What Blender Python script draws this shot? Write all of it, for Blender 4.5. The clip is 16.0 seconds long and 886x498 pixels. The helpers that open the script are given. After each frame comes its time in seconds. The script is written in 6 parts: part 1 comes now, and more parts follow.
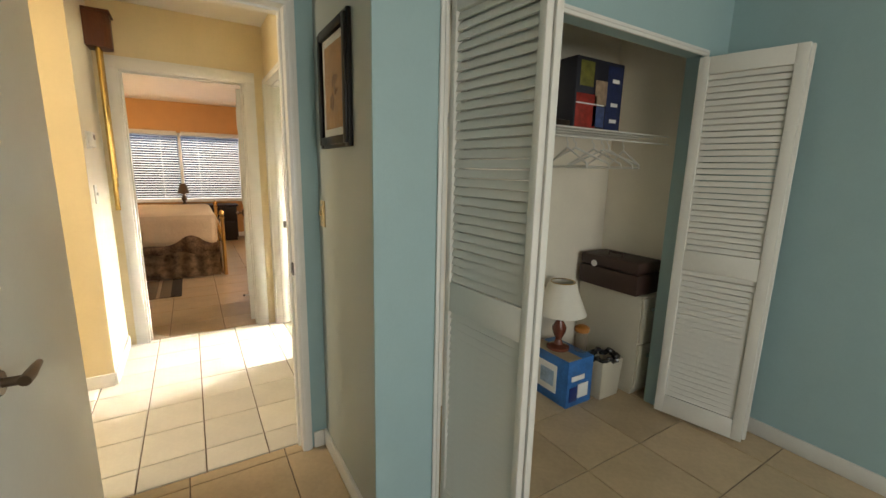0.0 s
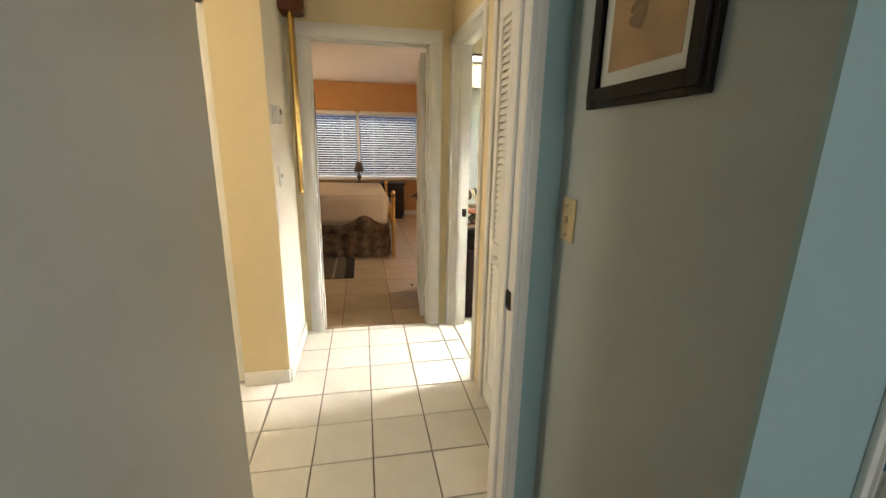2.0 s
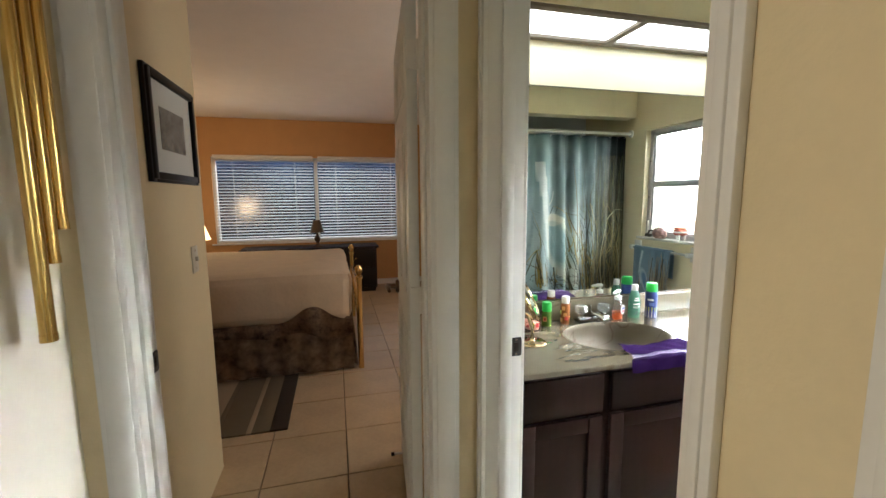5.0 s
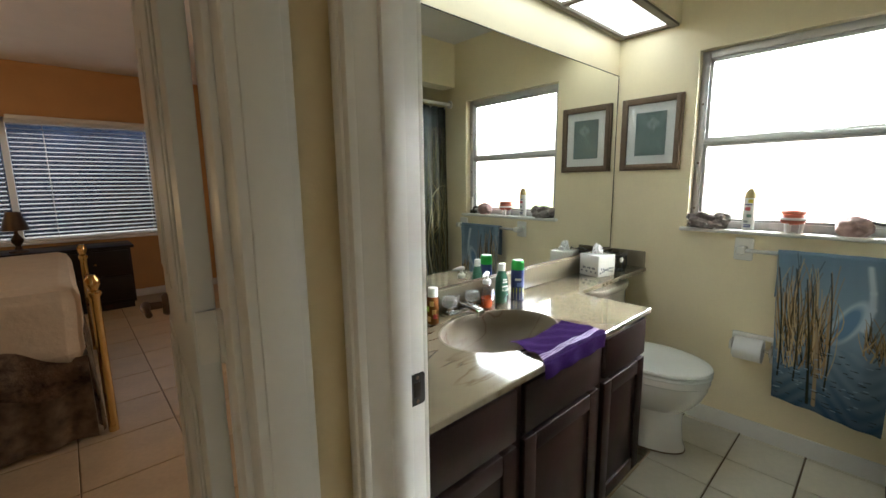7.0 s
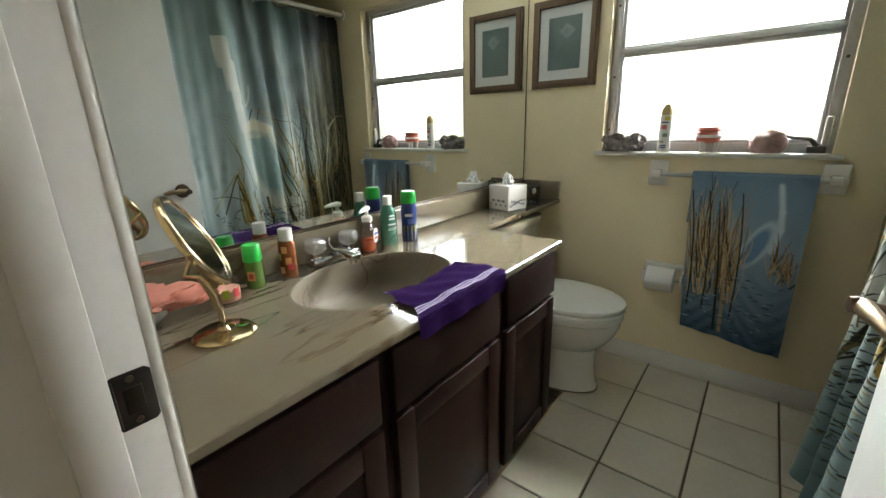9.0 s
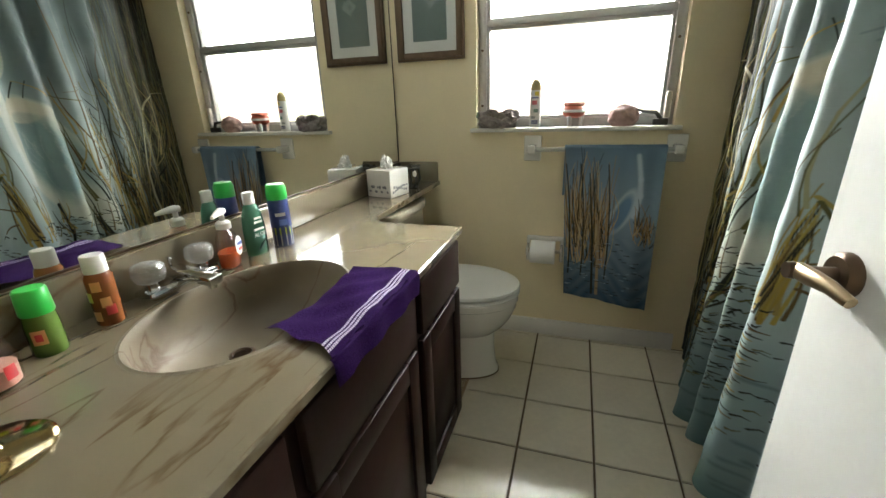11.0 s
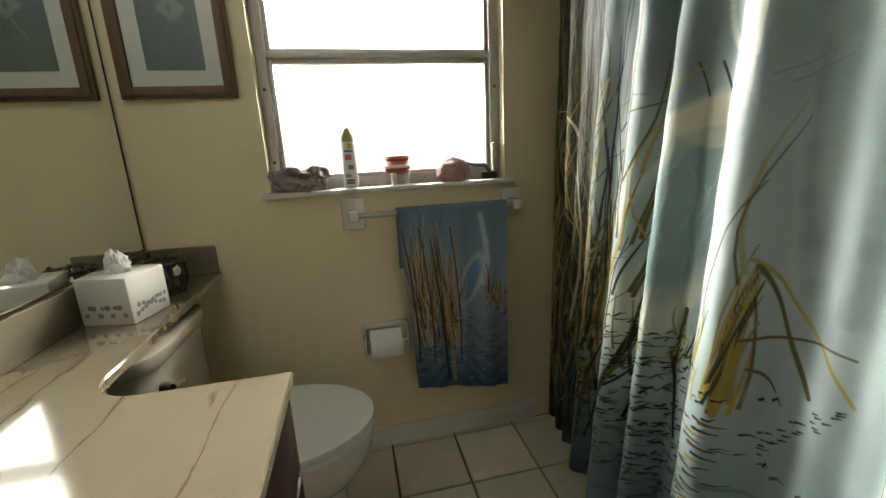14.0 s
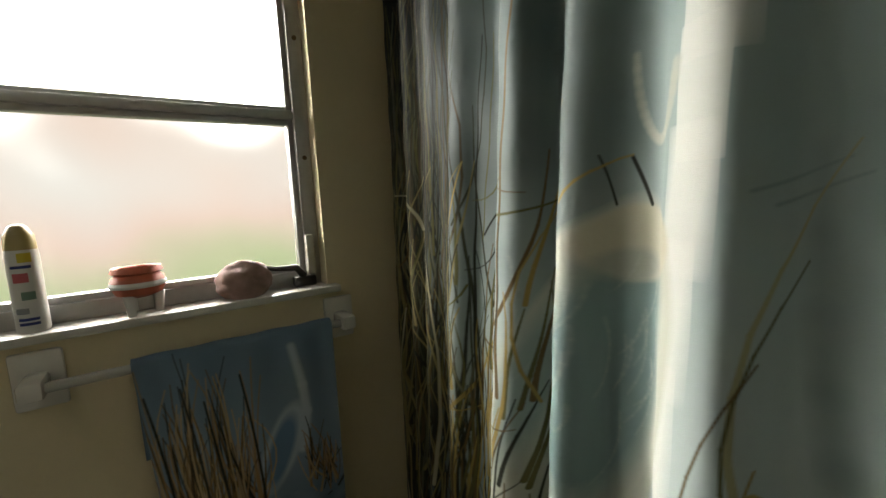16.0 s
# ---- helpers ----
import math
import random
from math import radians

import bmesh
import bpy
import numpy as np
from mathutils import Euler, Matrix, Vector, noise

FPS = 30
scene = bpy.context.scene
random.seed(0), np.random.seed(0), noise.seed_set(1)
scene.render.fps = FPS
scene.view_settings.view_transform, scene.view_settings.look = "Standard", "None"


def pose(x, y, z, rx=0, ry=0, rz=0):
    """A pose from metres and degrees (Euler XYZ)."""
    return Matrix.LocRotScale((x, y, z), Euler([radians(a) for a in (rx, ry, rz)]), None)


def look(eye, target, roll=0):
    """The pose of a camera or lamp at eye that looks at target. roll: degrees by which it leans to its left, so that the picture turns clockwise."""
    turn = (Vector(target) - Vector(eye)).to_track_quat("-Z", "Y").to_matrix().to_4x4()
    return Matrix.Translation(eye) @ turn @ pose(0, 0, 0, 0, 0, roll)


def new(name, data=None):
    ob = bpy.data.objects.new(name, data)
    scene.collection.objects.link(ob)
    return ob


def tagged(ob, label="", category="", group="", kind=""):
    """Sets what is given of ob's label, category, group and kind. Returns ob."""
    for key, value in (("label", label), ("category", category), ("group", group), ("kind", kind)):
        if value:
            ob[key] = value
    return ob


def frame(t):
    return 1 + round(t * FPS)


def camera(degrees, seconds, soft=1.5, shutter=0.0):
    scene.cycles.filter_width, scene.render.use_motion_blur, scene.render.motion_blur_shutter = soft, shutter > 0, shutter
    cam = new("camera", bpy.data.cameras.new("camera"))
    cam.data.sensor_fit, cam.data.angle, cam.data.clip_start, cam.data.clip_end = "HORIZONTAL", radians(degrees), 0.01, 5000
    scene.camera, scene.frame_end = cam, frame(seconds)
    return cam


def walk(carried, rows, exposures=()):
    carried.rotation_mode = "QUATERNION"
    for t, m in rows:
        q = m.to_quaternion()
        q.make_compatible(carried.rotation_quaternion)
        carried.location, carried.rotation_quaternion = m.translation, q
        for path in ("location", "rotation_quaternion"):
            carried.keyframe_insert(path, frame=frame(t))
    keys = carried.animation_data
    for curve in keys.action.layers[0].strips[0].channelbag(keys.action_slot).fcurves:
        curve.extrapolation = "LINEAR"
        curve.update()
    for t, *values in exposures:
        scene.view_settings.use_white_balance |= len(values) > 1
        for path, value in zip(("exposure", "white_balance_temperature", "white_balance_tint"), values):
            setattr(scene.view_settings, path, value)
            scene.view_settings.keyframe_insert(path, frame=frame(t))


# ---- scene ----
cam = camera(94.5, 16.0)
PATH = [
    (0, (-0.045, -0.045, 1.393), (0.983, 1.628, 1.014), 1.3),
    (0.5, (-0.071, 0.093, 1.384), (0.741, 1.872, 0.965), 1.4),
    (1, (-0.111, 0.258, 1.368), (0.539, 2.089, 0.892), 1.3),
    (1.5, (-0.109, 0.49, 1.362), (0.356, 2.366, 0.85), 1.2),
    (2, (-0.093, 0.78, 1.381), (0.28, 2.682, 0.889), 1.0),
    (2.5, (-0.118, 1.1, 1.385), (0.199, 3.022, 0.934), 0.9),
    (3, (-0.137, 1.422, 1.411), (0.175, 3.345, 0.96), 0.8),
    (3.2, (-0.128, 1.561, 1.426), (0.184, 3.485, 0.977), 0.8),
    (5.3, (0.14, 2.74, 1.327), (0.747, 4.63, 1.085), -0.9),
    (5.5, (0.154, 2.854, 1.307), (0.888, 4.696, 1.045), -0.1),
    (6, (0.153, 2.991, 1.302), (1.135, 4.712, 1.032), -0.3),
    (6.5, (0.164, 3.11, 1.289), (1.379, 4.675, 1.014), -0.5),
    (7, (0.204, 3.157, 1.262), (1.539, 4.613, 0.946), -0.7),
    (7.5, (0.31, 3.183, 1.238), (1.684, 4.585, 0.858), -1.1),
    (8, (0.422, 3.199, 1.209), (1.829, 4.547, 0.76), -1.2),
    (8.5, (0.502, 3.222, 1.174), (1.963, 4.49, 0.666), -1.3),
    (9, (0.548, 3.242, 1.145), (2.059, 4.424, 0.579), -1.4),
    (9.5, (0.593, 3.284, 1.133), (2.193, 4.312, 0.514), -1.7),
    (9.7, (0.6, 3.299, 1.133), (2.23, 4.274, 0.508), -1.4),
    (11.8, (0.746, 3.494, 1.108), (2.603, 3.872, 0.469), -2.4),
    (12, (0.773, 3.509, 1.09), (2.643, 3.842, 0.466), -2.3),
    (12.5, (0.867, 3.538, 1.079), (2.759, 3.698, 0.451), -2.5),
    (13, (0.953, 3.553, 1.089), (2.856, 3.562, 0.473), -2.6),
    (13.5, (1.038, 3.584, 1.114), (2.953, 3.405, 0.567), -2.7),
    (14, (1.142, 3.607, 1.134), (3.044, 3.202, 0.666), -2.8),
    (14.5, (1.27, 3.574, 1.157), (3.149, 3.029, 0.74), -2.7),
    (15, (1.383, 3.484, 1.181), (3.237, 2.817, 0.839), -2.8),
    (15.5, (1.479, 3.428, 1.225), (3.274, 2.609, 0.896), -2.4),
    (16, (1.551, 3.393, 1.237), (3.189, 2.275, 0.98), -2.7),
]
EXPOSURES = [(0, 1.6, 6800, 10), (1, 1.5, 6700, 10), (2.5, 0.85, 6200, 10), (3.0, 0.6, 6100, 10), (5.3, 0.5, 5700, 10), (7, 0.0, 5850, 10), (9, -0.35, 6000, 10), (12.5, -0.3, 6350, 10), (14, -0.8, 6550, 10), (15, -1.35, 6700, 10), (16, -1.8, 6700, 10)]
walk(cam, [(t, look(eye, target, roll)) for t, eye, target, roll in PATH], EXPOSURES)

# ---- world and light ----
world = bpy.data.worlds.new("world")
scene.world = world
world.use_nodes = True
sky = world.node_tree.nodes.new("ShaderNodeTexSky")
sky.sky_type, sky.sun_disc = "NISHITA", False
sky.sun_elevation, sky.sun_rotation = radians(38), radians(100)
world.node_tree.links.new(sky.outputs[0], world.node_tree.nodes["Background"].inputs[0])
world.node_tree.nodes["Background"].inputs[1].default_value = 0.08


def area_lamp(name, eye, target, w, h, power, colour):
    data = bpy.data.lights.new(name, "AREA")
    data.shape, data.size, data.size_y, data.energy, data.color = "RECTANGLE", w, h, power, colour
    ob = new(name, data)
    ob.matrix_world = look(eye, target)
    return ob


# daylight in the window opening of the blue room, behind the walker
area_lamp("blue_room_window_daylight", (0.6, -2.66, 1.45), (0.6, 0, 1.2), 1.7, 1.2, 17, (0.98, 0.98, 0.95))
# fill lamp added at the closed passage end, for assumed, unseen living room daylight
area_lamp("passage_fill_light", (-2.62, 2.5, 1.4), (0, 2.5, 1.0), 0.9, 1.7, 20, (1.0, 0.90, 0.74))
# skylight that falls through the bedroom window from above
area_lamp("bedroom_skylight", (-0.16, 10.1, 2.95), (-0.16, 8.2, 0.9), 2.6, 0.9, 98, (1.0, 0.93, 0.82))

# daylight from the tall window in the bedroom's side wall
area_lamp("bedroom_side_daylight", (2.36, 5.5, 1.1), (0, 5.2, 0.6), 0.75, 1.8, 26, (1.0, 0.88, 0.72))


# ---- materials ----
def mat(name, colour, rough=0.5, metal=0.0, var=0.08, scale=6.0, fine=60.0, bump=0.05, bscale=120.0, coat=0.0, trans=0.0, tint=None, spec=0.5):
    """A surface with broad and fine variation of its colour and gloss, and a fine relief."""
    m = bpy.data.materials.new(name)
    m.use_nodes = True
    n, l = m.node_tree.nodes, m.node_tree.links
    b = n["Principled BSDF"]
    co = n.new("ShaderNodeTexCoord")
    broad, grain = n.new("ShaderNodeTexNoise"), n.new("ShaderNodeTexNoise")
    broad.inputs["Scale"].default_value, grain.inputs["Scale"].default_value = scale, fine
    broad.inputs["Detail"].default_value, grain.inputs["Detail"].default_value = 4, 3
    l.new(co.outputs["Object"], broad.inputs["Vector"])
    l.new(co.outputs["Object"], grain.inputs["Vector"])
    mix = n.new("ShaderNodeMath")
    mix.operation = "MULTIPLY_ADD"
    mix.inputs[1].default_value = 0.35
    l.new(grain.outputs["Fac"], mix.inputs[0])
    half = n.new("ShaderNodeMath")
    half.operation, half.inputs[1].default_value = "MULTIPLY", 0.65
    l.new(broad.outputs["Fac"], half.inputs[0])
    l.new(half.outputs[0], mix.inputs[2])
    ramp = n.new("ShaderNodeValToRGB")
    dark = tuple(c * (1 - var) for c in (tint or colour))
    light = tuple(min(1, c * (1 + var)) for c in colour)
    ramp.color_ramp.elements[0].position, ramp.color_ramp.elements[1].position = 0.32, 0.68
    ramp.color_ramp.elements[0].color, ramp.color_ramp.elements[1].color = (*dark, 1), (*light, 1)
    l.new(mix.outputs[0], ramp.inputs[0])
    l.new(ramp.outputs[0], b.inputs["Base Color"])
    rr = n.new("ShaderNodeMapRange")
    rr.inputs[3].default_value, rr.inputs[4].default_value = max(0.02, rough - 0.07), min(1, rough + 0.07)
    l.new(broad.outputs["Fac"], rr.inputs[0])
    l.new(rr.outputs[0], b.inputs["Roughness"])
    b.inputs["Metallic"].default_value, b.inputs["Coat Weight"].default_value = metal, coat
    b.inputs["Transmission Weight"].default_value = trans
    b.inputs["Specular IOR Level"].default_value = spec
    if bump:
        rel = n.new("ShaderNodeTexNoise")
        rel.inputs["Scale"].default_value, rel.inputs["Detail"].default_value = bscale, 4
        l.new(co.outputs["Object"], rel.inputs["Vector"])
        bp = n.new("ShaderNodeBump")
        bp.inputs["Strength"].default_value, bp.inputs["Distance"].default_value = bump, 0.004
        l.new(rel.outputs["Fac"], bp.inputs["Height"])
        l.new(bp.outputs[0], b.inputs["Normal"])
    return m


def tile_mat(name, colour, var=0.1, rough=0.3):
    """Glazed tiles: cloudy glaze, and each tile a little lighter or darker than the next."""
    m = mat(name, colour, rough, var=var, scale=5, fine=45, bump=0.06, bscale=30, coat=0.15)
    n, l = m.node_tree.nodes, m.node_tree.links
    b = n["Principled BSDF"]
    old = b.inputs["Base Color"].links[0].from_socket
    info, hsv = n.new("ShaderNodeObjectInfo"), n.new("ShaderNodeHueSaturation")
    rng = n.new("ShaderNodeMapRange")
    rng.inputs[3].default_value, rng.inputs[4].default_value = 0.92, 1.07
    l.new(info.outputs["Random"], rng.inputs[0])
    l.new(rng.outputs[0], hsv.inputs["Value"])
    l.new(old, hsv.inputs["Color"])
    l.new(hsv.outputs[0], b.inputs["Base Color"])
    return m


def marble_mat(name, colour, rough, coat):
    """Cultured marble: cream with brown veins that run along the counter."""
    m = mat(name, colour, rough, var=0.09, scale=3, fine=14, bump=0.0, coat=coat)
    n, l = m.node_tree.nodes, m.node_tree.links
    b = n["Principled BSDF"]
    old = b.inputs["Base Color"].links[0].from_socket
    co, mp = n.new("ShaderNodeTexCoord"), n.new("ShaderNodeMapping")
    mp.inputs["Rotation"].default_value, mp.inputs["Scale"].default_value = (0, 0, radians(-24)), (0.6, 3.4, 1.0)
    vein = n.new("ShaderNodeTexNoise")
    vein.inputs["Scale"].default_value, vein.inputs["Detail"].default_value, vein.inputs["Distortion"].default_value = 1.9, 6, 0.35
    l.new(co.outputs["Object"], mp.inputs[0])
    l.new(mp.outputs[0], vein.inputs["Vector"])
    ramp = n.new("ShaderNodeValToRGB")
    e = ramp.color_ramp.elements
    e[0].position, e[0].color = 0.488, (0, 0, 0, 1)
    e[1].position, e[1].color = 0.5, (1, 1, 1, 1)
    e.new(0.514).color = (0, 0, 0, 1)
    l.new(vein.outputs["Fac"], ramp.inputs[0])
    patch = n.new("ShaderNodeTexNoise")
    patch.inputs["Scale"].default_value, patch.inputs["Detail"].default_value = 3.1, 2
    l.new(co.outputs["Object"], patch.inputs["Vector"])
    gate = n.new("ShaderNodeMapRange")
    gate.inputs[1].default_value, gate.inputs[2].default_value = 0.30, 0.47
    l.new(patch.outputs["Fac"], gate.inputs[0])
    mul = n.new("ShaderNodeMath")
    mul.operation = "MULTIPLY"
    l.new(ramp.outputs[0], mul.inputs[0])
    l.new(gate.outputs[0], mul.inputs[1])
    mx = n.new("ShaderNodeMix")
    mx.data_type = "RGBA"
    mx.inputs[7].default_value = (0.085, 0.052, 0.024, 1)
    l.new(mul.outputs[0], mx.inputs[0])
    l.new(old, mx.inputs[6])
    l.new(mx.outputs[2], b.inputs["Base Color"])
    return m


def wood_mat(name, colour, dark, rough=0.35, axis=2):
    m = mat(name, colour, rough, var=0.12, scale=8, fine=60, bump=0.05, bscale=90, spec=0.12)
    n, l = m.node_tree.nodes, m.node_tree.links
    b = n["Principled BSDF"]
    old = b.inputs["Base Color"].links[0].from_socket
    co, mp, g = n.new("ShaderNodeTexCoord"), n.new("ShaderNodeMapping"), n.new("ShaderNodeTexNoise")
    sc = [40, 40, 40]
    sc[axis] = 2.5
    mp.inputs["Scale"].default_value = sc
    g.inputs["Scale"].default_value, g.inputs["Detail"].default_value = 1.5, 6
    l.new(co.outputs["Object"], mp.inputs[0])
    l.new(mp.outputs[0], g.inputs["Vector"])
    mx = n.new("ShaderNodeMix")
    mx.data_type = "RGBA"
    mx.inputs[7].default_value = (*dark, 1)
    l.new(g.outputs["Fac"], mx.inputs[0])
    l.new(old, mx.inputs[6])
    l.new(mx.outputs[2], b.inputs["Base Color"])
    return m


def print_mat(name, rough=0.6, sheen=0.0, through_light=0.0, weave=900.0, gloss=0.25, nap=0.25):
    """Cloth whose printed colours lie in the mesh's colour attribute."""
    m = bpy.data.materials.new(name)
    m.use_nodes = True
    n, l = m.node_tree.nodes, m.node_tree.links
    b = n["Principled BSDF"]
    at = n.new("ShaderNodeAttribute")
    at.attribute_name = "print"
    l.new(at.outputs["Color"], b.inputs["Base Color"])
    b.inputs["Roughness"].default_value, b.inputs["Sheen Weight"].default_value, b.inputs["Specular IOR Level"].default_value = rough, sheen, gloss
    co, no, bp = n.new("ShaderNodeTexCoord"), n.new("ShaderNodeTexNoise"), n.new("ShaderNodeBump")
    no.inputs["Scale"].default_value, no.inputs["Detail"].default_value = weave, 3
    l.new(co.outputs["Object"], no.inputs["Vector"])
    l.new(no.outputs["Fac"], bp.inputs["Height"])
    bp.inputs["Strength"].default_value, bp.inputs["Distance"].default_value = nap, 0.002
    l.new(bp.outputs[0], b.inputs["Normal"])
    if through_light:
        tr, mx = n.new("ShaderNodeBsdfTranslucent"), n.new("ShaderNodeMixShader")
        l.new(at.outputs["Color"], tr.inputs["Color"])
        mx.inputs[0].default_value = through_light
        l.new(b.outputs[0], mx.inputs[1])
        l.new(tr.outputs[0], mx.inputs[2])
        l.new(mx.outputs[0], n["Material Output"].inputs[0])
    return m


def glow_mat(name, colour, strength):
    m = bpy.data.materials.new(name)
    m.use_nodes = True
    n, l = m.node_tree.nodes, m.node_tree.links
    n.remove(n["Principled BSDF"])
    e = n.new("ShaderNodeEmission")
    e.inputs[0].default_value, e.inputs[1].default_value = (*colour, 1), strength
    l.new(e.outputs[0], n["Material Output"].inputs[0])
    return m


def outside_mat(name, low, mid, high, z0, z1, dim, bright, s0, s1):
    """A blurred garden below and sky above, beyond a window: the sky glows far brighter than the garden."""
    m = glow_mat(name, high, 1.0)
    n, l = m.node_tree.nodes, m.node_tree.links
    e = n["Emission"]
    geo, sep, rng, power = n.new("ShaderNodeNewGeometry"), n.new("ShaderNodeSeparateXYZ"), n.new("ShaderNodeMapRange"), n.new("ShaderNodeMapRange")
    l.new(geo.outputs["Position"], sep.inputs[0])
    rng.inputs[1].default_value, rng.inputs[2].default_value = z0, z1
    l.new(sep.outputs[2], rng.inputs[0])
    power.interpolation_type = "SMOOTHSTEP"
    power.inputs[1].default_value, power.inputs[2].default_value = s0, s1
    grow, amount, shift = n.new("ShaderNodeMath"), n.new("ShaderNodeMath"), n.new("ShaderNodeMath")
    grow.operation, grow.inputs[0].default_value = "POWER", bright / dim
    l.new(power.outputs[0], grow.inputs[1])
    amount.operation, amount.inputs[1].default_value = "MULTIPLY", dim
    l.new(grow.outputs[0], amount.inputs[0])
    l.new(amount.outputs[0], e.inputs[1])
    no = n.new("ShaderNodeTexNoise")
    no.inputs["Scale"].default_value, no.inputs["Detail"].default_value = 0.9, 1
    l.new(geo.outputs["Position"], no.inputs["Vector"])
    shift.operation, shift.inputs[1].default_value = "MULTIPLY_ADD", 1.2
    l.new(no.outputs["Fac"], shift.inputs[0])
    l.new(sep.outputs[2], shift.inputs[2])
    l.new(shift.outputs[0], power.inputs[0])
    ad = n.new("ShaderNodeMath")
    ad.operation = "MULTIPLY_ADD"
    ad.inputs[1].default_value, ad.inputs[2].default_value = 1.0, -0.5
    l.new(no.outputs["Fac"], ad.inputs[0])
    sm = n.new("ShaderNodeMath")
    sm.operation = "ADD"
    l.new(ad.outputs[0], sm.inputs[0])
    l.new(rng.outputs[0], sm.inputs[1])
    ramp = n.new("ShaderNodeValToRGB")
    c = ramp.color_ramp.elements
    c[0].position, c[0].color = 0.15, (*low, 1)
    c[1].position, c[1].color = 0.8, (*high, 1)
    c.new(0.45).color = (*mid, 1)
    l.new(sm.outputs[0], ramp.inputs[0])
    l.new(ramp.outputs[0], e.inputs[0])
    return m


def clear_mat(name, colour=(1, 1, 1), gloss=0.06):
    """A thin clear or frosted pane: lets light straight through, with a little gloss."""
    m = bpy.data.materials.new(name)
    m.use_nodes = True
    n, l = m.node_tree.nodes, m.node_tree.links
    n.remove(n["Principled BSDF"])
    t, g, mx = n.new("ShaderNodeBsdfTransparent"), n.new("ShaderNodeBsdfGlossy"), n.new("ShaderNodeMixShader")
    t.inputs[0].default_value = (*colour, 1)
    g.inputs["Roughness"].default_value = 0.25
    mx.inputs[0].default_value = gloss
    l.new(t.outputs[0], mx.inputs[1])
    l.new(g.outputs[0], mx.inputs[2])
    l.new(mx.outputs[0], n["Material Output"].inputs[0])
    return m


BLUE = mat("blue_wall_paint", (0.33, 0.465, 0.475), 0.55, var=0.03, bump=0.12, bscale=160)
# the picture wall alone is greyer than the room's blue walls
GREIGE = mat("pale_grey_wall", (0.40, 0.43, 0.40), 0.55, var=0.03, bump=0.12, bscale=160)
YELLOW = mat("yellow_wall_paint", (0.70, 0.585, 0.36), 0.6, var=0.03, bump=0.12, bscale=160)
IVORY = mat("ivory_wall_paint", (0.80, 0.74, 0.62), 0.6, var=0.03, bump=0.12, bscale=160)
CREAM = mat("cream_wall_paint", (0.80, 0.70, 0.465), 0.5, var=0.03, bump=0.12, bscale=160)
ORANGE = mat("orange_wall_paint", (0.56, 0.31, 0.12), 0.6, var=0.04, bump=0.12, bscale=160)
CEILING = mat("white_ceiling_paint", (0.74, 0.70, 0.64), 0.8, var=0.03, bump=0.4, bscale=90)
WHITE = mat("white_trim_paint", (0.74, 0.72, 0.67), 0.35, var=0.03, bump=0.04, bscale=60)
DOORWHITE = mat("white_door_paint", (0.70, 0.70, 0.66), 0.4, var=0.03, bump=0.06, bscale=50)
LOUVRE = mat("white_louvre_paint", (0.70, 0.68, 0.62), 0.45, var=0.04, bump=0.04)
GROUT = mat("brown_grout", (0.13, 0.092, 0.058), 0.9, var=0.25, bump=0.2)
HALLTILE = tile_mat("ivory_floor_tile", (0.66, 0.62, 0.54), 0.07)
BATHTILE = tile_mat("white_floor_tile", (0.67, 0.62, 0.49), 0.08)
BIGTILE = tile_mat("tan_floor_tile", (0.48, 0.36, 0.22), 0.14)
MARBLE = marble_mat("cultured_marble", (0.15, 0.127, 0.084), 0.12, 0.5)
BASIN = marble_mat("almond_marble_basin", (0.15, 0.123, 0.08), 0.62, 0.0)
CABINET = wood_mat("dark_cherry_wood", (0.015, 0.0056, 0.0035), (0.007, 0.0029, 0.002), 0.42)
DARKWOOD = wood_mat("near_black_wood", (0.03, 0.02, 0.015), (0.012, 0.009, 0.007), 0.4, 0)
FRAMEWOOD = wood_mat("brown_frame_wood", (0.185, 0.130, 0.085), (0.10, 0.070, 0.045), 0.35)
BLACKFRAME = wood_mat("black_frame_wood", (0.02, 0.017, 0.014), (0.01, 0.008, 0.007), 0.35)
BRASS = mat("polished_brass", (0.72, 0.50, 0.20), 0.2, 1.0, var=0.08, bump=0.0)
GOLD = mat("gold_tube", (0.62, 0.42, 0.13), 0.25, 1.0, var=0.06, bump=0.0)
CHROME = mat("chrome", (0.75, 0.75, 0.75), 0.08, 1.0, var=0.03, bump=0.0)
BRONZE = mat("dark_bronze", (0.14, 0.10, 0.07), 0.35, 1.0, var=0.15, bump=0.03)
STRIKE = mat("blackened_bronze", (0.030, 0.025, 0.021), 0.4, 0.6, var=0.2, bump=0.05)
ALU = mat("dull_aluminium", (0.54, 0.53, 0.52), 0.45, 0.6, var=0.1, bump=0.04)
TANKWHITE = mat("almond_ceramic", (0.40, 0.36, 0.28), 0.15, var=0.03, bump=0.0, coat=0.4)
CERAMIC = mat("white_ceramic", (0.76, 0.74, 0.68), 0.1, var=0.02, bump=0.0, coat=0.6)
SEATPLASTIC = mat("white_toilet_seat", (0.82, 0.83, 0.78), 0.2, var=0.02, bump=0.0)
SILLSTONE = mat("white_marble_sill", (0.66, 0.64, 0.58), 0.25, var=0.08, scale=14, bump=0.02)
FIXTURE = wood_mat("grey_brown_light_frame", (0.19, 0.155, 0.12), (0.12, 0.095, 0.07), 0.5, 0)
PAPER = mat("white_paper", (0.80, 0.79, 0.76), 0.9, var=0.02, bump=0.1)
MATBOARD = mat("pale_mat_board", (0.66, 0.68, 0.64), 0.9, var=0.02, bump=0.05)
FABRIC = mat("off_white_lampshade", (0.78, 0.74, 0.64), 0.9, var=0.03, bump=0.2, bscale=400)


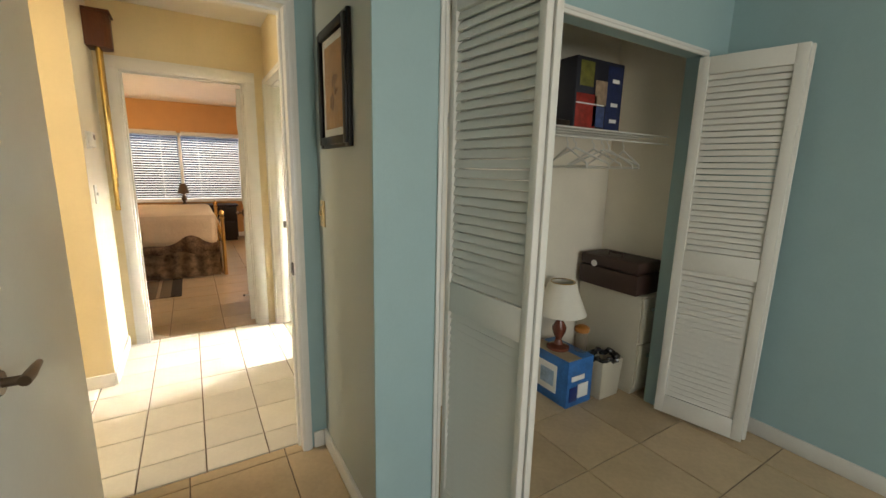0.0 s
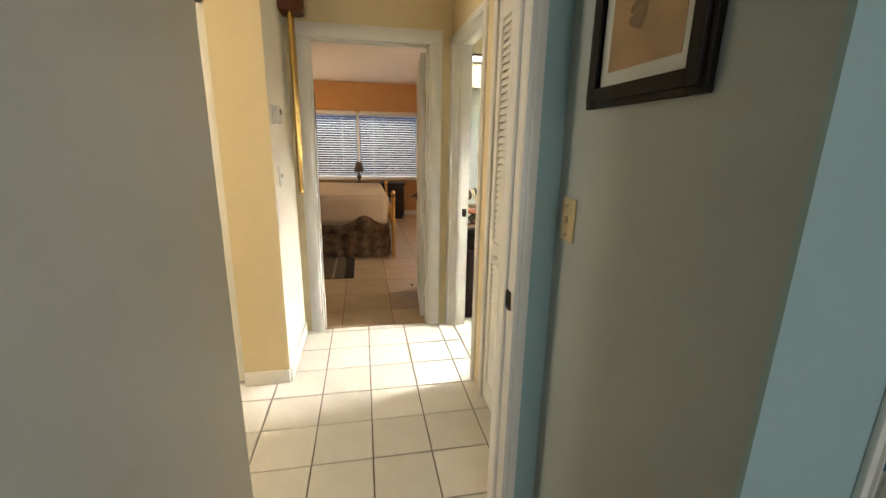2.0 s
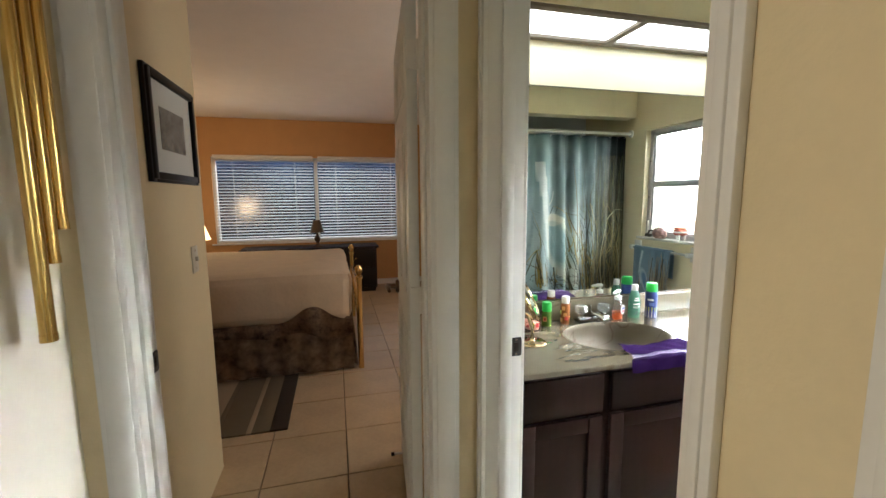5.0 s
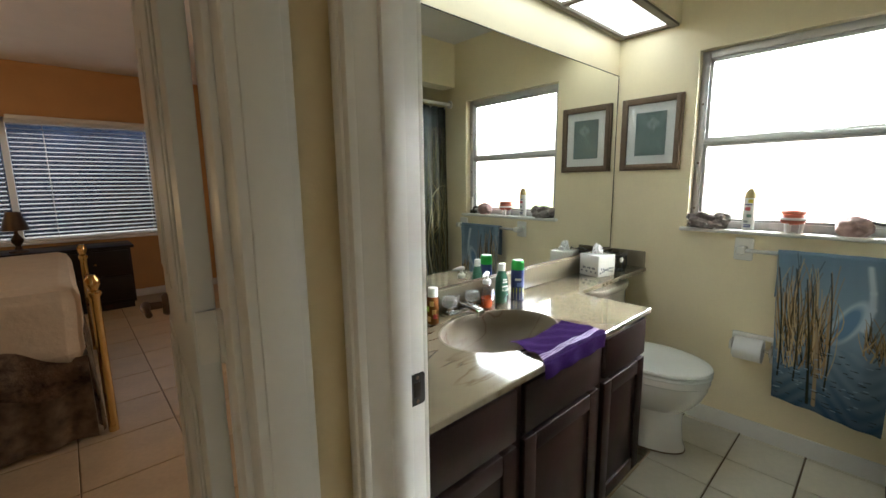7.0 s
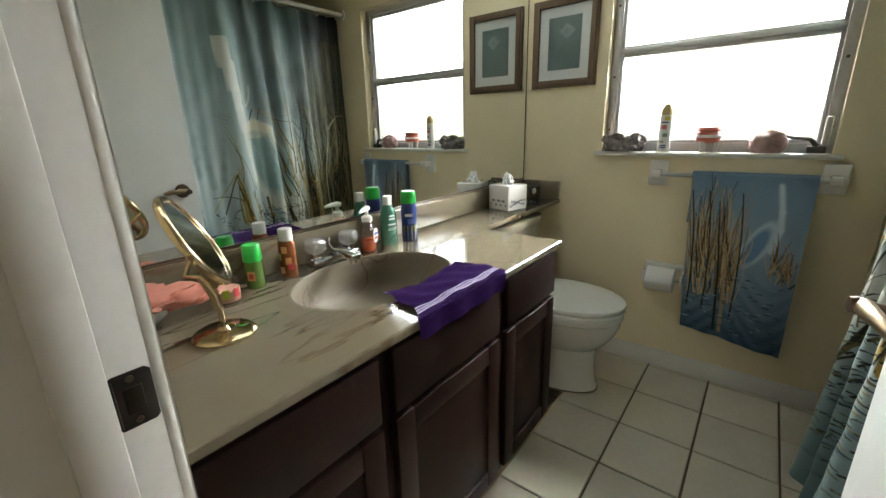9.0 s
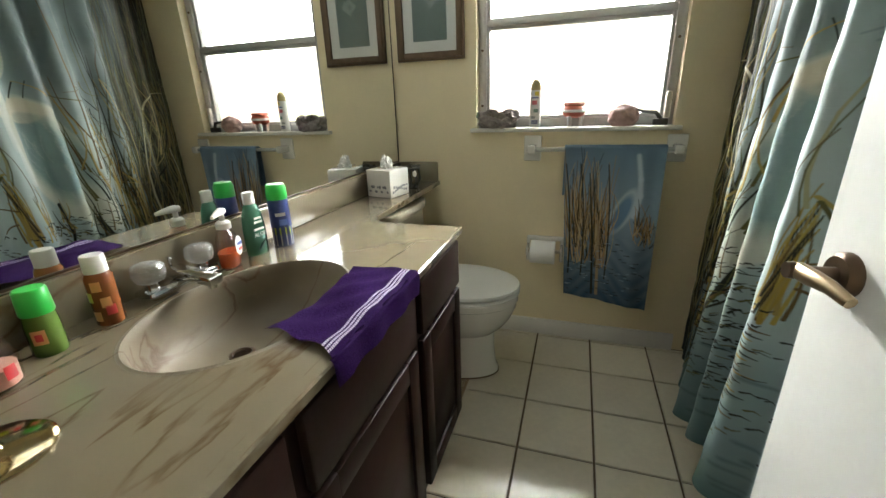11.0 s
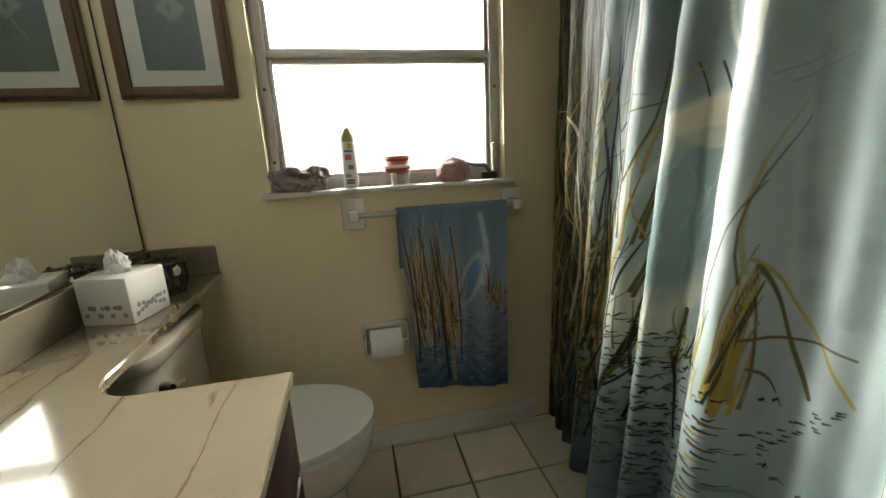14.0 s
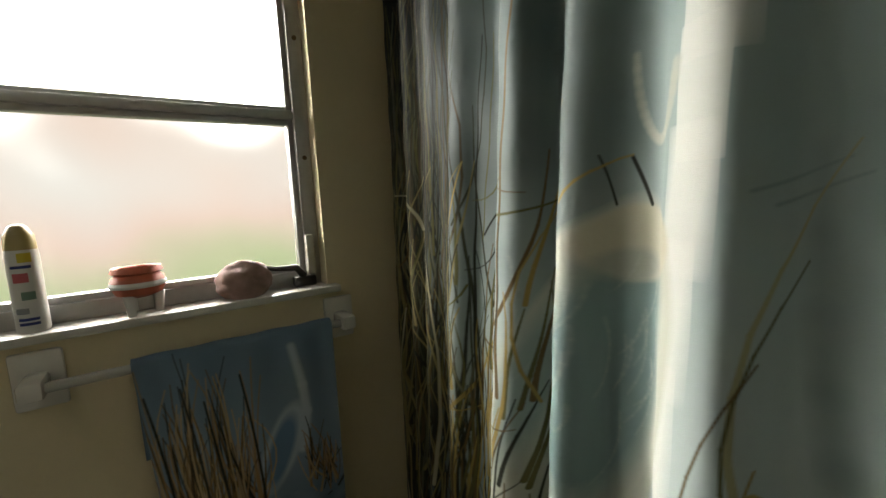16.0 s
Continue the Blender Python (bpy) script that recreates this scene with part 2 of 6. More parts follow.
# ---- mesh helpers ----
def box(x0, x1, y0, y1, z0, z1, bevel=0.0, bm=None):
    """A box between those limits, with rounded edges; added to bm where one is given."""
    own = bmesh.new()
    bmesh.ops.create_cube(own, size=1)
    bmesh.ops.transform(own, matrix=Matrix.LocRotScale(((x0 + x1) / 2, (y0 + y1) / 2, (z0 + z1) / 2), None, (x1 - x0, y1 - y0, z1 - z0)), verts=own.verts)
    if bevel:
        bmesh.ops.bevel(own, geom=own.edges[:], offset=bevel, segments=2, affect="EDGES", profile=0.5)
    return merge(bm, own)


def merge(bm, own, m=None):
    if m is not None:
        bmesh.ops.transform(own, matrix=m, verts=own.verts)
    if bm is None:
        return own
    me = bpy.data.meshes.new("tmp")
    own.to_mesh(me)
    bm.from_mesh(me)
    bpy.data.meshes.remove(me)
    own.free()
    return bm


def lathe(profile, seg=32, bm=None, m=None, sx=1.0, sy=1.0):
    """A turned shape about z from (radius, height) pairs."""
    own = bmesh.new()
    rings = []
    for r, z in profile:
        rings.append([own.verts.new((sx * r * math.cos(2 * math.pi * k / seg), sy * r * math.sin(2 * math.pi * k / seg), z)) for k in range(seg)])
    for a, b in zip(rings, rings[1:]):
        for k in range(seg):
            own.faces.new((a[k], a[(k + 1) % seg], b[(k + 1) % seg], b[k]))
    own.faces.new(rings[0][::-1])
    own.faces.new(rings[-1])
    bmesh.ops.remove_doubles(own, verts=own.verts, dist=1e-5)
    bmesh.ops.recalc_face_normals(own, faces=own.faces)
    return merge(bm, own, m)


def tube(points, r, seg=12, bm=None, ends=True):
    """A round bar along points; r a number or one for each point."""
    own = bmesh.new()
    pts = [Vector(p) for p in points]
    rs = r if isinstance(r, (list, tuple)) else [r] * len(pts)
    rings, side = [], None
    for i, p in enumerate(pts):
        d = (pts[min(i + 1, len(pts) - 1)] - pts[max(i - 1, 0)]).normalized()
        if side is None:
            side = d.orthogonal().normalized()
        side = (side - d * side.dot(d)).normalized()
        up = d.cross(side)
        rings.append([own.verts.new(p + rs[i] * (math.cos(2 * math.pi * k / seg) * side + math.sin(2 * math.pi * k / seg) * up)) for k in range(seg)])
    for a, b in zip(rings, rings[1:]):
        for k in range(seg):
            own.faces.new((a[k], a[(k + 1) % seg], b[(k + 1) % seg], b[k]))
    if ends:
        own.faces.new(rings[0][::-1])
        own.faces.new(rings[-1])
    bmesh.ops.recalc_face_normals(own, faces=own.faces)
    return merge(bm, own)


def prism(outline, z0, z1, bevel=0.0, bm=None, m=None):
    """An outline in x and y, drawn up from z0 to z1."""
    own = bmesh.new()
    low = [own.verts.new((x, y, z0)) for x, y in outline]
    top = [own.verts.new((x, y, z1)) for x, y in outline]
    n = len(outline)
    for k in range(n):
        own.faces.new((low[k], low[(k + 1) % n], top[(k + 1) % n], top[k]))
    own.faces.new(low[::-1])
    own.faces.new(top)
    bmesh.ops.recalc_face_normals(own, faces=own.faces)
    if bevel:
        bmesh.ops.bevel(own, geom=[e for e in own.edges if abs(e.verts[0].co.z - e.verts[1].co.z) < 1e-6], offset=bevel, segments=2, affect="EDGES", profile=0.5)
    return merge(bm, own, m)


def ball(rx, ry, rz, m=None, bm=None, rough=0.0, seed=0, sub=3):
    """A rounded lump; rough makes it stony."""
    own = bmesh.new()
    bmesh.ops.create_icosphere(own, subdivisions=sub, radius=1)
    for v in own.verts:
        k = 1 + rough * noise.noise(v.co * 1.7 + Vector((seed, 0, 0))) + 0.5 * rough * noise.noise(v.co * 4.1 + Vector((0, seed, 0)))
        v.co = Vector((v.co.x * rx, v.co.y * ry, v.co.z * rz)) * k
    return merge(bm, own, m)


def smooth_mesh(me, angle=40):
    for p in me.polygons:
        p.use_smooth = max(abs(c) for c in p.normal) < 0.9999
    me.set_sharp_from_angle(angle=radians(angle))


def obj(name, bm, material, smooth=True):
    me = bpy.data.meshes.new(name)
    bm.to_mesh(me)
    bm.free()
    if smooth:
        smooth_mesh(me)
    me.materials.append(material)
    return new(name, me)


def part(name, bm, material, parent, label="", smooth=True):
    ob = obj(name, bm, material, smooth)
    ob.parent = parent
    if label:
        tagged(ob, label)
    return ob


def thing(name, label, category, m=None, group=""):
    ob = new(name)
    ob.empty_display_size = 0.1
    ob.matrix_world = m if m is not None else Matrix()
    return tagged(ob, label, category, group)


def setting(name, bm, material, label, category):
    return tagged(obj(name, bm, material), label, category, "", "structure")


# ---- the large structure ----
def wall_x(name, x0, x1, y0, y1, z1, openings, material, label, z0=0.0):
    """A wall along y, with openings (y0, y1, z0, z1) through it."""
    bm, at = bmesh.new(), y0
    for a, b, lo, hi in sorted(openings):
        if a > at:
            box(x0, x1, at, a, z0, z1, 0, bm)
        if lo > z0:
            box(x0, x1, a, b, z0, lo, 0, bm)
        if hi < z1:
            box(x0, x1, a, b, hi, z1, 0, bm)
        at = b
    if at < y1:
        box(x0, x1, at, y1, z0, z1, 0, bm)
    return setting(name, bm, material, label, "wall")


def wall_y(name, x0, x1, y0, y1, z1, openings, material, label, z0=0.0):
    """A wall along x, with openings (x0, x1, z0, z1) through it."""
    bm, at = bmesh.new(), x0
    for a, b, lo, hi in sorted(openings):
        if a > at:
            box(at, a, y0, y1, z0, z1, 0, bm)
        if lo > z0:
            box(a, b, y0, y1, z0, lo, 0, bm)
        if hi < z1:
            box(a, b, y0, y1, hi, z1, 0, bm)
        at = b
    if at < x1:
        box(at, x1, y0, y1, z0, z1, 0, bm)
    return setting(name, bm, material, label, "wall")


H = 2.48
# blue room
wall_y("wall_blue_door", -1.7, 0.451, 1.86, 1.92, H, [(-0.52, 0.35, 0, 2.055)], BLUE, "pale blue painted wall round the open doorway")
wall_x("wall_blue_picture", 0.451, 0.55, 1.2, 1.86, H, [], GREIGE, "pale grey wall that carries a black-framed picture")
wall_y("wall_blue_closet", 0.55, 2.51, 1.2, 1.29, H, [(0.72, 2.28, 0, 2.01)], BLUE, "pale blue wall with the open closet in it")
wall_y("wall_blue_closet_corner", 0.449, 0.55, 1.19, 1.2, H, [], BLUE, "pale blue end of the closet wall")
wall_x("wall_blue_east", 2.51, 2.6, -2.7, 1.86, H, [], BLUE, "pale blue painted side wall")
wall_x("wall_blue_west", -1.8, -1.7, -2.7, 1.92, H, [], BLUE, "pale blue painted side wall")
wall_y("wall_blue_south", -1.8, 2.6, -2.8, -2.7, H, [(-0.3, 1.5, 0.85, 2.05)], BLUE, "pale blue wall with the room's window")
wall_y("wall_closet_back", 0.55, 2.6, 1.86, 1.92, H, [], IVORY, "off-white back wall of the closet")
wall_x("wall_closet_east", 2.485, 2.51, 1.29, 1.86, H, [], IVORY, "off-white side wall of the closet")
wall_x("wall_closet_west", 0.55, 0.575, 1.29, 1.86, H, [], IVORY, "off-white side wall of the closet")
# hall
wall_y("wall_hall_south", -2.7, 0.56, 1.92, 1.98, H, [(-0.52, 0.35, 0, 2.055)], YELLOW, "warm yellow painted hall wall round the doorway")
wall_x("wall_hall_east", 0.535, 0.57, 1.98, 3.755, H, [(2.215, 2.768, 0, 2.04), (2.945, 3.72, 0, 2.055)], YELLOW, "warm yellow hall wall with a closet and the bathroom doorway")
wall_x("wall_hall_closet_back", 1.1, 1.16, 1.92, 2.2, H, [], IVORY, "off-white back wall of the hall closet")
wall_x("wall_hall_west", -0.62, -0.55, 3.08, 3.755, H, [], IVORY, "sunlit ivory hall wall with thermostat and chime")
wall_y("wall_hall_corner", -0.80, -0.62, 3.08, 3.15, H, [], YELLOW, "warm yellow wall beside the louvred closet")
wall_y("wall_hall_corner_end", -0.62, -0.5505, 3.076, 3.08, H, [], YELLOW, "warm yellow end of the hall wall")
wall_y("wall_hall_linen", -2.7, -0.80, 3.08, 3.15, H, [(-2.02, -0.80, 0, 2.04)], YELLOW, "warm yellow wall over the louvred closet")
wall_y("wall_linen_back", -2.7, -0.62, 3.69, 3.755, H, [], IVORY, "plain back wall of the hall closet")
wall_x("wall_passage_end", -2.78, -2.7, 1.92, 3.755, H, [], YELLOW, "plain yellow wall that closes the side passage")
wall_y("wall_hall_north", -2.78, 0.65, 3.755, 3.815, H, [(-0.432, 0.392, 0, 2.053)], YELLOW, "warm yellow wall round the bedroom doorway")
# bathroom
BH = 2.33
wall_x("wall_bath_west", 0.57, 0.65, 2.2, 4.27, BH, [(2.945, 3.72, 0, 2.055)], CREAM, "cream painted wall with the bathroom doorway")
wall_y("wall_bath_north", 0.56, 2.585, 4.27, 4.33, BH, [], CREAM, "cream painted wall behind the mirror")
wall_x("wall_bath_east", 2.585, 2.72, 2.14, 4.33, BH, [(3.055, 3.868, 1.02, 1.89)], CREAM, "cream painted wall with the frosted window")
wall_y("wall_tub_back", 0.56, 2.585, 2.14, 2.2, BH, [], CERAMIC, "white tiled wall behind the bathtub")
wall_y("wall_tub_header", 0.65, 2.585, 2.80, 2.93, BH, [], CREAM, "cream dropped header over the bathtub", 2.01)
wall_y("wall_bath_soffit", 0.65, 2.585, 3.965, 4.02, BH, [], CREAM, "cream soffit face beside the ceiling light box", 2.04)
# bedroom
wall_y("wall_bedroom_south", -3.2, 0.56, 3.815, 3.87, H, [(-0.432, 0.392, 0, 2.053)], ORANGE, "orange painted bedroom wall round the doorway")
wall_x("wall_bedroom_alcove", 0.50, 0.56, 3.87, 4.33, H, [], ORANGE, "orange painted wall behind the open bedroom door")
wall_y("wall_bedroom_bath", 0.50, 2.3, 4.33, 4.39, H, [], ORANGE, "orange painted wall that backs on the bathroom")
wall_y("wall_bedroom_north", -3.2, 2.3, 9.02, 9.15, H, [(-1.56, 1.24, 0.72, 1.95)], ORANGE, "orange painted wall with the wide window in it")
wall_x("wall_bedroom_nook", -0.58, -0.5, 3.87, 4.73, H, [], YELLOW, "yellow wall just inside the bedroom door")
wall_x("wall_bedroom_west", -3.3, -3.2, 3.815, 9.15, H, [], ORANGE, "orange painted bedroom side wall")
wall_x("wall_bedroom_east", 2.3, 2.4, 4.33, 9.15, H, [(5.1, 5.9, 0.1, 2.03)], ORANGE, "orange painted bedroom side wall with a tall window")


def ceiling(name, x0, x1, y0, y1, z, label):
    return setting(name, box(x0, x1, y0, y1, z, z + 0.08), CEILING, label, "ceiling")


ceiling("ceiling_blue_room", -1.8, 2.6, -2.8, 1.92, H, "white textured ceiling of the blue room")
ceiling("ceiling_hall", -2.78, 1.16, 1.92, 3.815, H + 0.001, "white textured hall ceiling")
ceiling("ceiling_bathroom", 0.56, 2.72, 2.14, 4.33, BH, "white bathroom ceiling")
ceiling("ceiling_bedroom", -3.3, 2.4, 3.815, 9.15, H + 0.002, "white textured bedroom ceiling")

setting("floor", box(-3.5, 2.9, -2.9, 9.3, -0.12, -0.008), GROUT, "brown grout bed under the floor tiles", "floor")


def baseboard(name, x0, x1, y0, y1, h=0.085, material=WHITE):
    bm = box(x0, x1, y0, y1, 0, h, 0.004)
    return setting(name, bm, material, "white painted wooden baseboard along the wall", "baseboard")


baseboard("baseboard_picture_wall", 0.437, 0.451, 1.19, 1.86)
baseboard("baseboard_door_wall", 0.385, 0.437, 1.846, 1.86)
baseboard("baseboard_blue_east", 2.496, 2.51, -2.7, 1.2)
baseboard("baseboard_closet_front", 0.449, 0.70, 1.176, 1.19)
baseboard("baseboard_hall_corner", -0.80, -0.55, 3.062, 3.076)
baseboard("baseboard_hall_west", -0.55, -0.536, 3.076, 3.74)
baseboard("baseboard_bath_east", 2.571, 2.585, 2.93, 4.262)
baseboard("baseboard_bedroom_north", -3.2, 2.3, 9.006, 9.02)
baseboard("baseboard_bedroom_east", 2.286, 2.3, 4.39, 9.006, 0.08)


def casing(name, axis, at, out, a, b, top, w=0.057, d=0.016, sides=(1, 1)):
    """Door casing with a stepped profile round an opening, on the face at `at`, standing out by `out` (+1 or -1)."""
    bm = bmesh.new()
    for ins, th in ((0.0, d), (0.014, d + 0.005)):
        lo, hi = sorted((at, at + out * th))
        runs = []
        if sides[0]:
            runs.append((a - w + ins, a - ins, 0, top + ins))
        if sides[1]:
            runs.append((b + ins, b + w - ins, 0, top + ins))
        runs.append((a - (w if sides[0] else 0) + ins, b + (w if sides[1] else 0) - ins, top + ins, top + w - ins))
        for p, q, z0, z1 in runs:
            if axis == "x":
                box(lo, hi, p, q, z0, z1, 0.003, bm)
            else:
                box(p, q, lo, hi, z0, z1, 0.003, bm)
    return setting(name, bm, WHITE, "white painted moulded door casing", "trim")


def jamb(name, axis, lo, hi, a, b, top, stop):
    """The lining of a doorway, 15 mm thick, with a door stop."""
    bm = bmesh.new()
    t = 0.02
    for p, q, z0, z1 in ((a - t, a, 0, top), (b, b + t, 0, top), (a - t, b + t, top, top + t)):
        if axis == "x":
            box(lo, hi, p, q, z0, z1, 0.002, bm)
        else:
            box(p, q, lo, hi, z0, z1, 0.002, bm)
    s0, s1 = stop
    for p, q, z0, z1 in ((a, a + 0.011, 0, top - 0.011), (b - 0.011, b, 0, top - 0.011), (a, b, top - 0.011, top)):
        if axis == "x":
            box(s0, s1, p, q, z0, z1, 0.002, bm)
        else:
            box(p, q, s0, s1, z0, z1, 0.002, bm)
    return setting(name, bm, WHITE, "white painted door lining with its stop", "trim")


jamb("jamb_blue_room", "y", 1.858, 1.982, -0.50, 0.33, 2.035, (1.90, 1.935))
casing("casing_blue_room", "y", 1.86, -1, -0.50, 0.33, 2.035, 0.045)
casing("casing_blue_room_hall", "y", 1.98, 1, -0.50, 0.33, 2.035, sides=(0, 1))
jamb("jamb_bathroom", "x", 0.533, 0.652, 2.965, 3.70, 2.035, (0.575, 0.615))
casing("casing_bathroom_hall", "x", 0.535, -1, 2.965, 3.70, 2.035, 0.045)
casing("casing_bathroom", "x", 0.65, 1, 2.965, 3.70, 2.035, 0.03, 0.012)
jamb("jamb_bedroom", "y", 3.753, 3.872, -0.412, 0.372, 2.033, (3.785, 3.825))
casing("casing_bedroom_hall", "y", 3.755, -1, -0.412, 0.372, 2.033, 0.088)
casing("casing_bedroom", "y", 3.87, 1, -0.412, 0.372, 2.033)
casing("casing_hall_closet", "x", 0.535, -1, 2.235, 2.748, 2.02, 0.04)
casing("casing_linen_closet", "y", 3.08, -1, -2.0, -0.80, 2.02, 0.0451, sides=(1, 0))
casing("casing_blue_closet", "y", 1.2, -1, 0.72, 2.28, 2.0, 0.032, 0.012)

# ---- windows and their outside ----
def panel(name, bm, material, label):
    return tagged(obj(name, bm, material), label, "backdrop", "", "structure")


panel("backdrop_bathroom", box(5.6, 5.62, -1.0, 8.0, -0.6, 4.7), outside_mat("garden_behind_frosted_glass", (0.62, 0.70, 0.40), (1.0, 0.78, 0.66), (1.0, 0.97, 0.90), 0.0, 2.6, 3.6, 125.0, 2.30, 2.95), "bright blurred garden and sky outside the window")
panel("backdrop_bedroom", box(-6.0, 6.0, 13.0, 13.02, -0.5, 6.0), outside_mat("shaded_garden", (0.16, 0.20, 0.26), (0.12, 0.20, 0.36), (0.20, 0.34, 0.62), 0.2, 3.4, 0.08, 0.28, 1.2, 3.8), "bluish shaded garden outside the bedroom window")


WHITECRANK = mat("pale_painted_metal", (0.60, 0.57, 0.50), 0.45, 0.1, var=0.12, bump=0.05)


def bath_window():
    w = thing("window_1", "aluminium awning window with two frosted panes", "window", pose(2.66, 3.46, 1.02))
    w["kind"] = "structure"
    y0, y1, z1 = -0.405, 0.408, 0.87
    part("window_sill", box(-0.105, 0.06, y0 - 0.026, y1 + 0.025, -0.014, 0.004, 0.004), SILLSTONE, w, "thin white marble sill")
    bm = bmesh.new()
    f = 0.036
    box(-0.03, 0.03, y0, y0 + f, 0.0, z1, 0.003, bm)
    box(-0.03, 0.03, y1 - f, y1, 0.0, z1, 0.003, bm)
    box(-0.03, 0.03, y0 + f, y1 - f, z1 - f, z1, 0.003, bm)
    box(-0.03, 0.03, y0 + f, y1 - f, 0.004, 0.04, 0.003, bm)
    part("window_frame", bm, ALU, w, "dull grey aluminium frame")
    for k, (a, b) in enumerate(((0.04, 0.425), (0.442, z1 - f))):
        bm = bmesh.new()
        s = 0.014
        box(-0.018, 0.012, y0 + f, y0 + f + s, a, b, 0.002, bm)
        box(-0.018, 0.012, y1 - f - s, y1 - f, a, b, 0.002, bm)
        box(-0.018, 0.012, y0 + f + s, y1 - f - s, a, a + s, 0.002, bm)
        box(-0.018, 0.012, y0 + f + s, y1 - f - s, b - s, b, 0.002, bm)
        sash = part("sash", bm, ALU, w, "narrow aluminium sash")
        pane = part("pane", box(-0.004, 0.002, y0 + f + s, y1 - f - s, a + s, b - s), clear_mat("frosted_glass", (0.97, 0.98, 0.98)), sash, "frosted glass pane")
        pane.visible_shadow = False
    part("mid_rail", box(-0.032, 0.012, y0 + f, y1 - f, 0.424, 0.445, 0.003), ALU, w, "grey aluminium meeting rail")
    bm = bmesh.new()
    for z in (0.10, 0.33, 0.62):
        tube([(-0.034, y1 - 0.018, z), (-0.026, y1 - 0.018, z)], 0.006, 8, bm)
        tube([(-0.034, y0 + 0.018, z), (-0.026, y0 + 0.018, z)], 0.006, 8, bm)
    part("rivet", bm, BRONZE, w, "dark frame rivets")
    bm = box(-0.055, -0.025, y0 + 0.02, y0 + 0.075, 0.004, 0.03, 0.004)
    tube([(-0.045, y0 + 0.05, 0.03), (-0.055, y0 + 0.07, 0.055), (-0.065, y0 + 0.12, 0.06), (-0.07, y0 + 0.165, 0.072)], [0.009, 0.008, 0.006, 0.006], 10, bm)
    tube([(-0.07, y0 + 0.165, 0.066), (-0.072, y0 + 0.175, 0.085)], [0.008, 0.007], 10, bm)
    part("crank_handle", bm, mat("worn_dark_metal", (0.06, 0.052, 0.045), 0.5, 0.3, var=0.3, bump=0.1), w, "worn dark metal crank handle")
    part("crank_cover", box(-0.05, -0.03, y0 + 0.016, y0 + 0.038, 0.031, 0.135, 0.007), WHITECRANK, w, "pale upright crank cover")
    return w


bath_window()

BLINDWHITE = mat("white_blind_slat", (0.72, 0.74, 0.76), 0.4, var=0.03, bump=0.0)


def bedroom_window():
    w = thing("window_2", "wide bedroom window in two halves", "window", pose(-0.16, 9.08, 0.72))
    w["kind"] = "structure"
    bm = bmesh.new()
    for x0, x1 in ((-1.4, -1.35), (-0.025, 0.025), (1.35, 1.4)):
        box(x0, x1, -0.03, 0.04, 0, 1.23, 0.004, bm)
    box(-1.35, 1.35, -0.03, 0.04, 0, 0.05, 0.004, bm)
    box(-1.35, 1.35, -0.03, 0.04, 1.18, 1.23, 0.004, bm)
    part("window_frame", bm, WHITE, w, "white window frame with a centre post")
    for x0, x1 in ((-1.35, -0.025), (0.025, 1.35)):
        p = part("pane", box(x0, x1, 0.0, 0.004, 0.05, 1.18), clear_mat("clear_glass"), w, "clear glass pane")
        p.visible_shadow = False
    part("window_sill", box(-1.44, 1.44, -0.12, -0.03, -0.02, 0.0, 0.004), WHITE, w, "white window sill")
    return w


bedroom_window()


def venetian_blind(x0, x1, label):
    b = thing("venetian_blind", label, "blind", pose((x0 + x1) / 2, 9.0, 0.735), "blinds of the bedroom window")
    hw, n = (x1 - x0) / 2 - 0.02, 27
    part("head_rail", box(-hw, hw, -0.025, 0.025, 1.195, 1.235, 0.004), WHITE, b, "white head rail")
    part("bottom_rail", box(-hw, hw, -0.02, 0.02, -0.01, 0.012, 0.004), WHITE, b, "white bottom rail")
    bm = bmesh.new()
    box(-hw, hw, -0.024, 0.024, -0.0012, 0.0012, 0, bm)
    bmesh.ops.rotate(bm, verts=bm.verts, cent=(0, 0, 0), matrix=Matrix.Rotation(radians(10), 3, "X"))
    first = part("slat", bm, BLINDWHITE, b, smooth=False)
    for k in range(1, n):
        s = bpy.data.objects.new("slat", first.data)
        scene.collection.objects.link(s)
        s.parent, s.location = b, (0, 0, 0.03 + k * 1.16 / n)
    first.location = (0, 0, 0.03)
    for x in (-hw * 0.62, hw * 0.62):
        part("ladder_cord", tube([(x, -0.027, 0), (x, -0.027, 1.2)], 0.003, 6), WHITE, b, "pale ladder cord")


# unseen panel added behind the side lamp, to block the bathroom backdrop's glow
roller = thing("side_window_panel", "added panel that closes the unseen bedroom side window", "window", pose(2.39, 5.5, 0.1))
roller["kind"] = "structure"
part("shade", box(0.0, 0.008, -0.40, 0.40, 0.0, 1.93), PAPER, roller, "pale panel that blocks the outside glow")
part("panel_tube", tube([(-0.005, -0.39, 1.90), (-0.005, 0.39, 1.90)], 0.016, 14), WHITE, roller)

venetian_blind(-1.54, -0.175, "lowered white blind with slightly tilted slats")
venetian_blind(-0.145, 1.22, "lowered white blind with slightly tilted slats")

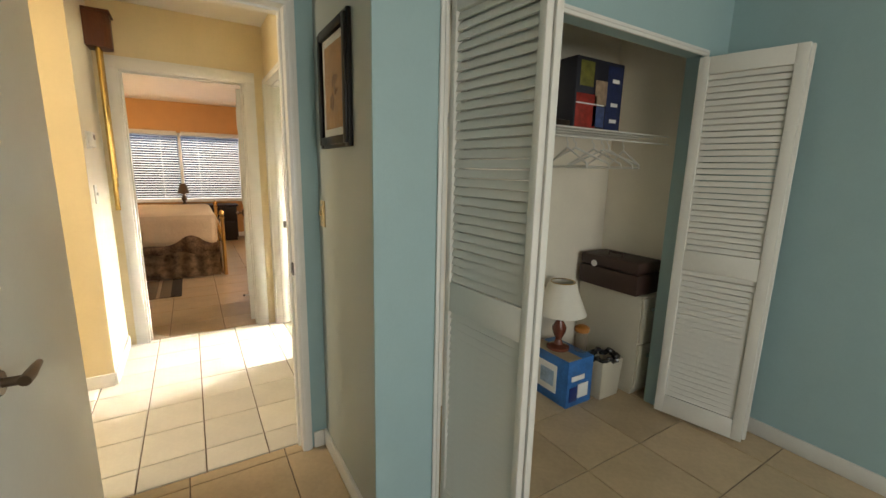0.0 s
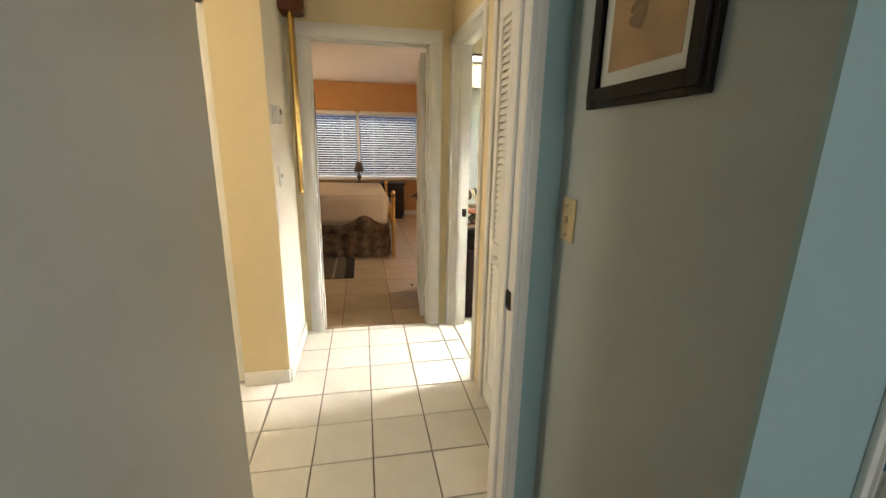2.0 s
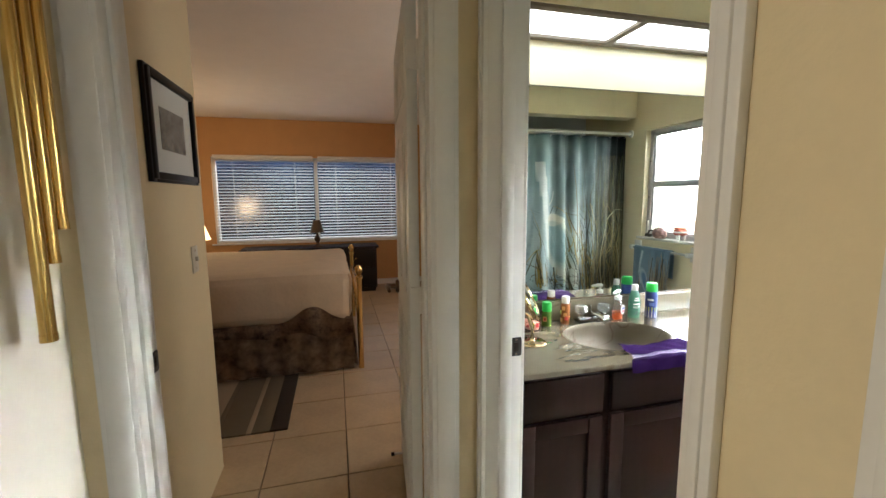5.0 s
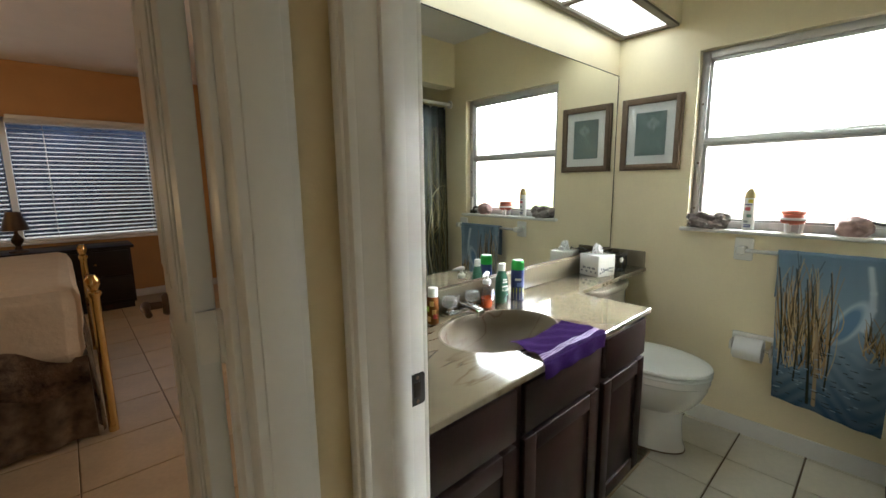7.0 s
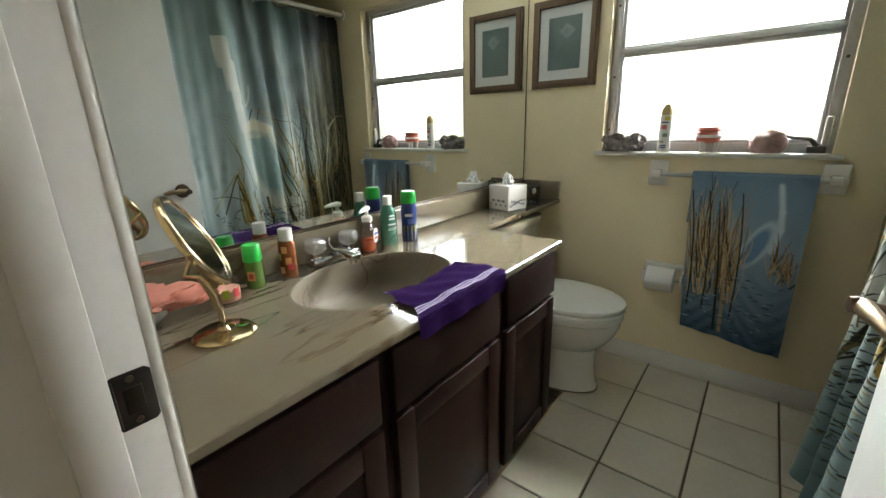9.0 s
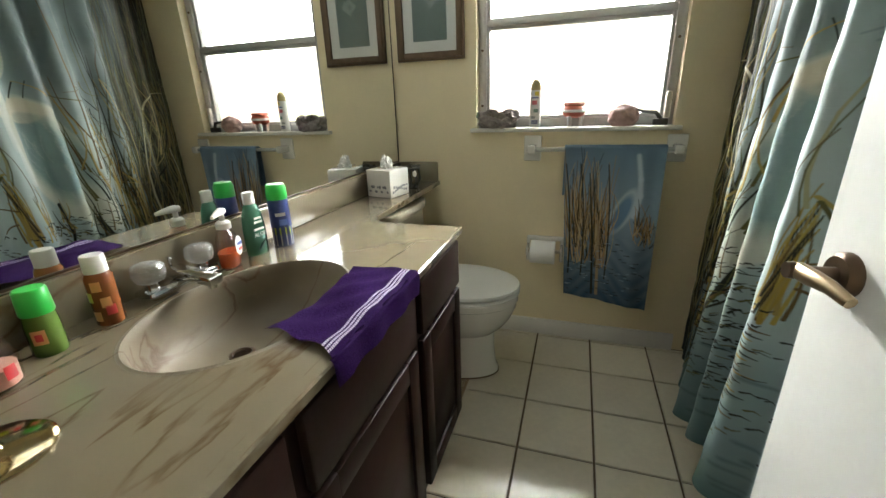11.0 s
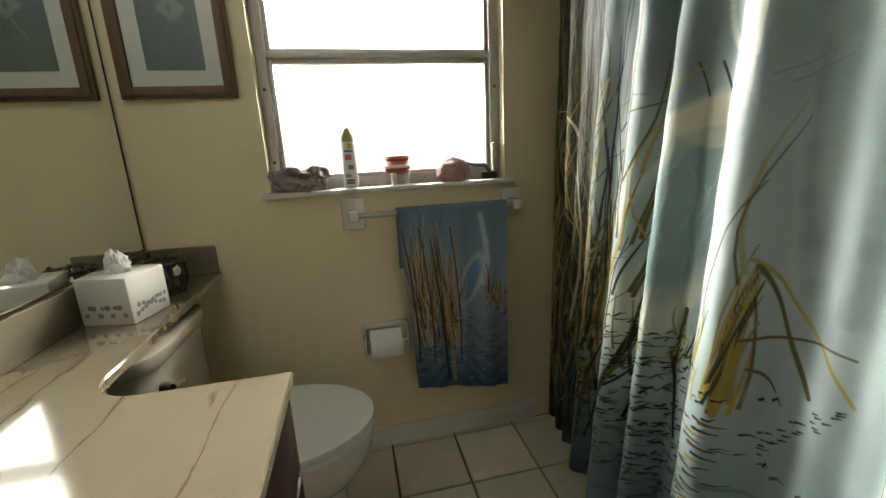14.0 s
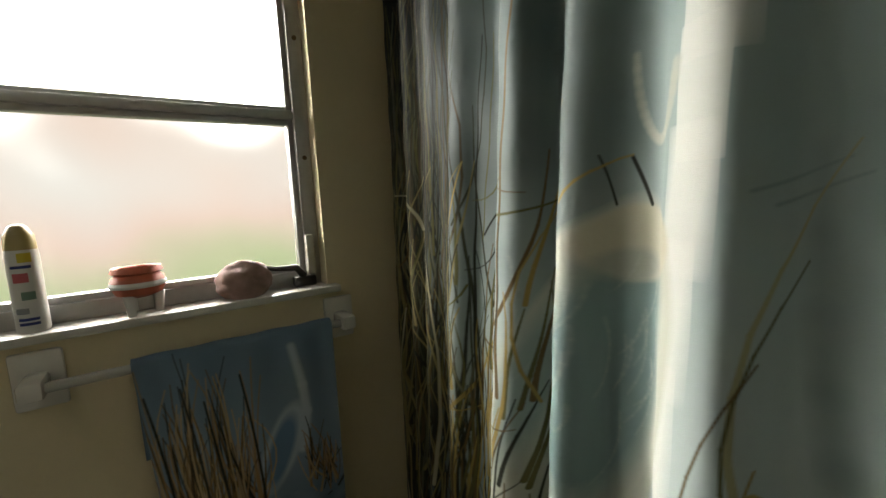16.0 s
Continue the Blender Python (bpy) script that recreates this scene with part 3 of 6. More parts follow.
# ---- doors ----
def lever(parent, x, z, out, length, metal=BRONZE, tip=None):
    """Rose, neck and lever of a door handle on the face that looks along out (+1 or -1) in y; the lever points to -x."""
    bm = bmesh.new()
    tube([(x, 0, z), (x, out * 0.008, z), (x, out * 0.016, z)], [0.033, 0.033, 0.027], 24, bm)
    tube([(x, out * 0.014, z), (x, out * 0.05, z)], 0.011, 16, bm)
    h = part("door_handle", bm, metal, parent, "dark bronze door handle")
    bm = tube([(x + 0.012, out * 0.055, z), (x - 0.02, out * 0.057, z + 0.002), (x - 0.06, out * 0.056, z + 0.004), (x - length, out * 0.05, z - 0.004)], [0.013, 0.013, 0.010, 0.008], 14)
    part("lever", bm, tip or metal, h)
    return h


def panel_door(name, label, m, width, height, panels=False):
    """A door leaf, hinged at its local origin, that runs along +x; thickness to -y."""
    d = thing(name, label, "door", m)
    d["kind"] = "structure"
    part("leaf", box(0.003, width, -0.035, 0, 0.012, height, 0.002), DOORWHITE, d)
    if panels:
        for x0, x1 in ((0.10, width / 2 - 0.04), (width / 2 + 0.04, width - 0.10)):
            for z0, z1 in ((0.22, 0.88), (1.02, 1.6), (1.7, 1.9)):
                bm = box(x0, x1, 0.0, 0.004, z0, z1, 0.0035)
                box(x0 + 0.03, x1 - 0.03, 0.002, 0.008, z0 + 0.03, z1 - 0.03, 0.004, bm)
                part("door_panel", bm, DOORWHITE, d)
    return d


# blue room door, swung wide open into the room: the leaf runs towards the walker
door = panel_door("door_1", "white painted flush door, swung wide open", pose(-0.437, 1.853, 0, 0, 0, -91.5), 0.745, 2.03)
lever(door, 0.675, 0.905, 1, 0.105)
part("latch_plate", box(0.7445, 0.747, -0.032, -0.004, 0.870, 0.940, 0.001), BRONZE, door, "dark latch plate on the edge")
lever(door, 0.675, 0.905, -1, 0.105).location = (0, -0.035, 0)
# bathroom door, swung wide open into the bathroom
door = panel_door("door_2", "white painted flush door, swung open into the bathroom", pose(0.657, 2.966, 0, 0, 0, 6), 0.765, 2.03)
h = lever(door, 0.70, 0.880, 1, 0.09, BRONZE, mat("worn_brass_lever", (0.36, 0.27, 0.17), 0.35, 1.0, var=0.2, bump=0.02))
part("lock_button", tube([(0.712, 0.062, 0.880), (0.712, 0.072, 0.880)], [0.0135, 0.012], 20), BRONZE, h, "round lock button in the lever")
lever(door, 0.70, 0.880, -1, 0.09).location = (0, -0.035, 0)
# bedroom door, swung open into the bedroom, its hinged edge towards the hall
door = panel_door("door_3", "white panelled door, swung open into the bedroom", pose(0.332, 3.888, 0, 0, 0, 84.6), 0.75, 2.01, True)
lever(door, 0.69, 0.92, 1, 0.09)
for z in (0.24, 1.02, 1.80):
    bm = tube([(-0.008, -0.040, z - 0.045), (-0.008, -0.040, z + 0.045)], 0.007, 10)
    box(-0.006, 0.003, -0.038, -0.004, z - 0.044, z + 0.044, 0.001, bm)
    part("hinge", bm, WHITE, door, "white painted hinge")


def strike(name, m, label):
    s = thing(name, label, "strike plate", m)
    corner = [(-0.016, -0.026), (-0.012, -0.030), (0.016, -0.030), (0.020, -0.026), (0.020, 0.026), (0.016, 0.030), (-0.012, 0.030), (-0.016, 0.026)]
    part("plate", prism(corner, 0.0, 0.0025, 0.0008, None, Matrix.Rotation(radians(90), 4, "X")), STRIKE, s)
    lip = prism([(-0.036, -0.016), (-0.030, -0.022), (-0.012, -0.026), (-0.012, 0.026), (-0.030, 0.022), (-0.036, 0.016)], 0.0008, 0.004, 0.001, None, Matrix.Rotation(radians(90), 4, "X"))
    part("lip", lip, STRIKE, s)
    # no opening: a near-black block gives the hole's shade by its colour
    part("latch_hole", box(-0.006, 0.010, -0.0035, -0.002, -0.014, 0.014, 0.0005), DARKWOOD, s, "near-black block for the shaded latch hole")
    for z in (-0.023, 0.023):
        part("screw", tube([(0.002, -0.002, z), (0.002, -0.0036, z)], 0.0035, 10), BRONZE, s)
    return s


strike("strike_plate", pose(0.630, 3.6985, 0.897, 0, 0, 180) @ pose(0, 0, 0, 0, 0, 180), "dark metal strike plate on the bathroom door lining")
strike("strike_plate", pose(0.3285, 1.885, 0.93, 0, 0, -90), "dark metal strike plate on the door lining")


strike("strike_plate", pose(-0.4105, 3.855, 0.902, 0, 0, 90), "dark metal strike plate on the bedroom door lining")


def louvre_leaf(parent, m, w, h, mid=0.92, pitch=0.031, side=1, st=0.048):
    """One leaf of a louvred folding door: local x along its width, y its thickness, z up."""
    t = 0.028
    bm = bmesh.new()
    box(0, st, 0, t, 0, h, 0.003, bm)
    box(w - st, w, 0, t, 0, h, 0.003, bm)
    for z0, z1 in ((0, 0.11), (mid - 0.055, mid + 0.055), (h - 0.085, h)):
        box(st, w - st, 0.001, t - 0.001, z0, z1, 0.002, bm)
    leaf = part("leaf", bm, LOUVRE, parent)
    leaf.matrix_local = m
    hw = 0.43 * pitch
    bm = box(-w / 2 + st - 0.003, w / 2 - st + 0.003, -hw, hw, -0.0028, 0.0028)
    bmesh.ops.rotate(bm, verts=bm.verts, cent=(0, 0, 0), matrix=Matrix.Rotation(radians(70 * side), 3, "X"))
    me = bpy.data.meshes.new("slat")
    bm.to_mesh(me)
    bm.free()
    me.materials.append(LOUVRE)
    for z0, z1 in ((0.11, mid - 0.055), (mid + 0.055, h - 0.085)):
        n = round((z1 - z0) / pitch)
        for k in range(n):
            s = new("slat", me)
            s.parent, s.location = leaf, (w / 2, t / 2, z0 + (k + 0.5) * (z1 - z0) / n)
    return leaf


def knob(parent, p, d):
    part("knob", tube([Vector(p), Vector(p) + 0.012 * Vector(d), Vector(p) + 0.022 * Vector(d), Vector(p) + 0.03 * Vector(d)], [0.007, 0.009, 0.017, 0.012], 14), LOUVRE, parent, "small white knob")


f = thing("folding_door", "white louvred folding closet door, folded open", "closet door", pose(0.725, 1.19, 0.02))
louvre_leaf(f, pose(0, 0, 0, 0, 0, -84.5), 0.40, 1.96, st=0.026)
louvre_leaf(f, pose(0.045, 0, 0, 0, 0, -86), 0.40, 1.96, st=0.026)
f = thing("folding_door", "white louvred folding closet door, folded half open", "closet door", pose(2.215, 1.185, 0.02))
louvre_leaf(f, pose(0, 0, 0, 0, 0, -76.5), 0.43, 1.96)
louvre_leaf(f, pose(0.05, 0, 0, 0, 0, -78), 0.43, 1.96)
f = thing("folding_door", "white louvred folding closet door, closed", "closet door", pose(0.56, 2.238, 0.015))
for k in range(2):
    louvre_leaf(f, pose(0, k * 0.254, 0, 0, 0, 90), 0.251, 1.995, 0.848, side=-1)
knob(f, (-0.026, 0.372, 0.84), (-1, 0, 0))
f = thing("folding_door", "white louvred folding closet door, closed", "closet door", pose(-2.0, 3.10, 0.015))
for k in range(4):
    louvre_leaf(f, pose(k * 0.3, 0, 0), 0.297, 1.995, 0.915, 0.0286, st=0.036)
knob(f, (0.82, 0.0, 0.90), (0, -1, 0))

# ---- bathroom ----
def vanity_cabinet():
    v = thing("vanity_cabinet", "dark cherry wood vanity with drawers and doors", "cabinet", pose(0.655, 3.76, 0))
    w, d = 1.145, 0.505
    for x0, x1 in ((0.0, 0.018), (w - 0.018, w)):
        part("side_panel", box(x0, x1, 0.021, d, 0.10, 0.7595), CABINET, v)
    part("back_panel", box(0.018, w - 0.018, d - 0.012, d, 0.118, 0.7595), CABINET, v)
    part("bottom_panel", box(0.018, w - 0.018, 0.0215, d, 0.10, 0.118), CABINET, v)
    part("dust_panel", box(0.019, w - 0.019, 0.022, 0.03, 0.118, 0.7595), CABINET, v)
    part("plinth", box(0.0, w, 0.075, d, 0.0, 0.0995), CABINET, v)
    for x0, x1 in ((0, 0.03), (0.325, 0.375), (0.765, 0.82), (w - 0.02, w)):
        part("stile", box(x0, x1, 0.0, 0.021, 0.10, 0.7595, 0.001), CABINET, v)
    for z0, z1 in ((0.10, 0.135), (0.585, 0.61), (0.735, 0.7595)):
        part("rail", box(0.02, w - 0.01, 0.001, 0.0205, z0, z1, 0.001), CABINET, v)
    for x0, x1 in ((0.02, 0.335), (0.37, 0.775), (0.815, w - 0.005)):
        bm = box(x0, x1, -0.019, 0.0, 0.605, 0.747, 0.006)
        part("drawer_front", bm, CABINET, v)
        z0, z1, s = 0.125, 0.59, 0.055
        d_ = part("cabinet_door", box(x0 + s - 0.004, x1 - s + 0.004, -0.010, -0.002, z0 + s - 0.004, z1 - s + 0.004, 0.002), CABINET, v)
        for a, b in ((x0, x0 + s), (x1 - s, x1)):
            part("door_stile", box(a, b, -0.019, 0.0, z0, z1, 0.004), CABINET, d_)
        for a, b in ((z0, z0 + s), (z1 - s, z1)):
            part("door_rail", box(x0 + s, x1 - s, -0.019, 0.0, a, b, 0.004), CABINET, d_)
    return v


vanity_cabinet()


def vanity_top():
    """One slab with a basin and a narrow shelf that runs on over the cistern."""
    t = thing("marble_countertop", "cream cultured marble countertop with brown veins and basin", "countertop", pose(1.235, 4.0, 0.745))
    cx, cy = 1.235, 4.0
    out = [(0.653, 3.74), (1.818, 3.74)]
    fx, fy, r = 1.818, 4.058, 0.085
    for k in range(9):
        a = math.pi - k * math.pi / 16
        out.append((fx + r + r * math.cos(a), fy - r + r * math.sin(a)))
    out += [(2.583, 4.058), (2.583, 4.268), (0.653, 4.268)]
    out = [(x - cx, y - cy) for x, y in out]
    a0, b0 = 0.222, 0.163
    seg = 64
    bm = bmesh.new()
    top = 0.034
    rim = [bm.verts.new(((a0 + 0.012) * math.cos(2 * math.pi * k / seg), (b0 + 0.012) * math.sin(2 * math.pi * k / seg), top)) for k in range(seg)]
    edge = [bm.verts.new((x, y, top)) for x, y in out]
    es = [bm.edges.new((rim[k], rim[(k + 1) % seg])) for k in range(seg)] + [bm.edges.new((edge[k], edge[(k + 1) % len(edge)])) for k in range(len(edge))]
    bmesh.ops.triangle_fill(bm, use_beauty=True, edges=es)
    inner = [f for f in bm.faces if f.calc_center_median().xy.length < 0.08]
    bmesh.ops.delete(bm, geom=inner, context="FACES_ONLY")
    n = len(out)
    mid = [bm.verts.new((x, y, top - 0.003)) for x, y in [(p[0] * 1.0 + (0.003 if p[0] > 0 else -0.0), p[1] - (0.003 if p[1] < 0.2 else 0)) for p in out]]
    low = [bm.verts.new((v.co.x, v.co.y, top - 0.019)) for v in mid]
    for k in range(n):
        j = (k + 1) % n
        bm.faces.new((edge[k], edge[j], mid[j], mid[k]))
        bm.faces.new((mid[k], mid[j], low[j], low[k]))
    bmesh.ops.recalc_face_normals(bm, faces=bm.faces)
    slab = part("slab", bm, MARBLE, t)
    for poly in slab.data.polygons:
        if poly.normal.z > 0.9995 and poly.center.z > top - 0.001:
            poly.use_smooth = False
    bm = bmesh.new()
    last = [bm.verts.new(((a0 + 0.012) * math.cos(2 * math.pi * k / seg), (b0 + 0.012) * math.sin(2 * math.pi * k / seg), top)) for k in range(seg)]
    for f_, dz in ((1.03, 0.0015), (1.0, -0.004), (0.97, -0.02), (0.92, -0.05), (0.82, -0.085), (0.62, -0.113), (0.36, -0.125), (0.1, -0.129)):
        ring = [bm.verts.new((a0 * f_ * math.cos(2 * math.pi * k / seg), b0 * f_ * math.sin(2 * math.pi * k / seg) - 0.055 * min(0.0, dz) / 0.129, top + dz)) for k in range(seg)]
        for k in range(seg):
            bm.faces.new((last[k], last[(k + 1) % seg], ring[(k + 1) % seg], ring[k]))
        last = ring
    bm.faces.new(last)
    bmesh.ops.recalc_face_normals(bm, faces=bm.faces)
    part("basin", bm, BASIN, t, "almond coloured oval basin")
    part("backsplash", box(0.653 - cx, 2.583 - cx, 0.248, 0.268, top, top + 0.092, 0.004), MARBLE, t)
    part("side_splash", box(2.565 - cx, 2.583 - cx, 0.06, 0.247, top, top + 0.092, 0.004), MARBLE, t)
    bm = lathe([(0.0, 0), (0.026, 0), (0.026, 0.004), (0.019, 0.005), (0.017, 0.002), (0.0, 0.002)], 24)
    d = part("drain", bm, BRONZE, t, "dark worn drain")
    d.location = (0, 0.055, top - 0.1285)
    return t


vanity_top()
CT = 0.779  # height of the counter's top


def mirror():
    m = thing("wall_mirror", "large frameless plate mirror on the backsplash", "mirror", pose(1.615, 4.268, 0.874))
    glass = mat("mirror_silver", (0.86, 0.88, 0.86), 0.0, 1.0, var=0.0, bump=0.0)
    for node in glass.node_tree.nodes:
        if node.type == "MAP_RANGE":
            node.inputs[3].default_value = node.inputs[4].default_value = 0.004
    part("plate", box(-0.958, 0.955, -0.006, -0.001, 0.0, 0.966), glass, m, smooth=False)
    part("edge_strip", box(-0.958, 0.955, -0.0075, -0.001, 0.966, 0.969), DARKWOOD, m, "dark top edge")
    part("edge_strip", box(0.9535, 0.957, -0.0075, -0.001, 0.0, 0.966), DARKWOOD, m, "dark side edge")
    part("edge_channel", box(-0.958, 0.955, -0.009, -0.0065, -0.001, 0.004), BRONZE, m, "thin metal channel")
    return m


mirror()

# fluorescent light box in the soffit over the vanity
def light_box():
    lb = thing("ceiling_light_box", "lit light box with grey-brown wooden grid frame", "ceiling light", pose(1.61, 4.125, 2.04))
    bm = bmesh.new()
    x0, x1, y0, y1 = -0.955, 0.97, -0.155, 0.14
    box(x0, x1, y0, y0 + 0.035, -0.012, 0.016, 0.003, bm)
    box(x0, x1, y1 - 0.035, y1, -0.012, 0.016, 0.003, bm)
    cells = 3
    xs = [x0 + 0.0175 + k * (x1 - x0 - 0.035) / cells for k in range(cells + 1)]
    for x in xs:
        box(x - 0.0175, x + 0.0175, y0 + 0.035, y1 - 0.035, -0.011, 0.015, 0.003, bm)
    part("frame", bm, FIXTURE, lb)
    glow = glow_mat("lit_diffuser", (0.96, 0.99, 0.92), 5.0)
    for a, b in zip(xs, xs[1:]):
        part("diffuser", box(a + 0.017, b - 0.017, y0 + 0.034, y1 - 0.034, 0.002, 0.006), glow, lb, "lit white diffuser panel", smooth=False)
    part("housing", box(x0, x1, y0, y1, 0.2, 0.22), WHITE, lb, "white housing above the panels")
    return lb


light_box()


def picture(name, label, m, w, h, frame_w, frame_mat, mat_w, inner):
    """A framed picture, its back on the local plane y = 0, facing -y, centred on x and z."""
    p = thing(name, label, "picture", m)
    bm = bmesh.new()
    for k, (ins, th) in enumerate(((0, 0.016), (0.3 * frame_w, 0.024), (0.62 * frame_w, 0.018))):
        x, z, q = w / 2 - ins, h / 2 - ins, frame_w - ins if k else frame_w
        box(-x, -x + q, -th, -0.001, -z, z, 0.002, bm)
        box(x - q, x, -th, -0.001, -z, z, 0.002, bm)
        box(-x + q, x - q, -th, -0.001, z - q, z, 0.002, bm)
        box(-x + q, x - q, -th, -0.001, -z, -z + q, 0.002, bm)
    part("frame", bm, frame_mat, p)
    part("mat_board", box(-w / 2 + frame_w * 0.8, w / 2 - frame_w * 0.8, -0.009, -0.004, -h / 2 + frame_w * 0.8, h / 2 - frame_w * 0.8), MATBOARD, p, "pale mat board")
    inner(p, w / 2 - frame_w - mat_w, h / 2 - frame_w - mat_w)
    g = part("glass", box(-w / 2 + frame_w * 0.8, w / 2 - frame_w * 0.8, -0.0135, -0.0125, -h / 2 + frame_w * 0.8, h / 2 - frame_w * 0.8), clear_mat("picture_glass", (1, 1, 1), 0.05), p, "glass over the print")
    g.visible_shadow = False
    return p


def flower_print(p, hw, hh):
    part("print", box(-hw, hw, -0.011, -0.0085, -hh, hh), mat("grey_green_print", (0.095, 0.150, 0.138), 0.8, var=0.12, scale=9), p, "grey-green print of a pale blossom")
    bm = bmesh.new()
    for k in range(9):
        a = k * 0.7
        ball(0.018, 0.0006, 0.008, Matrix.Translation((hw * 0.15 + 0.022 * math.cos(a), -0.0114, hh * 0.45 + 0.018 * math.sin(a))) @ Matrix.Rotation(a, 4, "Y"), bm, sub=2)
    part("blossom", bm, mat("pale_petal_ink", (0.21, 0.28, 0.255), 0.8), p, "pale blossom")
    part("stem", tube([(hw * 0.1, -0.0112, hh * 0.35), (-hw * 0.1, -0.0112, -hh * 0.05), (-hw * 0.55, -0.0112, -hh * 0.5)], 0.0016, 6), mat("stem_ink", (0.20, 0.27, 0.22), 0.8), p)


picture("framed_picture", "square brown wooden frame with grey-green flower print", pose(2.583, 4.075, 1.513, 0, 0, -90), 0.315, 0.385, 0.034, FRAMEWOOD, 0.045, flower_print)


def towel_rail():
    r = thing("towel_rail", "clear towel bar on white ceramic brackets", "towel rail", pose(2.585, 3.325, 0.935))
    for y in (-0.29, 0.285):
        bm = box(-0.014, 0.0, y - 0.038, y + 0.038, -0.055, 0.055, 0.006)
        b = part("bracket", bm, CERAMIC, r, "white ceramic bracket")
        bm = box(-0.085, -0.012, y - 0.018, y + 0.018, -0.018, 0.018, 0.008)
        part("bracket_arm", bm, CERAMIC, b)
    part("bar", tube([(-0.066, -0.285, 0), (-0.066, 0.28, 0)], 0.0095, 16), mat("clear_plastic_bar", (0.82, 0.82, 0.78), 0.15, trans=0.5, var=0.02, bump=0.0), r, "translucent plastic bar")


towel_rail()


def colour_grid(name, us, vs, place, paint, material, parent=None):
    """A sheet over the grid us x vs, whose corners lie at place(u, v) and carry the colours of paint(U, V)."""
    U, V = np.meshgrid(us, vs)
    P = np.stack(place(U, V), -1).reshape(-1, 3)
    nu, nv = len(us), len(vs)
    idx = np.arange(nu * nv).reshape(nv, nu)
    F = np.stack([idx[:-1, :-1], idx[:-1, 1:], idx[1:, 1:], idx[1:, :-1]], -1).reshape(-1, 4)
    me = bpy.data.meshes.new(name)
    me.vertices.add(len(P))
    me.vertices.foreach_set("co", P.ravel())
    me.loops.add(F.size)
    me.loops.foreach_set("vertex_index", F.ravel())
    me.polygons.add(len(F))
    me.polygons.foreach_set("loop_start", np.arange(0, F.size, 4))
    me.update(calc_edges=True)
    me.polygons.foreach_set("use_smooth", np.ones(len(F), dtype=bool))
    at = me.color_attributes.new("print", "FLOAT_COLOR", "POINT")
    C = np.concatenate([paint(U, V).reshape(-1, 3), np.ones((len(P), 1))], 1)
    at.data.foreach_set("color", C.ravel())
    me.validate()
    me.materials.append(material)
    ob = new(name, me)
    ob.parent = parent
    return ob


class Canvas:
    """Colours over a sheet in metres (a along it, b up), painted stroke by stroke."""

    def __init__(self, A, B, base):
        self.A, self.B, self.C = A, B, base

    def lay(self, mask, colour):
        self.C += mask[..., None] * (np.array(colour) - self.C)

    def stroke(self, pts, w0, w1, colour, soft=0.003, alpha=1.0):
        """A tapering stroke through pts."""
        pts = np.array(pts, float)
        n = len(pts) - 1
        for k in range(n):
            p, q = pts[k], pts[k + 1]
            lo, hi = np.minimum(p, q) - 0.02, np.maximum(p, q) + 0.02
            us, vs = self.A[0], self.B[:, 0]
            i0, i1 = np.searchsorted(us, [lo[0], hi[0]])
            j0, j1 = np.searchsorted(vs, [lo[1], hi[1]])
            if i0 >= i1 or j0 >= j1:
                continue
            A, B = self.A[j0:j1, i0:i1], self.B[j0:j1, i0:i1]
            d = q - p
            s = np.clip(((A - p[0]) * d[0] + (B - p[1]) * d[1]) / max(d @ d, 1e-9), 0, 1)
            dist = np.hypot(A - p[0] - s * d[0], B - p[1] - s * d[1])
            w = w0 + (w1 - w0) * (k + s) / n
            m = alpha * np.clip((w - dist) / soft + 0.5, 0, 1)
            self.C[j0:j1, i0:i1] += m[..., None] * (np.array(colour) - self.C[j0:j1, i0:i1])

    def blob(self, a, b, ra, rb, turn, colour, soft=0.15, alpha=1.0):
        c, s = math.cos(turn), math.sin(turn)
        X, Y = (self.A - a) * c + (self.B - b) * s, -(self.A - a) * s + (self.B - b) * c
        r = np.hypot(X / ra, Y / rb)
        self.lay(alpha * np.clip((1 - r) / soft + 0.5, 0, 1), colour)


def curve(p, q, bend, n=7):
    p, q = np.array(p), np.array(q)
    t = np.linspace(0, 1, n)[:, None]
    side = np.array([-(q - p)[1], (q - p)[0]])
    return p + (q - p) * t + side * bend * (t * (1 - t)) * 4


INK = {"dark": (0.02, 0.022, 0.015), "brown": (0.13, 0.085, 0.03), "straw": (0.34, 0.25, 0.08), "olive": (0.11, 0.105, 0.035), "pale": (0.45, 0.42, 0.28)}


# the shower curtain: a runs from the wall end (0) towards the door, b is the height
CW, CZ0, CZ1 = 1.74, 0.07, 1.86


FOLDS = ((0.05, 0.020, 0.022), (0.13, 0.018, 0.025), (0.215, 0.022, 0.026), (0.345, 0.040, 0.034), (0.515, 0.064, 0.037), (0.63, 0.052, 0.030), (0.81, 0.068, 0.050), (1.12, 0.064, 0.040), (1.33, 0.045, 0.05), (1.48, 0.05, 0.05), (1.63, 0.04, 0.045))


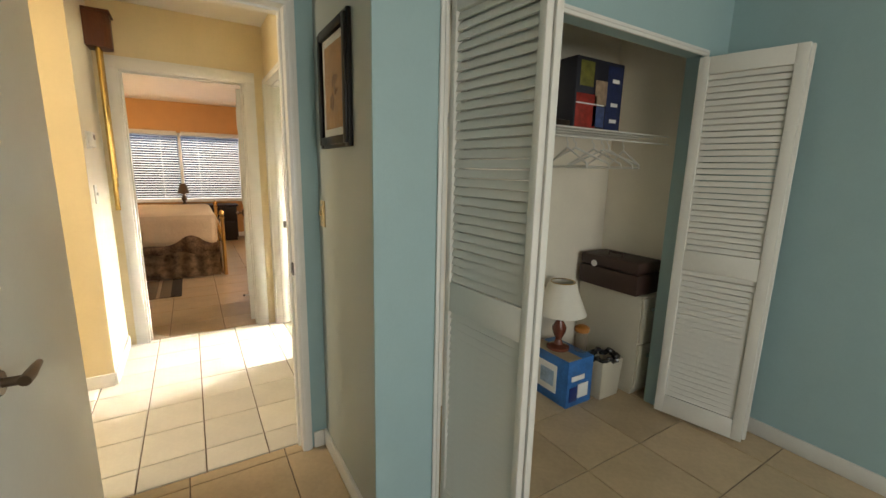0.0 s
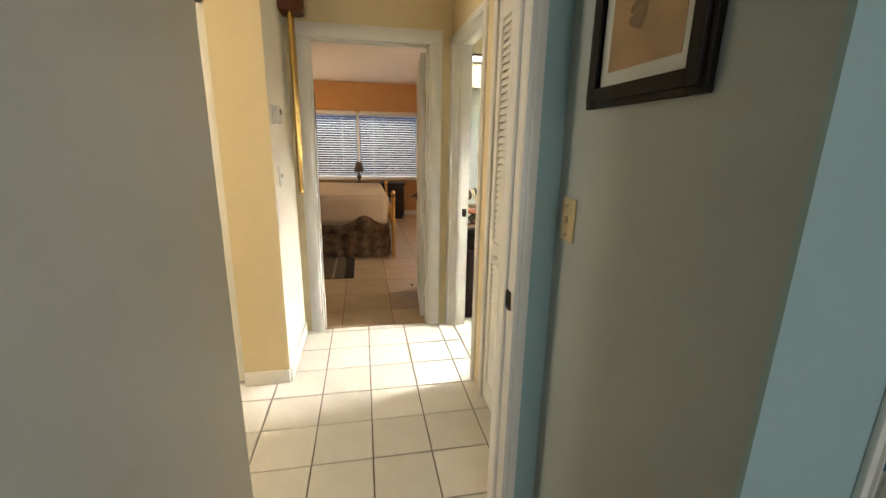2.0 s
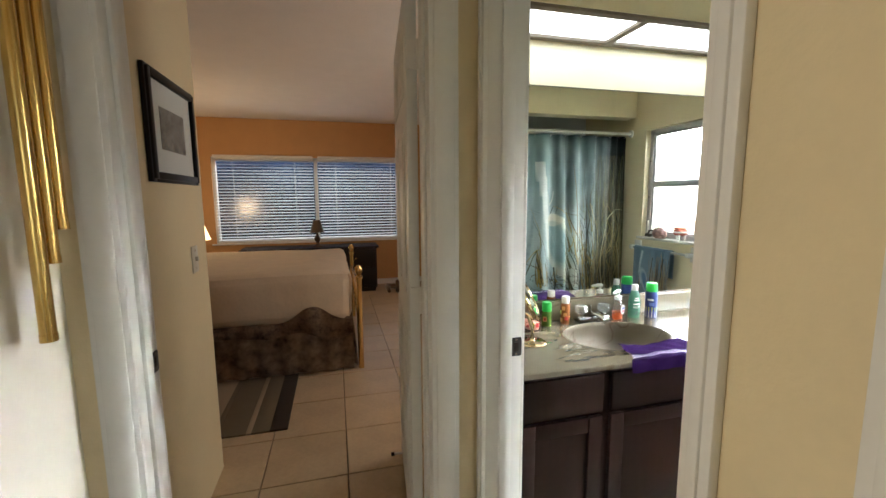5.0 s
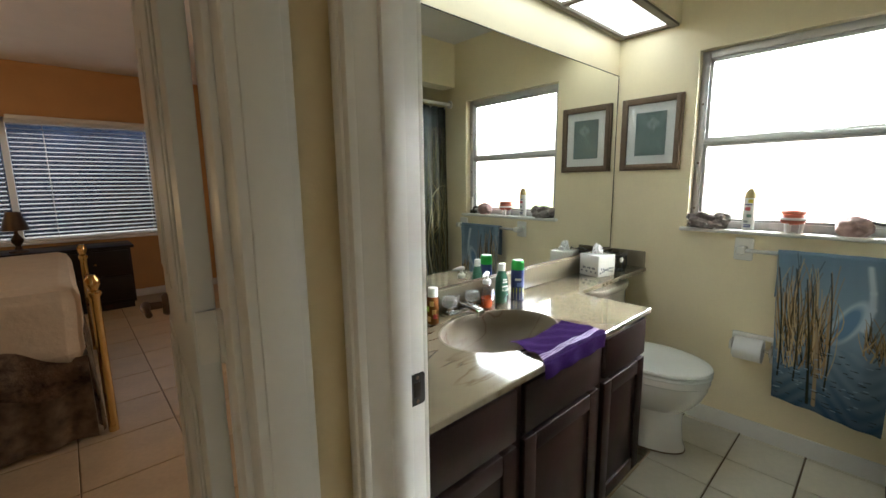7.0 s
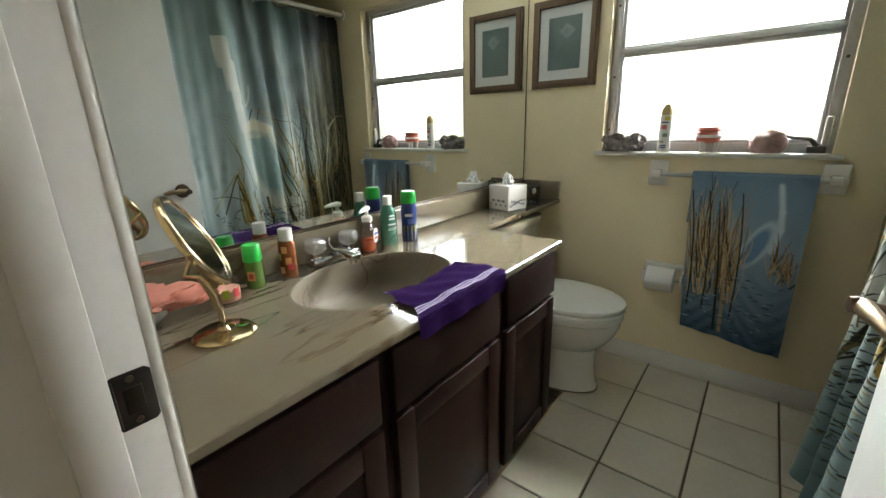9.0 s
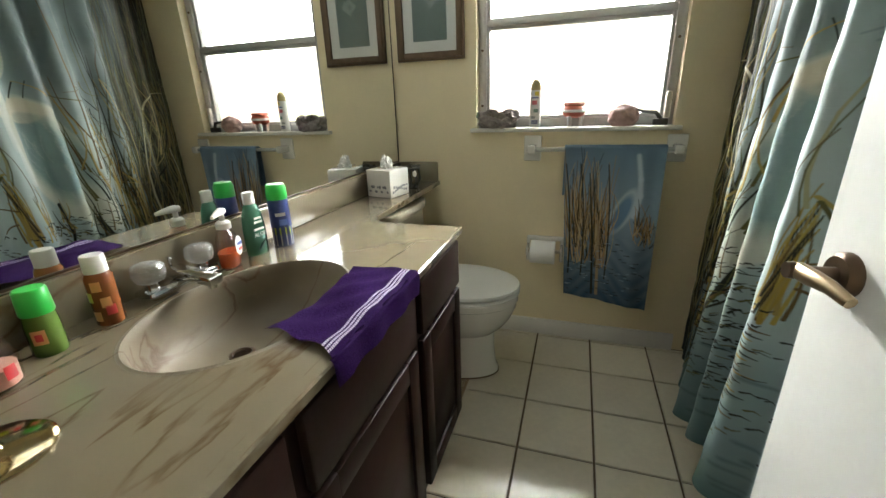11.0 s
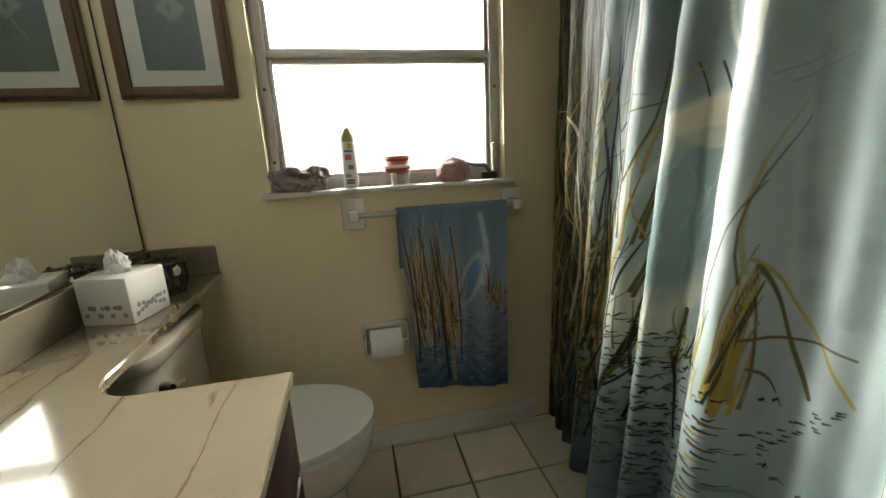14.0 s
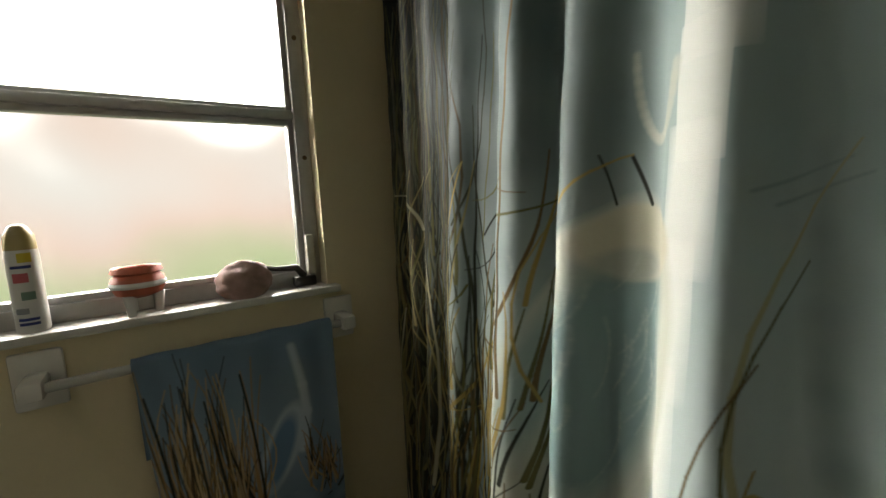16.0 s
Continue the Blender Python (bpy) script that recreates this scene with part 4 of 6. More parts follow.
def curtain_place(A, B):
    """Where the cloth hangs: rounded folds, deeper towards the hem, which swings out over the tub's rim."""
    hang = (CZ1 - B) / (CZ1 - CZ0)
    y = 2.862 + 0.075 * hang ** 1.2 * np.clip(0.25 + A / 0.6, 0, 1)
    x = 2.548 - A
    for at, deep, wide in FOLDS:
        s = (A - at - 0.02 * (hang - 0.5) * math.sin(at * 17)) / wide
        bump = np.exp(-np.abs(s) ** 2.2)
        y = y + deep * (0.75 + 0.7 * hang) * bump
        x = x + 0.30 * deep * bump * np.clip(-s, -1, 1)
    y = y + 0.004 * np.sin(2 * math.pi * A / 0.07 + 2.5 * B) + 0.0025 * np.sin(A * 40 + B * 23) * np.sin(B * 17)
    return np.minimum(x, 2.57), y, B


def curtain_paint(A, B):
    rnd = random.Random(7)
    # ground: dark at the hem, palest at mid-height, darker again at the top
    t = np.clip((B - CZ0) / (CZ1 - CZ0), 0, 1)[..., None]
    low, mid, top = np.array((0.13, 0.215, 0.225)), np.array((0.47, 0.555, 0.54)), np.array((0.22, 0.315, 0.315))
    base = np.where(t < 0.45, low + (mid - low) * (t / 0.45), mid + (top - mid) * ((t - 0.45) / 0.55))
    # darker towards the wall end
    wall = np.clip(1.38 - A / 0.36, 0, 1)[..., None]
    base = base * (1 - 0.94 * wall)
    # darker again high up on the wall side
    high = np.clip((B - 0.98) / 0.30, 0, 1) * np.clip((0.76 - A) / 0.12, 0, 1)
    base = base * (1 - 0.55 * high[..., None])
    cloud = 0.03 * np.sin(A * 9 + 3 * np.sin(B * 5)) * np.sin(B * 7 + A * 4) + 0.012 * np.sin(B * 31 + 4 * np.sin(A * 13))
    c = Canvas(A, B, base + cloud[..., None] * (1 - 0.7 * wall))
    # faint far reeds on the open water
    for k in range(14):
        a = rnd.uniform(0.9, 1.6)
        c.stroke(curve((a, rnd.uniform(0.8, 1.0)), (a + rnd.gauss(0, 0.04), rnd.uniform(1.2, 1.7)), rnd.gauss(0, 0.05)), 0.02, 0.006, (0.27, 0.34, 0.34), 0.02, 0.5)
    # pale plain shapes: an upright bent band, and a tilted oval with a darker middle
    # band is part pale print, part the fold's lit crest put into colour
    c.stroke([(0.765, 0.88), (0.775, 1.02), (0.785, 1.16), (0.797, 1.28), (0.80, 1.38), (0.815, 1.50), (0.84, 1.62)], 0.020, 0.036, (0.72, 0.74, 0.69), 0.022, 0.9)
    c.stroke([(0.735 + 0.040 * math.cos(q), 1.40 + 0.108 * math.sin(q)) for q in np.linspace(-0.3, -math.pi, 20)], 0.007, 0.004, (0.52, 0.55, 0.47), 0.006, 0.75)
    c.blob(0.635, 0.935, 0.128, 0.30, -0.3, (0.58, 0.60, 0.51), 0.07, 0.95)
    c.blob(0.56, 0.72, 0.070, 0.13, -0.45, (0.55, 0.57, 0.49), 0.35, 0.85)
    c.blob(0.672, 0.985, 0.072, 0.205, -0.2, (0.20, 0.30, 0.30), 0.40, 0.92)
    c.blob(0.545, 0.93, 0.035, 0.15, -0.25, (0.25, 0.34, 0.34), 0.7, 0.75)
    c.blob(0.705, 1.165, 0.070, 0.050, 0.1, (0.62, 0.59, 0.46), 0.16, 0.9)
    c.blob(0.695, 1.135, 0.050, 0.022, 0.1, (0.36, 0.40, 0.36), 0.5, 0.7)
    for k in range(60):
        a, z = rnd.uniform(0.52, 0.74), rnd.uniform(0.7, 1.15)
        c.stroke(curve((a, z), (a - 0.02 + rnd.gauss(0, 0.01), z - rnd.uniform(0.04, 0.12)), 0.1), 0.0025, 0.001, (0.50, 0.54, 0.49), 0.004, 0.22)
    # two pairs of thin dark stems at the oval's ends
    c.stroke([(0.56, 0.675), (0.535, 0.57), (0.50, 0.43), (0.485, 0.36)], 0.0065, 0.0055, INK["dark"], 0.002)
    c.stroke([(0.69, 0.765), (0.672, 0.62), (0.70, 0.45)], 0.0070, 0.0055, INK["dark"], 0.002)
    c.stroke([(0.695, 1.275), (0.722, 1.215)], 0.0024, 0.0030, INK["dark"], 0.002)
    c.stroke([(0.655, 1.28), (0.675, 1.215)], 0.0012, 0.0018, INK["dark"], 0.002)
    c.stroke(curve((0.62, 1.22), (0.695, 1.278), 0.15), 0.0018, 0.0012, INK["straw"], 0.002)
    # reeds: a dense dark stand by the wall, lighter in front, fewer towards the door
    MOSS, ASH = (0.035, 0.038, 0.020), (0.11, 0.115, 0.075)
    for k in range(620):
        a = abs(rnd.gauss(0, 0.17))
        z0 = rnd.uniform(0.1, 1.2)
        ln = rnd.uniform(0.25, 0.95) * (1.0 if a < 0.3 else 0.6)
        ink = rnd.choice((INK["dark"], INK["dark"], MOSS, MOSS, INK["olive"], ASH, (0.07, 0.05, 0.022)))
        c.stroke(curve((a, z0), (a + rnd.gauss(0, 0.035), min(1.70, z0 + ln)), rnd.gauss(0, 0.05)), rnd.uniform(0.0012, 0.0034), 0.0007, ink, 0.0018)
    # pale stems and long bent blades in front of the dark stand
    for k in range(85):
        a, z0 = abs(rnd.gauss(0.05, 0.15)), rnd.uniform(0.15, 1.05)
        ink = rnd.choice(((0.22, 0.19, 0.08), (0.28, 0.23, 0.10), (0.18, 0.14, 0.05), (0.15, 0.15, 0.09)))
        c.stroke(curve((a, z0), (a + rnd.gauss(0.0, 0.045), min(1.30, z0 + rnd.uniform(0.2, 0.55))), rnd.gauss(0, 0.07)), rnd.uniform(0.0014, 0.0034), 0.0008, ink, 0.0016)
    for a0, z0, a1, z1, bend, w, ink in ((0.12, 0.55, 0.16, 1.16, 0.05, 0.0042, "olive"), (0.16, 1.16, 0.03, 1.24, -0.22, 0.0040, "pale"), (0.19, 0.78, 0.10, 1.27, 0.16, 0.0040, "dark"), (0.385, 0.75, 0.40, 1.52, 0.02, 0.0032, "dark"), (0.51, 0.90, 0.53, 1.62, 0.02, 0.0036, "brown"), (0.34, 0.80, 0.48, 1.18, -0.06, 0.0034, "straw"), (0.41, 0.78, 0.45, 1.10, 0.05, 0.0044, "straw"), (0.45, 1.10, 0.49, 1.02, -0.30, 0.0036, "straw"), (0.30, 0.60, 0.36, 1.30, 0.04, 0.0036, "straw"), (0.54, 1.06, 0.62, 1.36, 0.04, 0.0028, "straw"), (0.50, 1.02, 0.56, 1.30, -0.05, 0.0030, "brown"), (0.47, 1.20, 0.62, 1.25, -0.08, 0.0026, "olive"), (0.40, 1.16, 0.50, 1.26, 0.05, 0.0022, "dark"), (0.25, 0.45, 0.33, 0.98, 0.03, 0.0040, "brown"), (0.06, 0.40, 0.07, 0.95, 0.03, 0.0048, "pale"), (0.22, 0.55, 0.20, 1.10, -0.04, 0.0036, "pale")):
        c.stroke(curve((a0, z0), (a1, z1), bend, 11), w, 0.0010, INK[ink], 0.0016)
    for q in (0.0, 0.014):
        c.stroke([(0.835 + q, 1.228 - q), (0.90 + q, 1.255 - q)], 0.0018, 0.0010, (0.26, 0.33, 0.33), 0.003)
    for k in range(70):
        a, z0 = rnd.uniform(0.30, 0.56), rnd.uniform(0.35, 0.95)
        ink = INK[rnd.choice(("straw", "brown", "olive", "olive", "dark", "dark"))]
        c.stroke(curve((a, z0), (a + rnd.gauss(0.015, 0.03), z0 + rnd.uniform(0.12, 0.34)), rnd.gauss(0, 0.06)), rnd.uniform(0.0016, 0.0042), 0.0008, ink, 0.0018)
    for k in range(11):
        a, z = rnd.uniform(0.04, 0.52), rnd.uniform(0.75, 1.32)
        w = rnd.choice((-1, 1)) * rnd.uniform(0.05, 0.10)
        c.stroke(curve((a, z), (a + w, z - rnd.uniform(0.0, 0.08)), rnd.uniform(0.15, 0.3) * (1 if w < 0 else -1)), 0.0019, 0.0008, INK[rnd.choice(("brown", "olive", "straw", "dark"))], 0.0018)
    # clumps with dry yellow blades, standing in the water
    for a0, z0, spread, n, hi in ((0.345, 0.55, 0.030, 46, 0.36), (0.68, 0.66, 0.024, 14, 0.10), (0.785, 0.66, 0.010, 14, 0.20), (1.22, 0.6, 0.05, 26, 0.3)):
        for k in range(n):
            a, z = a0 + rnd.gauss(0, spread), z0 + rnd.uniform(-0.05, 0.05)
            ink = ((0.40, 0.30, 0.07), INK["straw"], INK["brown"], INK["olive"], INK["straw"], INK["dark"])[k % 6]
            c.stroke(curve((a, z), (a + rnd.gauss(0.006, 0.010), z + hi * rnd.uniform(0.35, 1.0)), rnd.gauss(0, 0.05)), rnd.uniform(0.0014, 0.0034), 0.0008, ink, 0.0018)
        for k in range(n):
            a, z = a0 - 0.004 + rnd.gauss(0, spread * 0.9), z0 - 0.06 - rnd.uniform(0.0, 0.22) ** 1.0
            c.stroke([(a, z), (a + rnd.uniform(0.008, 0.024), z + rnd.uniform(-0.004, 0.006))], rnd.uniform(0.002, 0.004), 0.001, (INK["dark"], INK["brown"], INK["dark"], INK["olive"])[k % 4], 0.002)
    for k in range(30):
        a, z = 0.836 + rnd.gauss(0, 0.008), 0.64 + rnd.uniform(-0.03, 0.05)
        ink = ((0.42, 0.31, 0.07), INK["straw"], INK["brown"], (0.36, 0.25, 0.05), INK["straw"], INK["dark"])[k % 6]
        c.stroke(curve((a, z), (0.852 + rnd.gauss(0, 0.005), z + rnd.uniform(0.14, 0.28)), rnd.gauss(0, 0.015)), rnd.uniform(0.0012, 0.0030), 0.0009, ink, 0.0014)
    for k in range(22):
        z = 0.60 - 0.012 * k + rnd.gauss(0, 0.004)
        a = 0.815 + 0.012 * math.sin(k * 1.3) - 0.0006 * k
        c.stroke([(a, z), (a + rnd.uniform(0.018, 0.034), z + rnd.uniform(-0.004, 0.006))], rnd.uniform(0.0025, 0.0045), 0.0012, (INK["dark"], INK["brown"], INK["dark"], (0.34, 0.24, 0.06))[k % 4], 0.0018)
    c.stroke(curve((0.842, 0.90), (0.905, 1.27), 0.09), 0.0030, 0.0008, (0.40, 0.38, 0.22), 0.0018)
    c.stroke(curve((0.838, 0.88), (0.875, 1.16), 0.08), 0.0014, 0.0008, INK["olive"], 0.0018)
    c.stroke(curve((0.80, 0.80), (0.845, 1.06), 0.05), 0.0014, 0.0008, INK["brown"], 0.0018)
    c.stroke([(0.848, 0.925), (0.90, 0.865), (0.96, 0.79), (1.008, 0.725)], 0.0036, 0.0026, (0.42, 0.33, 0.10), 0.0018)
    c.stroke([(0.852, 0.915), (0.895, 0.82), (0.948, 0.705)], 0.0032, 0.0042, INK["olive"], 0.0018)
    c.stroke(curve((0.85, 0.775), (1.0, 0.80), 0.08), 0.0030, 0.0016, INK["brown"], 0.0018)
    c.stroke(curve((0.86, 0.72), (0.90, 0.69), 0.1), 0.0035, 0.0020, INK["brown"], 0.0018)
    for k in range(26):
        f, dz = rnd.random(), rnd.gauss(0, 0.012)
        c.stroke([(0.86 + 0.14 * f, 0.55 + 0.16 * f + dz), (0.869 + 0.14 * f, 0.553 + 0.16 * f + dz)], 0.0020, 0.0010, INK["dark"], 0.0018)
    # ripples, slanting and denser round the stems
    for k in range(520):
        a, z = 0.62 + rnd.gauss(0, 0.13), rnd.uniform(0.24, 0.70)
        w = rnd.uniform(0.006, 0.024)
        if a < 0.1 or a > 0.98:
            continue
        c.stroke([(a, z), (a + w * 0.5, z + rnd.uniform(0.0, 0.010)), (a + w, z + rnd.uniform(-0.004, 0.012))], rnd.uniform(0.0012, 0.0032), 0.0007, INK[rnd.choice(("dark", "dark", "dark", "olive"))], 0.0018)
    for k in range(110):
        a, z = rnd.uniform(0.2, 1.7), rnd.uniform(0.12, 0.5)
        c.stroke([(a, z), (a + rnd.uniform(0.02, 0.07), z + rnd.uniform(-0.005, 0.01))], 0.006, 0.002, (0.09, 0.15, 0.16), 0.008, 0.6)
    return np.clip(c.C, 0.008, 0.9)


def shower_curtain():
    s = thing("shower_curtain", "grey-teal fabric shower curtain printed with reeds, drawn closed", "curtain", pose(0, 0, 0))
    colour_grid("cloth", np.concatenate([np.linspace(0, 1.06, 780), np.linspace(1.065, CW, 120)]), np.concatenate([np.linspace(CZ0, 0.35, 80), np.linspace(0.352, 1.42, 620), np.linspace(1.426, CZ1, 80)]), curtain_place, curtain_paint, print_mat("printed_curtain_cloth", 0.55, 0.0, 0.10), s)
    for k in range(13):
        a = 0.03 + k * (CW - 0.06) / 12
        x = 2.545 - a
        ring = [(x, 2.88 + 0.021 * math.cos(q), 1.873 + 0.026 * math.sin(q)) for q in np.linspace(0, 2 * math.pi, 13)]
        part("ring", tube(ring, 0.0025, 6, ends=False), WHITE, s, "white curtain ring")
    return s


shower_curtain()
rod = thing("curtain_rod", "white shower curtain rod between the alcove walls", "curtain rod", pose(1.6, 2.88, 1.886))
part("rod", tube([(-0.948, 0, 0), (0.983, 0, 0)], 0.0125, 16), WHITE, rod)
for x, d in ((-0.948, 1), (0.983, -1)):
    part("flange", tube([(x, 0, 0), (x + d * 0.012, 0, 0)], 0.03, 20), WHITE, rod, "white end flange")

tub = thing("bathtub", "white enamelled bathtub behind the curtain", "bathtub", pose(1.6, 2.49, 0))
bm = box(-0.94, 0.97, 0.27, 0.315, 0, 0.4, 0.012)
box(-0.94, 0.97, -0.285, -0.23, 0, 0.4, 0.012, bm)
box(-0.94, -0.86, -0.23, 0.27, 0, 0.4, 0.012, bm)
box(0.89, 0.97, -0.23, 0.27, 0, 0.4, 0.012, bm)
box(-0.86, 0.89, -0.23, 0.27, 0, 0.08, 0.0, bm)
part("shell", bm, CERAMIC, tub)


# the hanging towel
def bath_towel():
    t = thing("bath_towel", "blue bath towel printed with brown reeds, hung over the bar", "towel", pose(2.519, 3.275, 0.945))

    def place(A, B):
        # a across the towel (0 at the window wall's curtain side), b along its drop; the last 12 cm go over the bar and down behind
        drop = np.minimum(B, 0.73)
        over = np.clip(B - 0.73, 0, 0.3)
        ang = np.clip(over / 0.045, 0, 1) * math.pi
        z = -0.690 + drop * 0.939 + 0.014 * np.sin(ang) - np.clip(over - 0.045, 0, 1)
        x = -0.017 * np.cos(ang) + 0.006 * np.sin(A * 28 + 1.5) * (1 - drop / 0.73) + 0.004 * np.sin(A * 60)
        sag = 0.03 * (A / 0.39) * (1 - drop / 0.73)
        y = -0.195 + A - 0.035 * (A / 0.39) * (1 - drop / 0.73)
        return x, y, z + 0.05 * (A / 0.39 - 0.5) * (1 - drop / 0.73) * 1.2 - sag * 0.2

    def paint(A, B):
        rnd = random.Random(3)
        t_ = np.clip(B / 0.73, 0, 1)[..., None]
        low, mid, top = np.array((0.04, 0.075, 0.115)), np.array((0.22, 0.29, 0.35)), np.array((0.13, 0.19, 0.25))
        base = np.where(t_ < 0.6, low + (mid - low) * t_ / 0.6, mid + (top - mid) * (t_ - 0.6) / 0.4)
        c = Canvas(A, B, base + 0.02 * np.sin(B * 90 + 6 * np.sin(A * 20))[..., None] * (t_ < 0.45))
        # plain pale shapes: a slanting band beside a tilted oval
        c.stroke([(0.100, 0.700), (0.084, 0.60), (0.080, 0.53), (0.098, 0.44)], 0.008, 0.012, (0.46, 0.53, 0.58), 0.010, 0.9)
        c.blob(0.142, 0.455, 0.040, 0.112, 0.42, (0.40, 0.47, 0.53), 0.25, 0.9)
        c.blob(0.148, 0.445, 0.027, 0.090, 0.38, (0.10, 0.19, 0.31), 0.40, 0.9)
        for k in range(190):
            a = rnd.uniform(0.19, 0.38) if k < 150 else rnd.uniform(0.01, 0.09)
            z0 = rnd.uniform(0.16, 0.4) if k < 150 else rnd.uniform(0.3, 0.38)
            ln = rnd.uniform(0.12, 0.38) if k < 150 else rnd.uniform(0.05, 0.14)
            c.stroke(curve((a, z0), (a + rnd.gauss(0, 0.02), z0 + ln), rnd.gauss(0, 0.06)), rnd.uniform(0.0012, 0.0032), 0.0009, [INK["brown"], (0.44, 0.32, 0.17), INK["dark"], (0.30, 0.19, 0.09)][k % 4])
        c.stroke([(0.232, 0.03), (0.236, 0.30), (0.245, 0.42)], 0.0075, 0.003, (0.30, 0.22, 0.13))
        c.stroke([(0.255, 0.03), (0.262, 0.30), (0.285, 0.62)], 0.0060, 0.002, INK["dark"])
        for a in (0.20, 0.31, 0.37):
            c.stroke(curve((a, 0.12), (a + 0.012, 0.66), 0.02), 0.0036, 0.0022, INK["dark"])
        for k in range(90):
            a, z = rnd.uniform(0.02, 0.38), rnd.uniform(0.03, 0.3)
            c.stroke([(a, z), (a + rnd.uniform(0.008, 0.025), z + rnd.uniform(-0.003, 0.003))], 0.002, 0.001, INK["dark"] if k % 3 else (0.25, 0.33, 0.40))
        return np.clip(c.C, 0.008, 0.9)

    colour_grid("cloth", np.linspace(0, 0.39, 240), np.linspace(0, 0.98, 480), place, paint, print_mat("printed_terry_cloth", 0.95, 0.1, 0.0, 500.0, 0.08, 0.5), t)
    return t


bath_towel()


def toilet():
    t = thing("toilet", "white ceramic toilet with closed lid", "toilet", pose(2.215, 3.86, 0))
    seg = 40

    def ring(bm, cx, cy, rx, ryf, ryb, z):
        vs = []
        for k in range(seg):
            a = 2 * math.pi * k / seg
            ry = ryf if math.sin(a) < 0 else ryb
            vs.append(bm.verts.new((cx + rx * math.cos(a), cy + ry * math.sin(a), z)))
        return vs

    def skin(rows, cap=True):
        bm = bmesh.new()
        rings = [ring(bm, *r) for r in rows]
        for a, b in zip(rings, rings[1:]):
            for k in range(seg):
                bm.faces.new((a[k], a[(k + 1) % seg], b[(k + 1) % seg], b[k]))
        if cap:
            bm.faces.new(rings[0][::-1])
            bm.faces.new(rings[-1])
        bmesh.ops.recalc_face_normals(bm, faces=bm.faces)
        return bm

    part("bowl", skin([(0, 0.06, 0.116, 0.232, 0.26, 0.0), (0, 0.06, 0.114, 0.230, 0.258, 0.022), (0, 0.06, 0.107, 0.220, 0.25, 0.04), (0, 0.06, 0.102, 0.212, 0.25, 0.12), (0, 0.058, 0.102, 0.210, 0.25, 0.195), (0, 0.052, 0.112, 0.216, 0.25, 0.207), (0, 0.035, 0.138, 0.228, 0.245, 0.235), (0, 0.015, 0.160, 0.236, 0.24, 0.275), (0, 0.0, 0.174, 0.242, 0.23, 0.325), (0, 0.0, 0.176, 0.244, 0.23, 0.352), (0, 0.0, 0.182, 0.250, 0.23, 0.357), (0, 0.0, 0.182, 0.250, 0.23, 0.378), (0, 0.0, 0.178, 0.246, 0.23, 0.385)]), CERAMIC, t)
    part("caulk_line", skin([(0, 0.06, 0.1185, 0.2345, 0.262, 0.0), (0, 0.06, 0.1175, 0.2335, 0.261, 0.006)]), GROUT, t, "dirty caulk line round the foot")
    part("seat", skin([(0, 0, 0.180, 0.250, 0.225, 0.386), (0, 0, 0.186, 0.256, 0.228, 0.391), (0, 0, 0.184, 0.254, 0.226, 0.401), (0, 0, 0.178, 0.248, 0.222, 0.405)]), SEATPLASTIC, t)
    part("lid", skin([(0, 0, 0.180, 0.250, 0.222, 0.407), (0, 0, 0.187, 0.257, 0.226, 0.413), (0, 0, 0.184, 0.254, 0.224, 0.423), (0, 0, 0.16, 0.225, 0.2, 0.429), (0, 0, 0.08, 0.11, 0.1, 0.431)]), SEATPLASTIC, t)

    def tank_outline(g):
        pts = []
        for k in range(13):
            a = math.pi + k * math.pi / 12
            pts.append(((0.20 + g) * math.copysign(abs(math.cos(a)) ** 0.45, math.cos(a)), 0.30 + (0.105 + g) * math.copysign(abs(math.sin(a)) ** 0.8, math.sin(a))))
        return pts + [(0.20 + g, 0.40), (-0.20 - g, 0.40)]

    part("tank", prism(tank_outline(0.0), 0.38, 0.70, 0.004), TANKWHITE, t)
    part("tank_lid", prism(tank_outline(0.012), 0.702, 0.738, 0.010), TANKWHITE, t)
    bm = tube([(-0.14, 0.20, 0.65), (-0.14, 0.178, 0.65)], [0.016, 0.014], 16)
    tube([(-0.14, 0.178, 0.65), (-0.10, 0.172, 0.645)], [0.008, 0.006], 10, bm)
    part("flush_handle", bm, CHROME, t, "chrome flush handle")
    for x in (-0.07, 0.07):
        part("hinge", box(x - 0.02, x + 0.02, 0.205, 0.235, 0.39, 0.425, 0.006), SEATPLASTIC, t)
    return t


toilet()


def paper_holder():
    p = thing("toilet_paper_holder", "white ceramic paper holder with chrome roller", "paper holder", pose(2.585, 3.535, 0.47))
    bm = box(-0.016, 0.0, -0.085, 0.085, 0.035, 0.058, 0.006)
    for y in (-0.085, 0.07):
        box(-0.016, 0.0, y, y + 0.015, -0.07, 0.058, 0.006, bm)
        box(-0.075, -0.012, y + 0.002, y + 0.013, -0.022, 0.022, 0.005, bm)
    part("bracket", bm, CERAMIC, p)
    part("roller", tube([(-0.06, -0.076, 0), (-0.06, 0.076, 0)], 0.009, 14), CHROME, p, "chrome spring roller")
    r = thing("toilet_paper_roll", "half-used white toilet paper roll", "toilet paper", pose(2.525, 3.54, 0.466))
    part("roll", tube([(-0.004, -0.055, 0), (-0.004, 0.055, 0)], 0.054, 32), PAPER, r)


paper_holder()

# ---- bedroom ----
QUILT = mat("cream_quilt", (0.62, 0.52, 0.38), 0.9, var=0.06, scale=9, bump=0.6, bscale=30)
SKIRT = mat("brown_floral_fabric", (0.40, 0.30, 0.20), 0.9, var=0.3, scale=9, fine=26, bump=0.3, tint=(0.10, 0.065, 0.042))
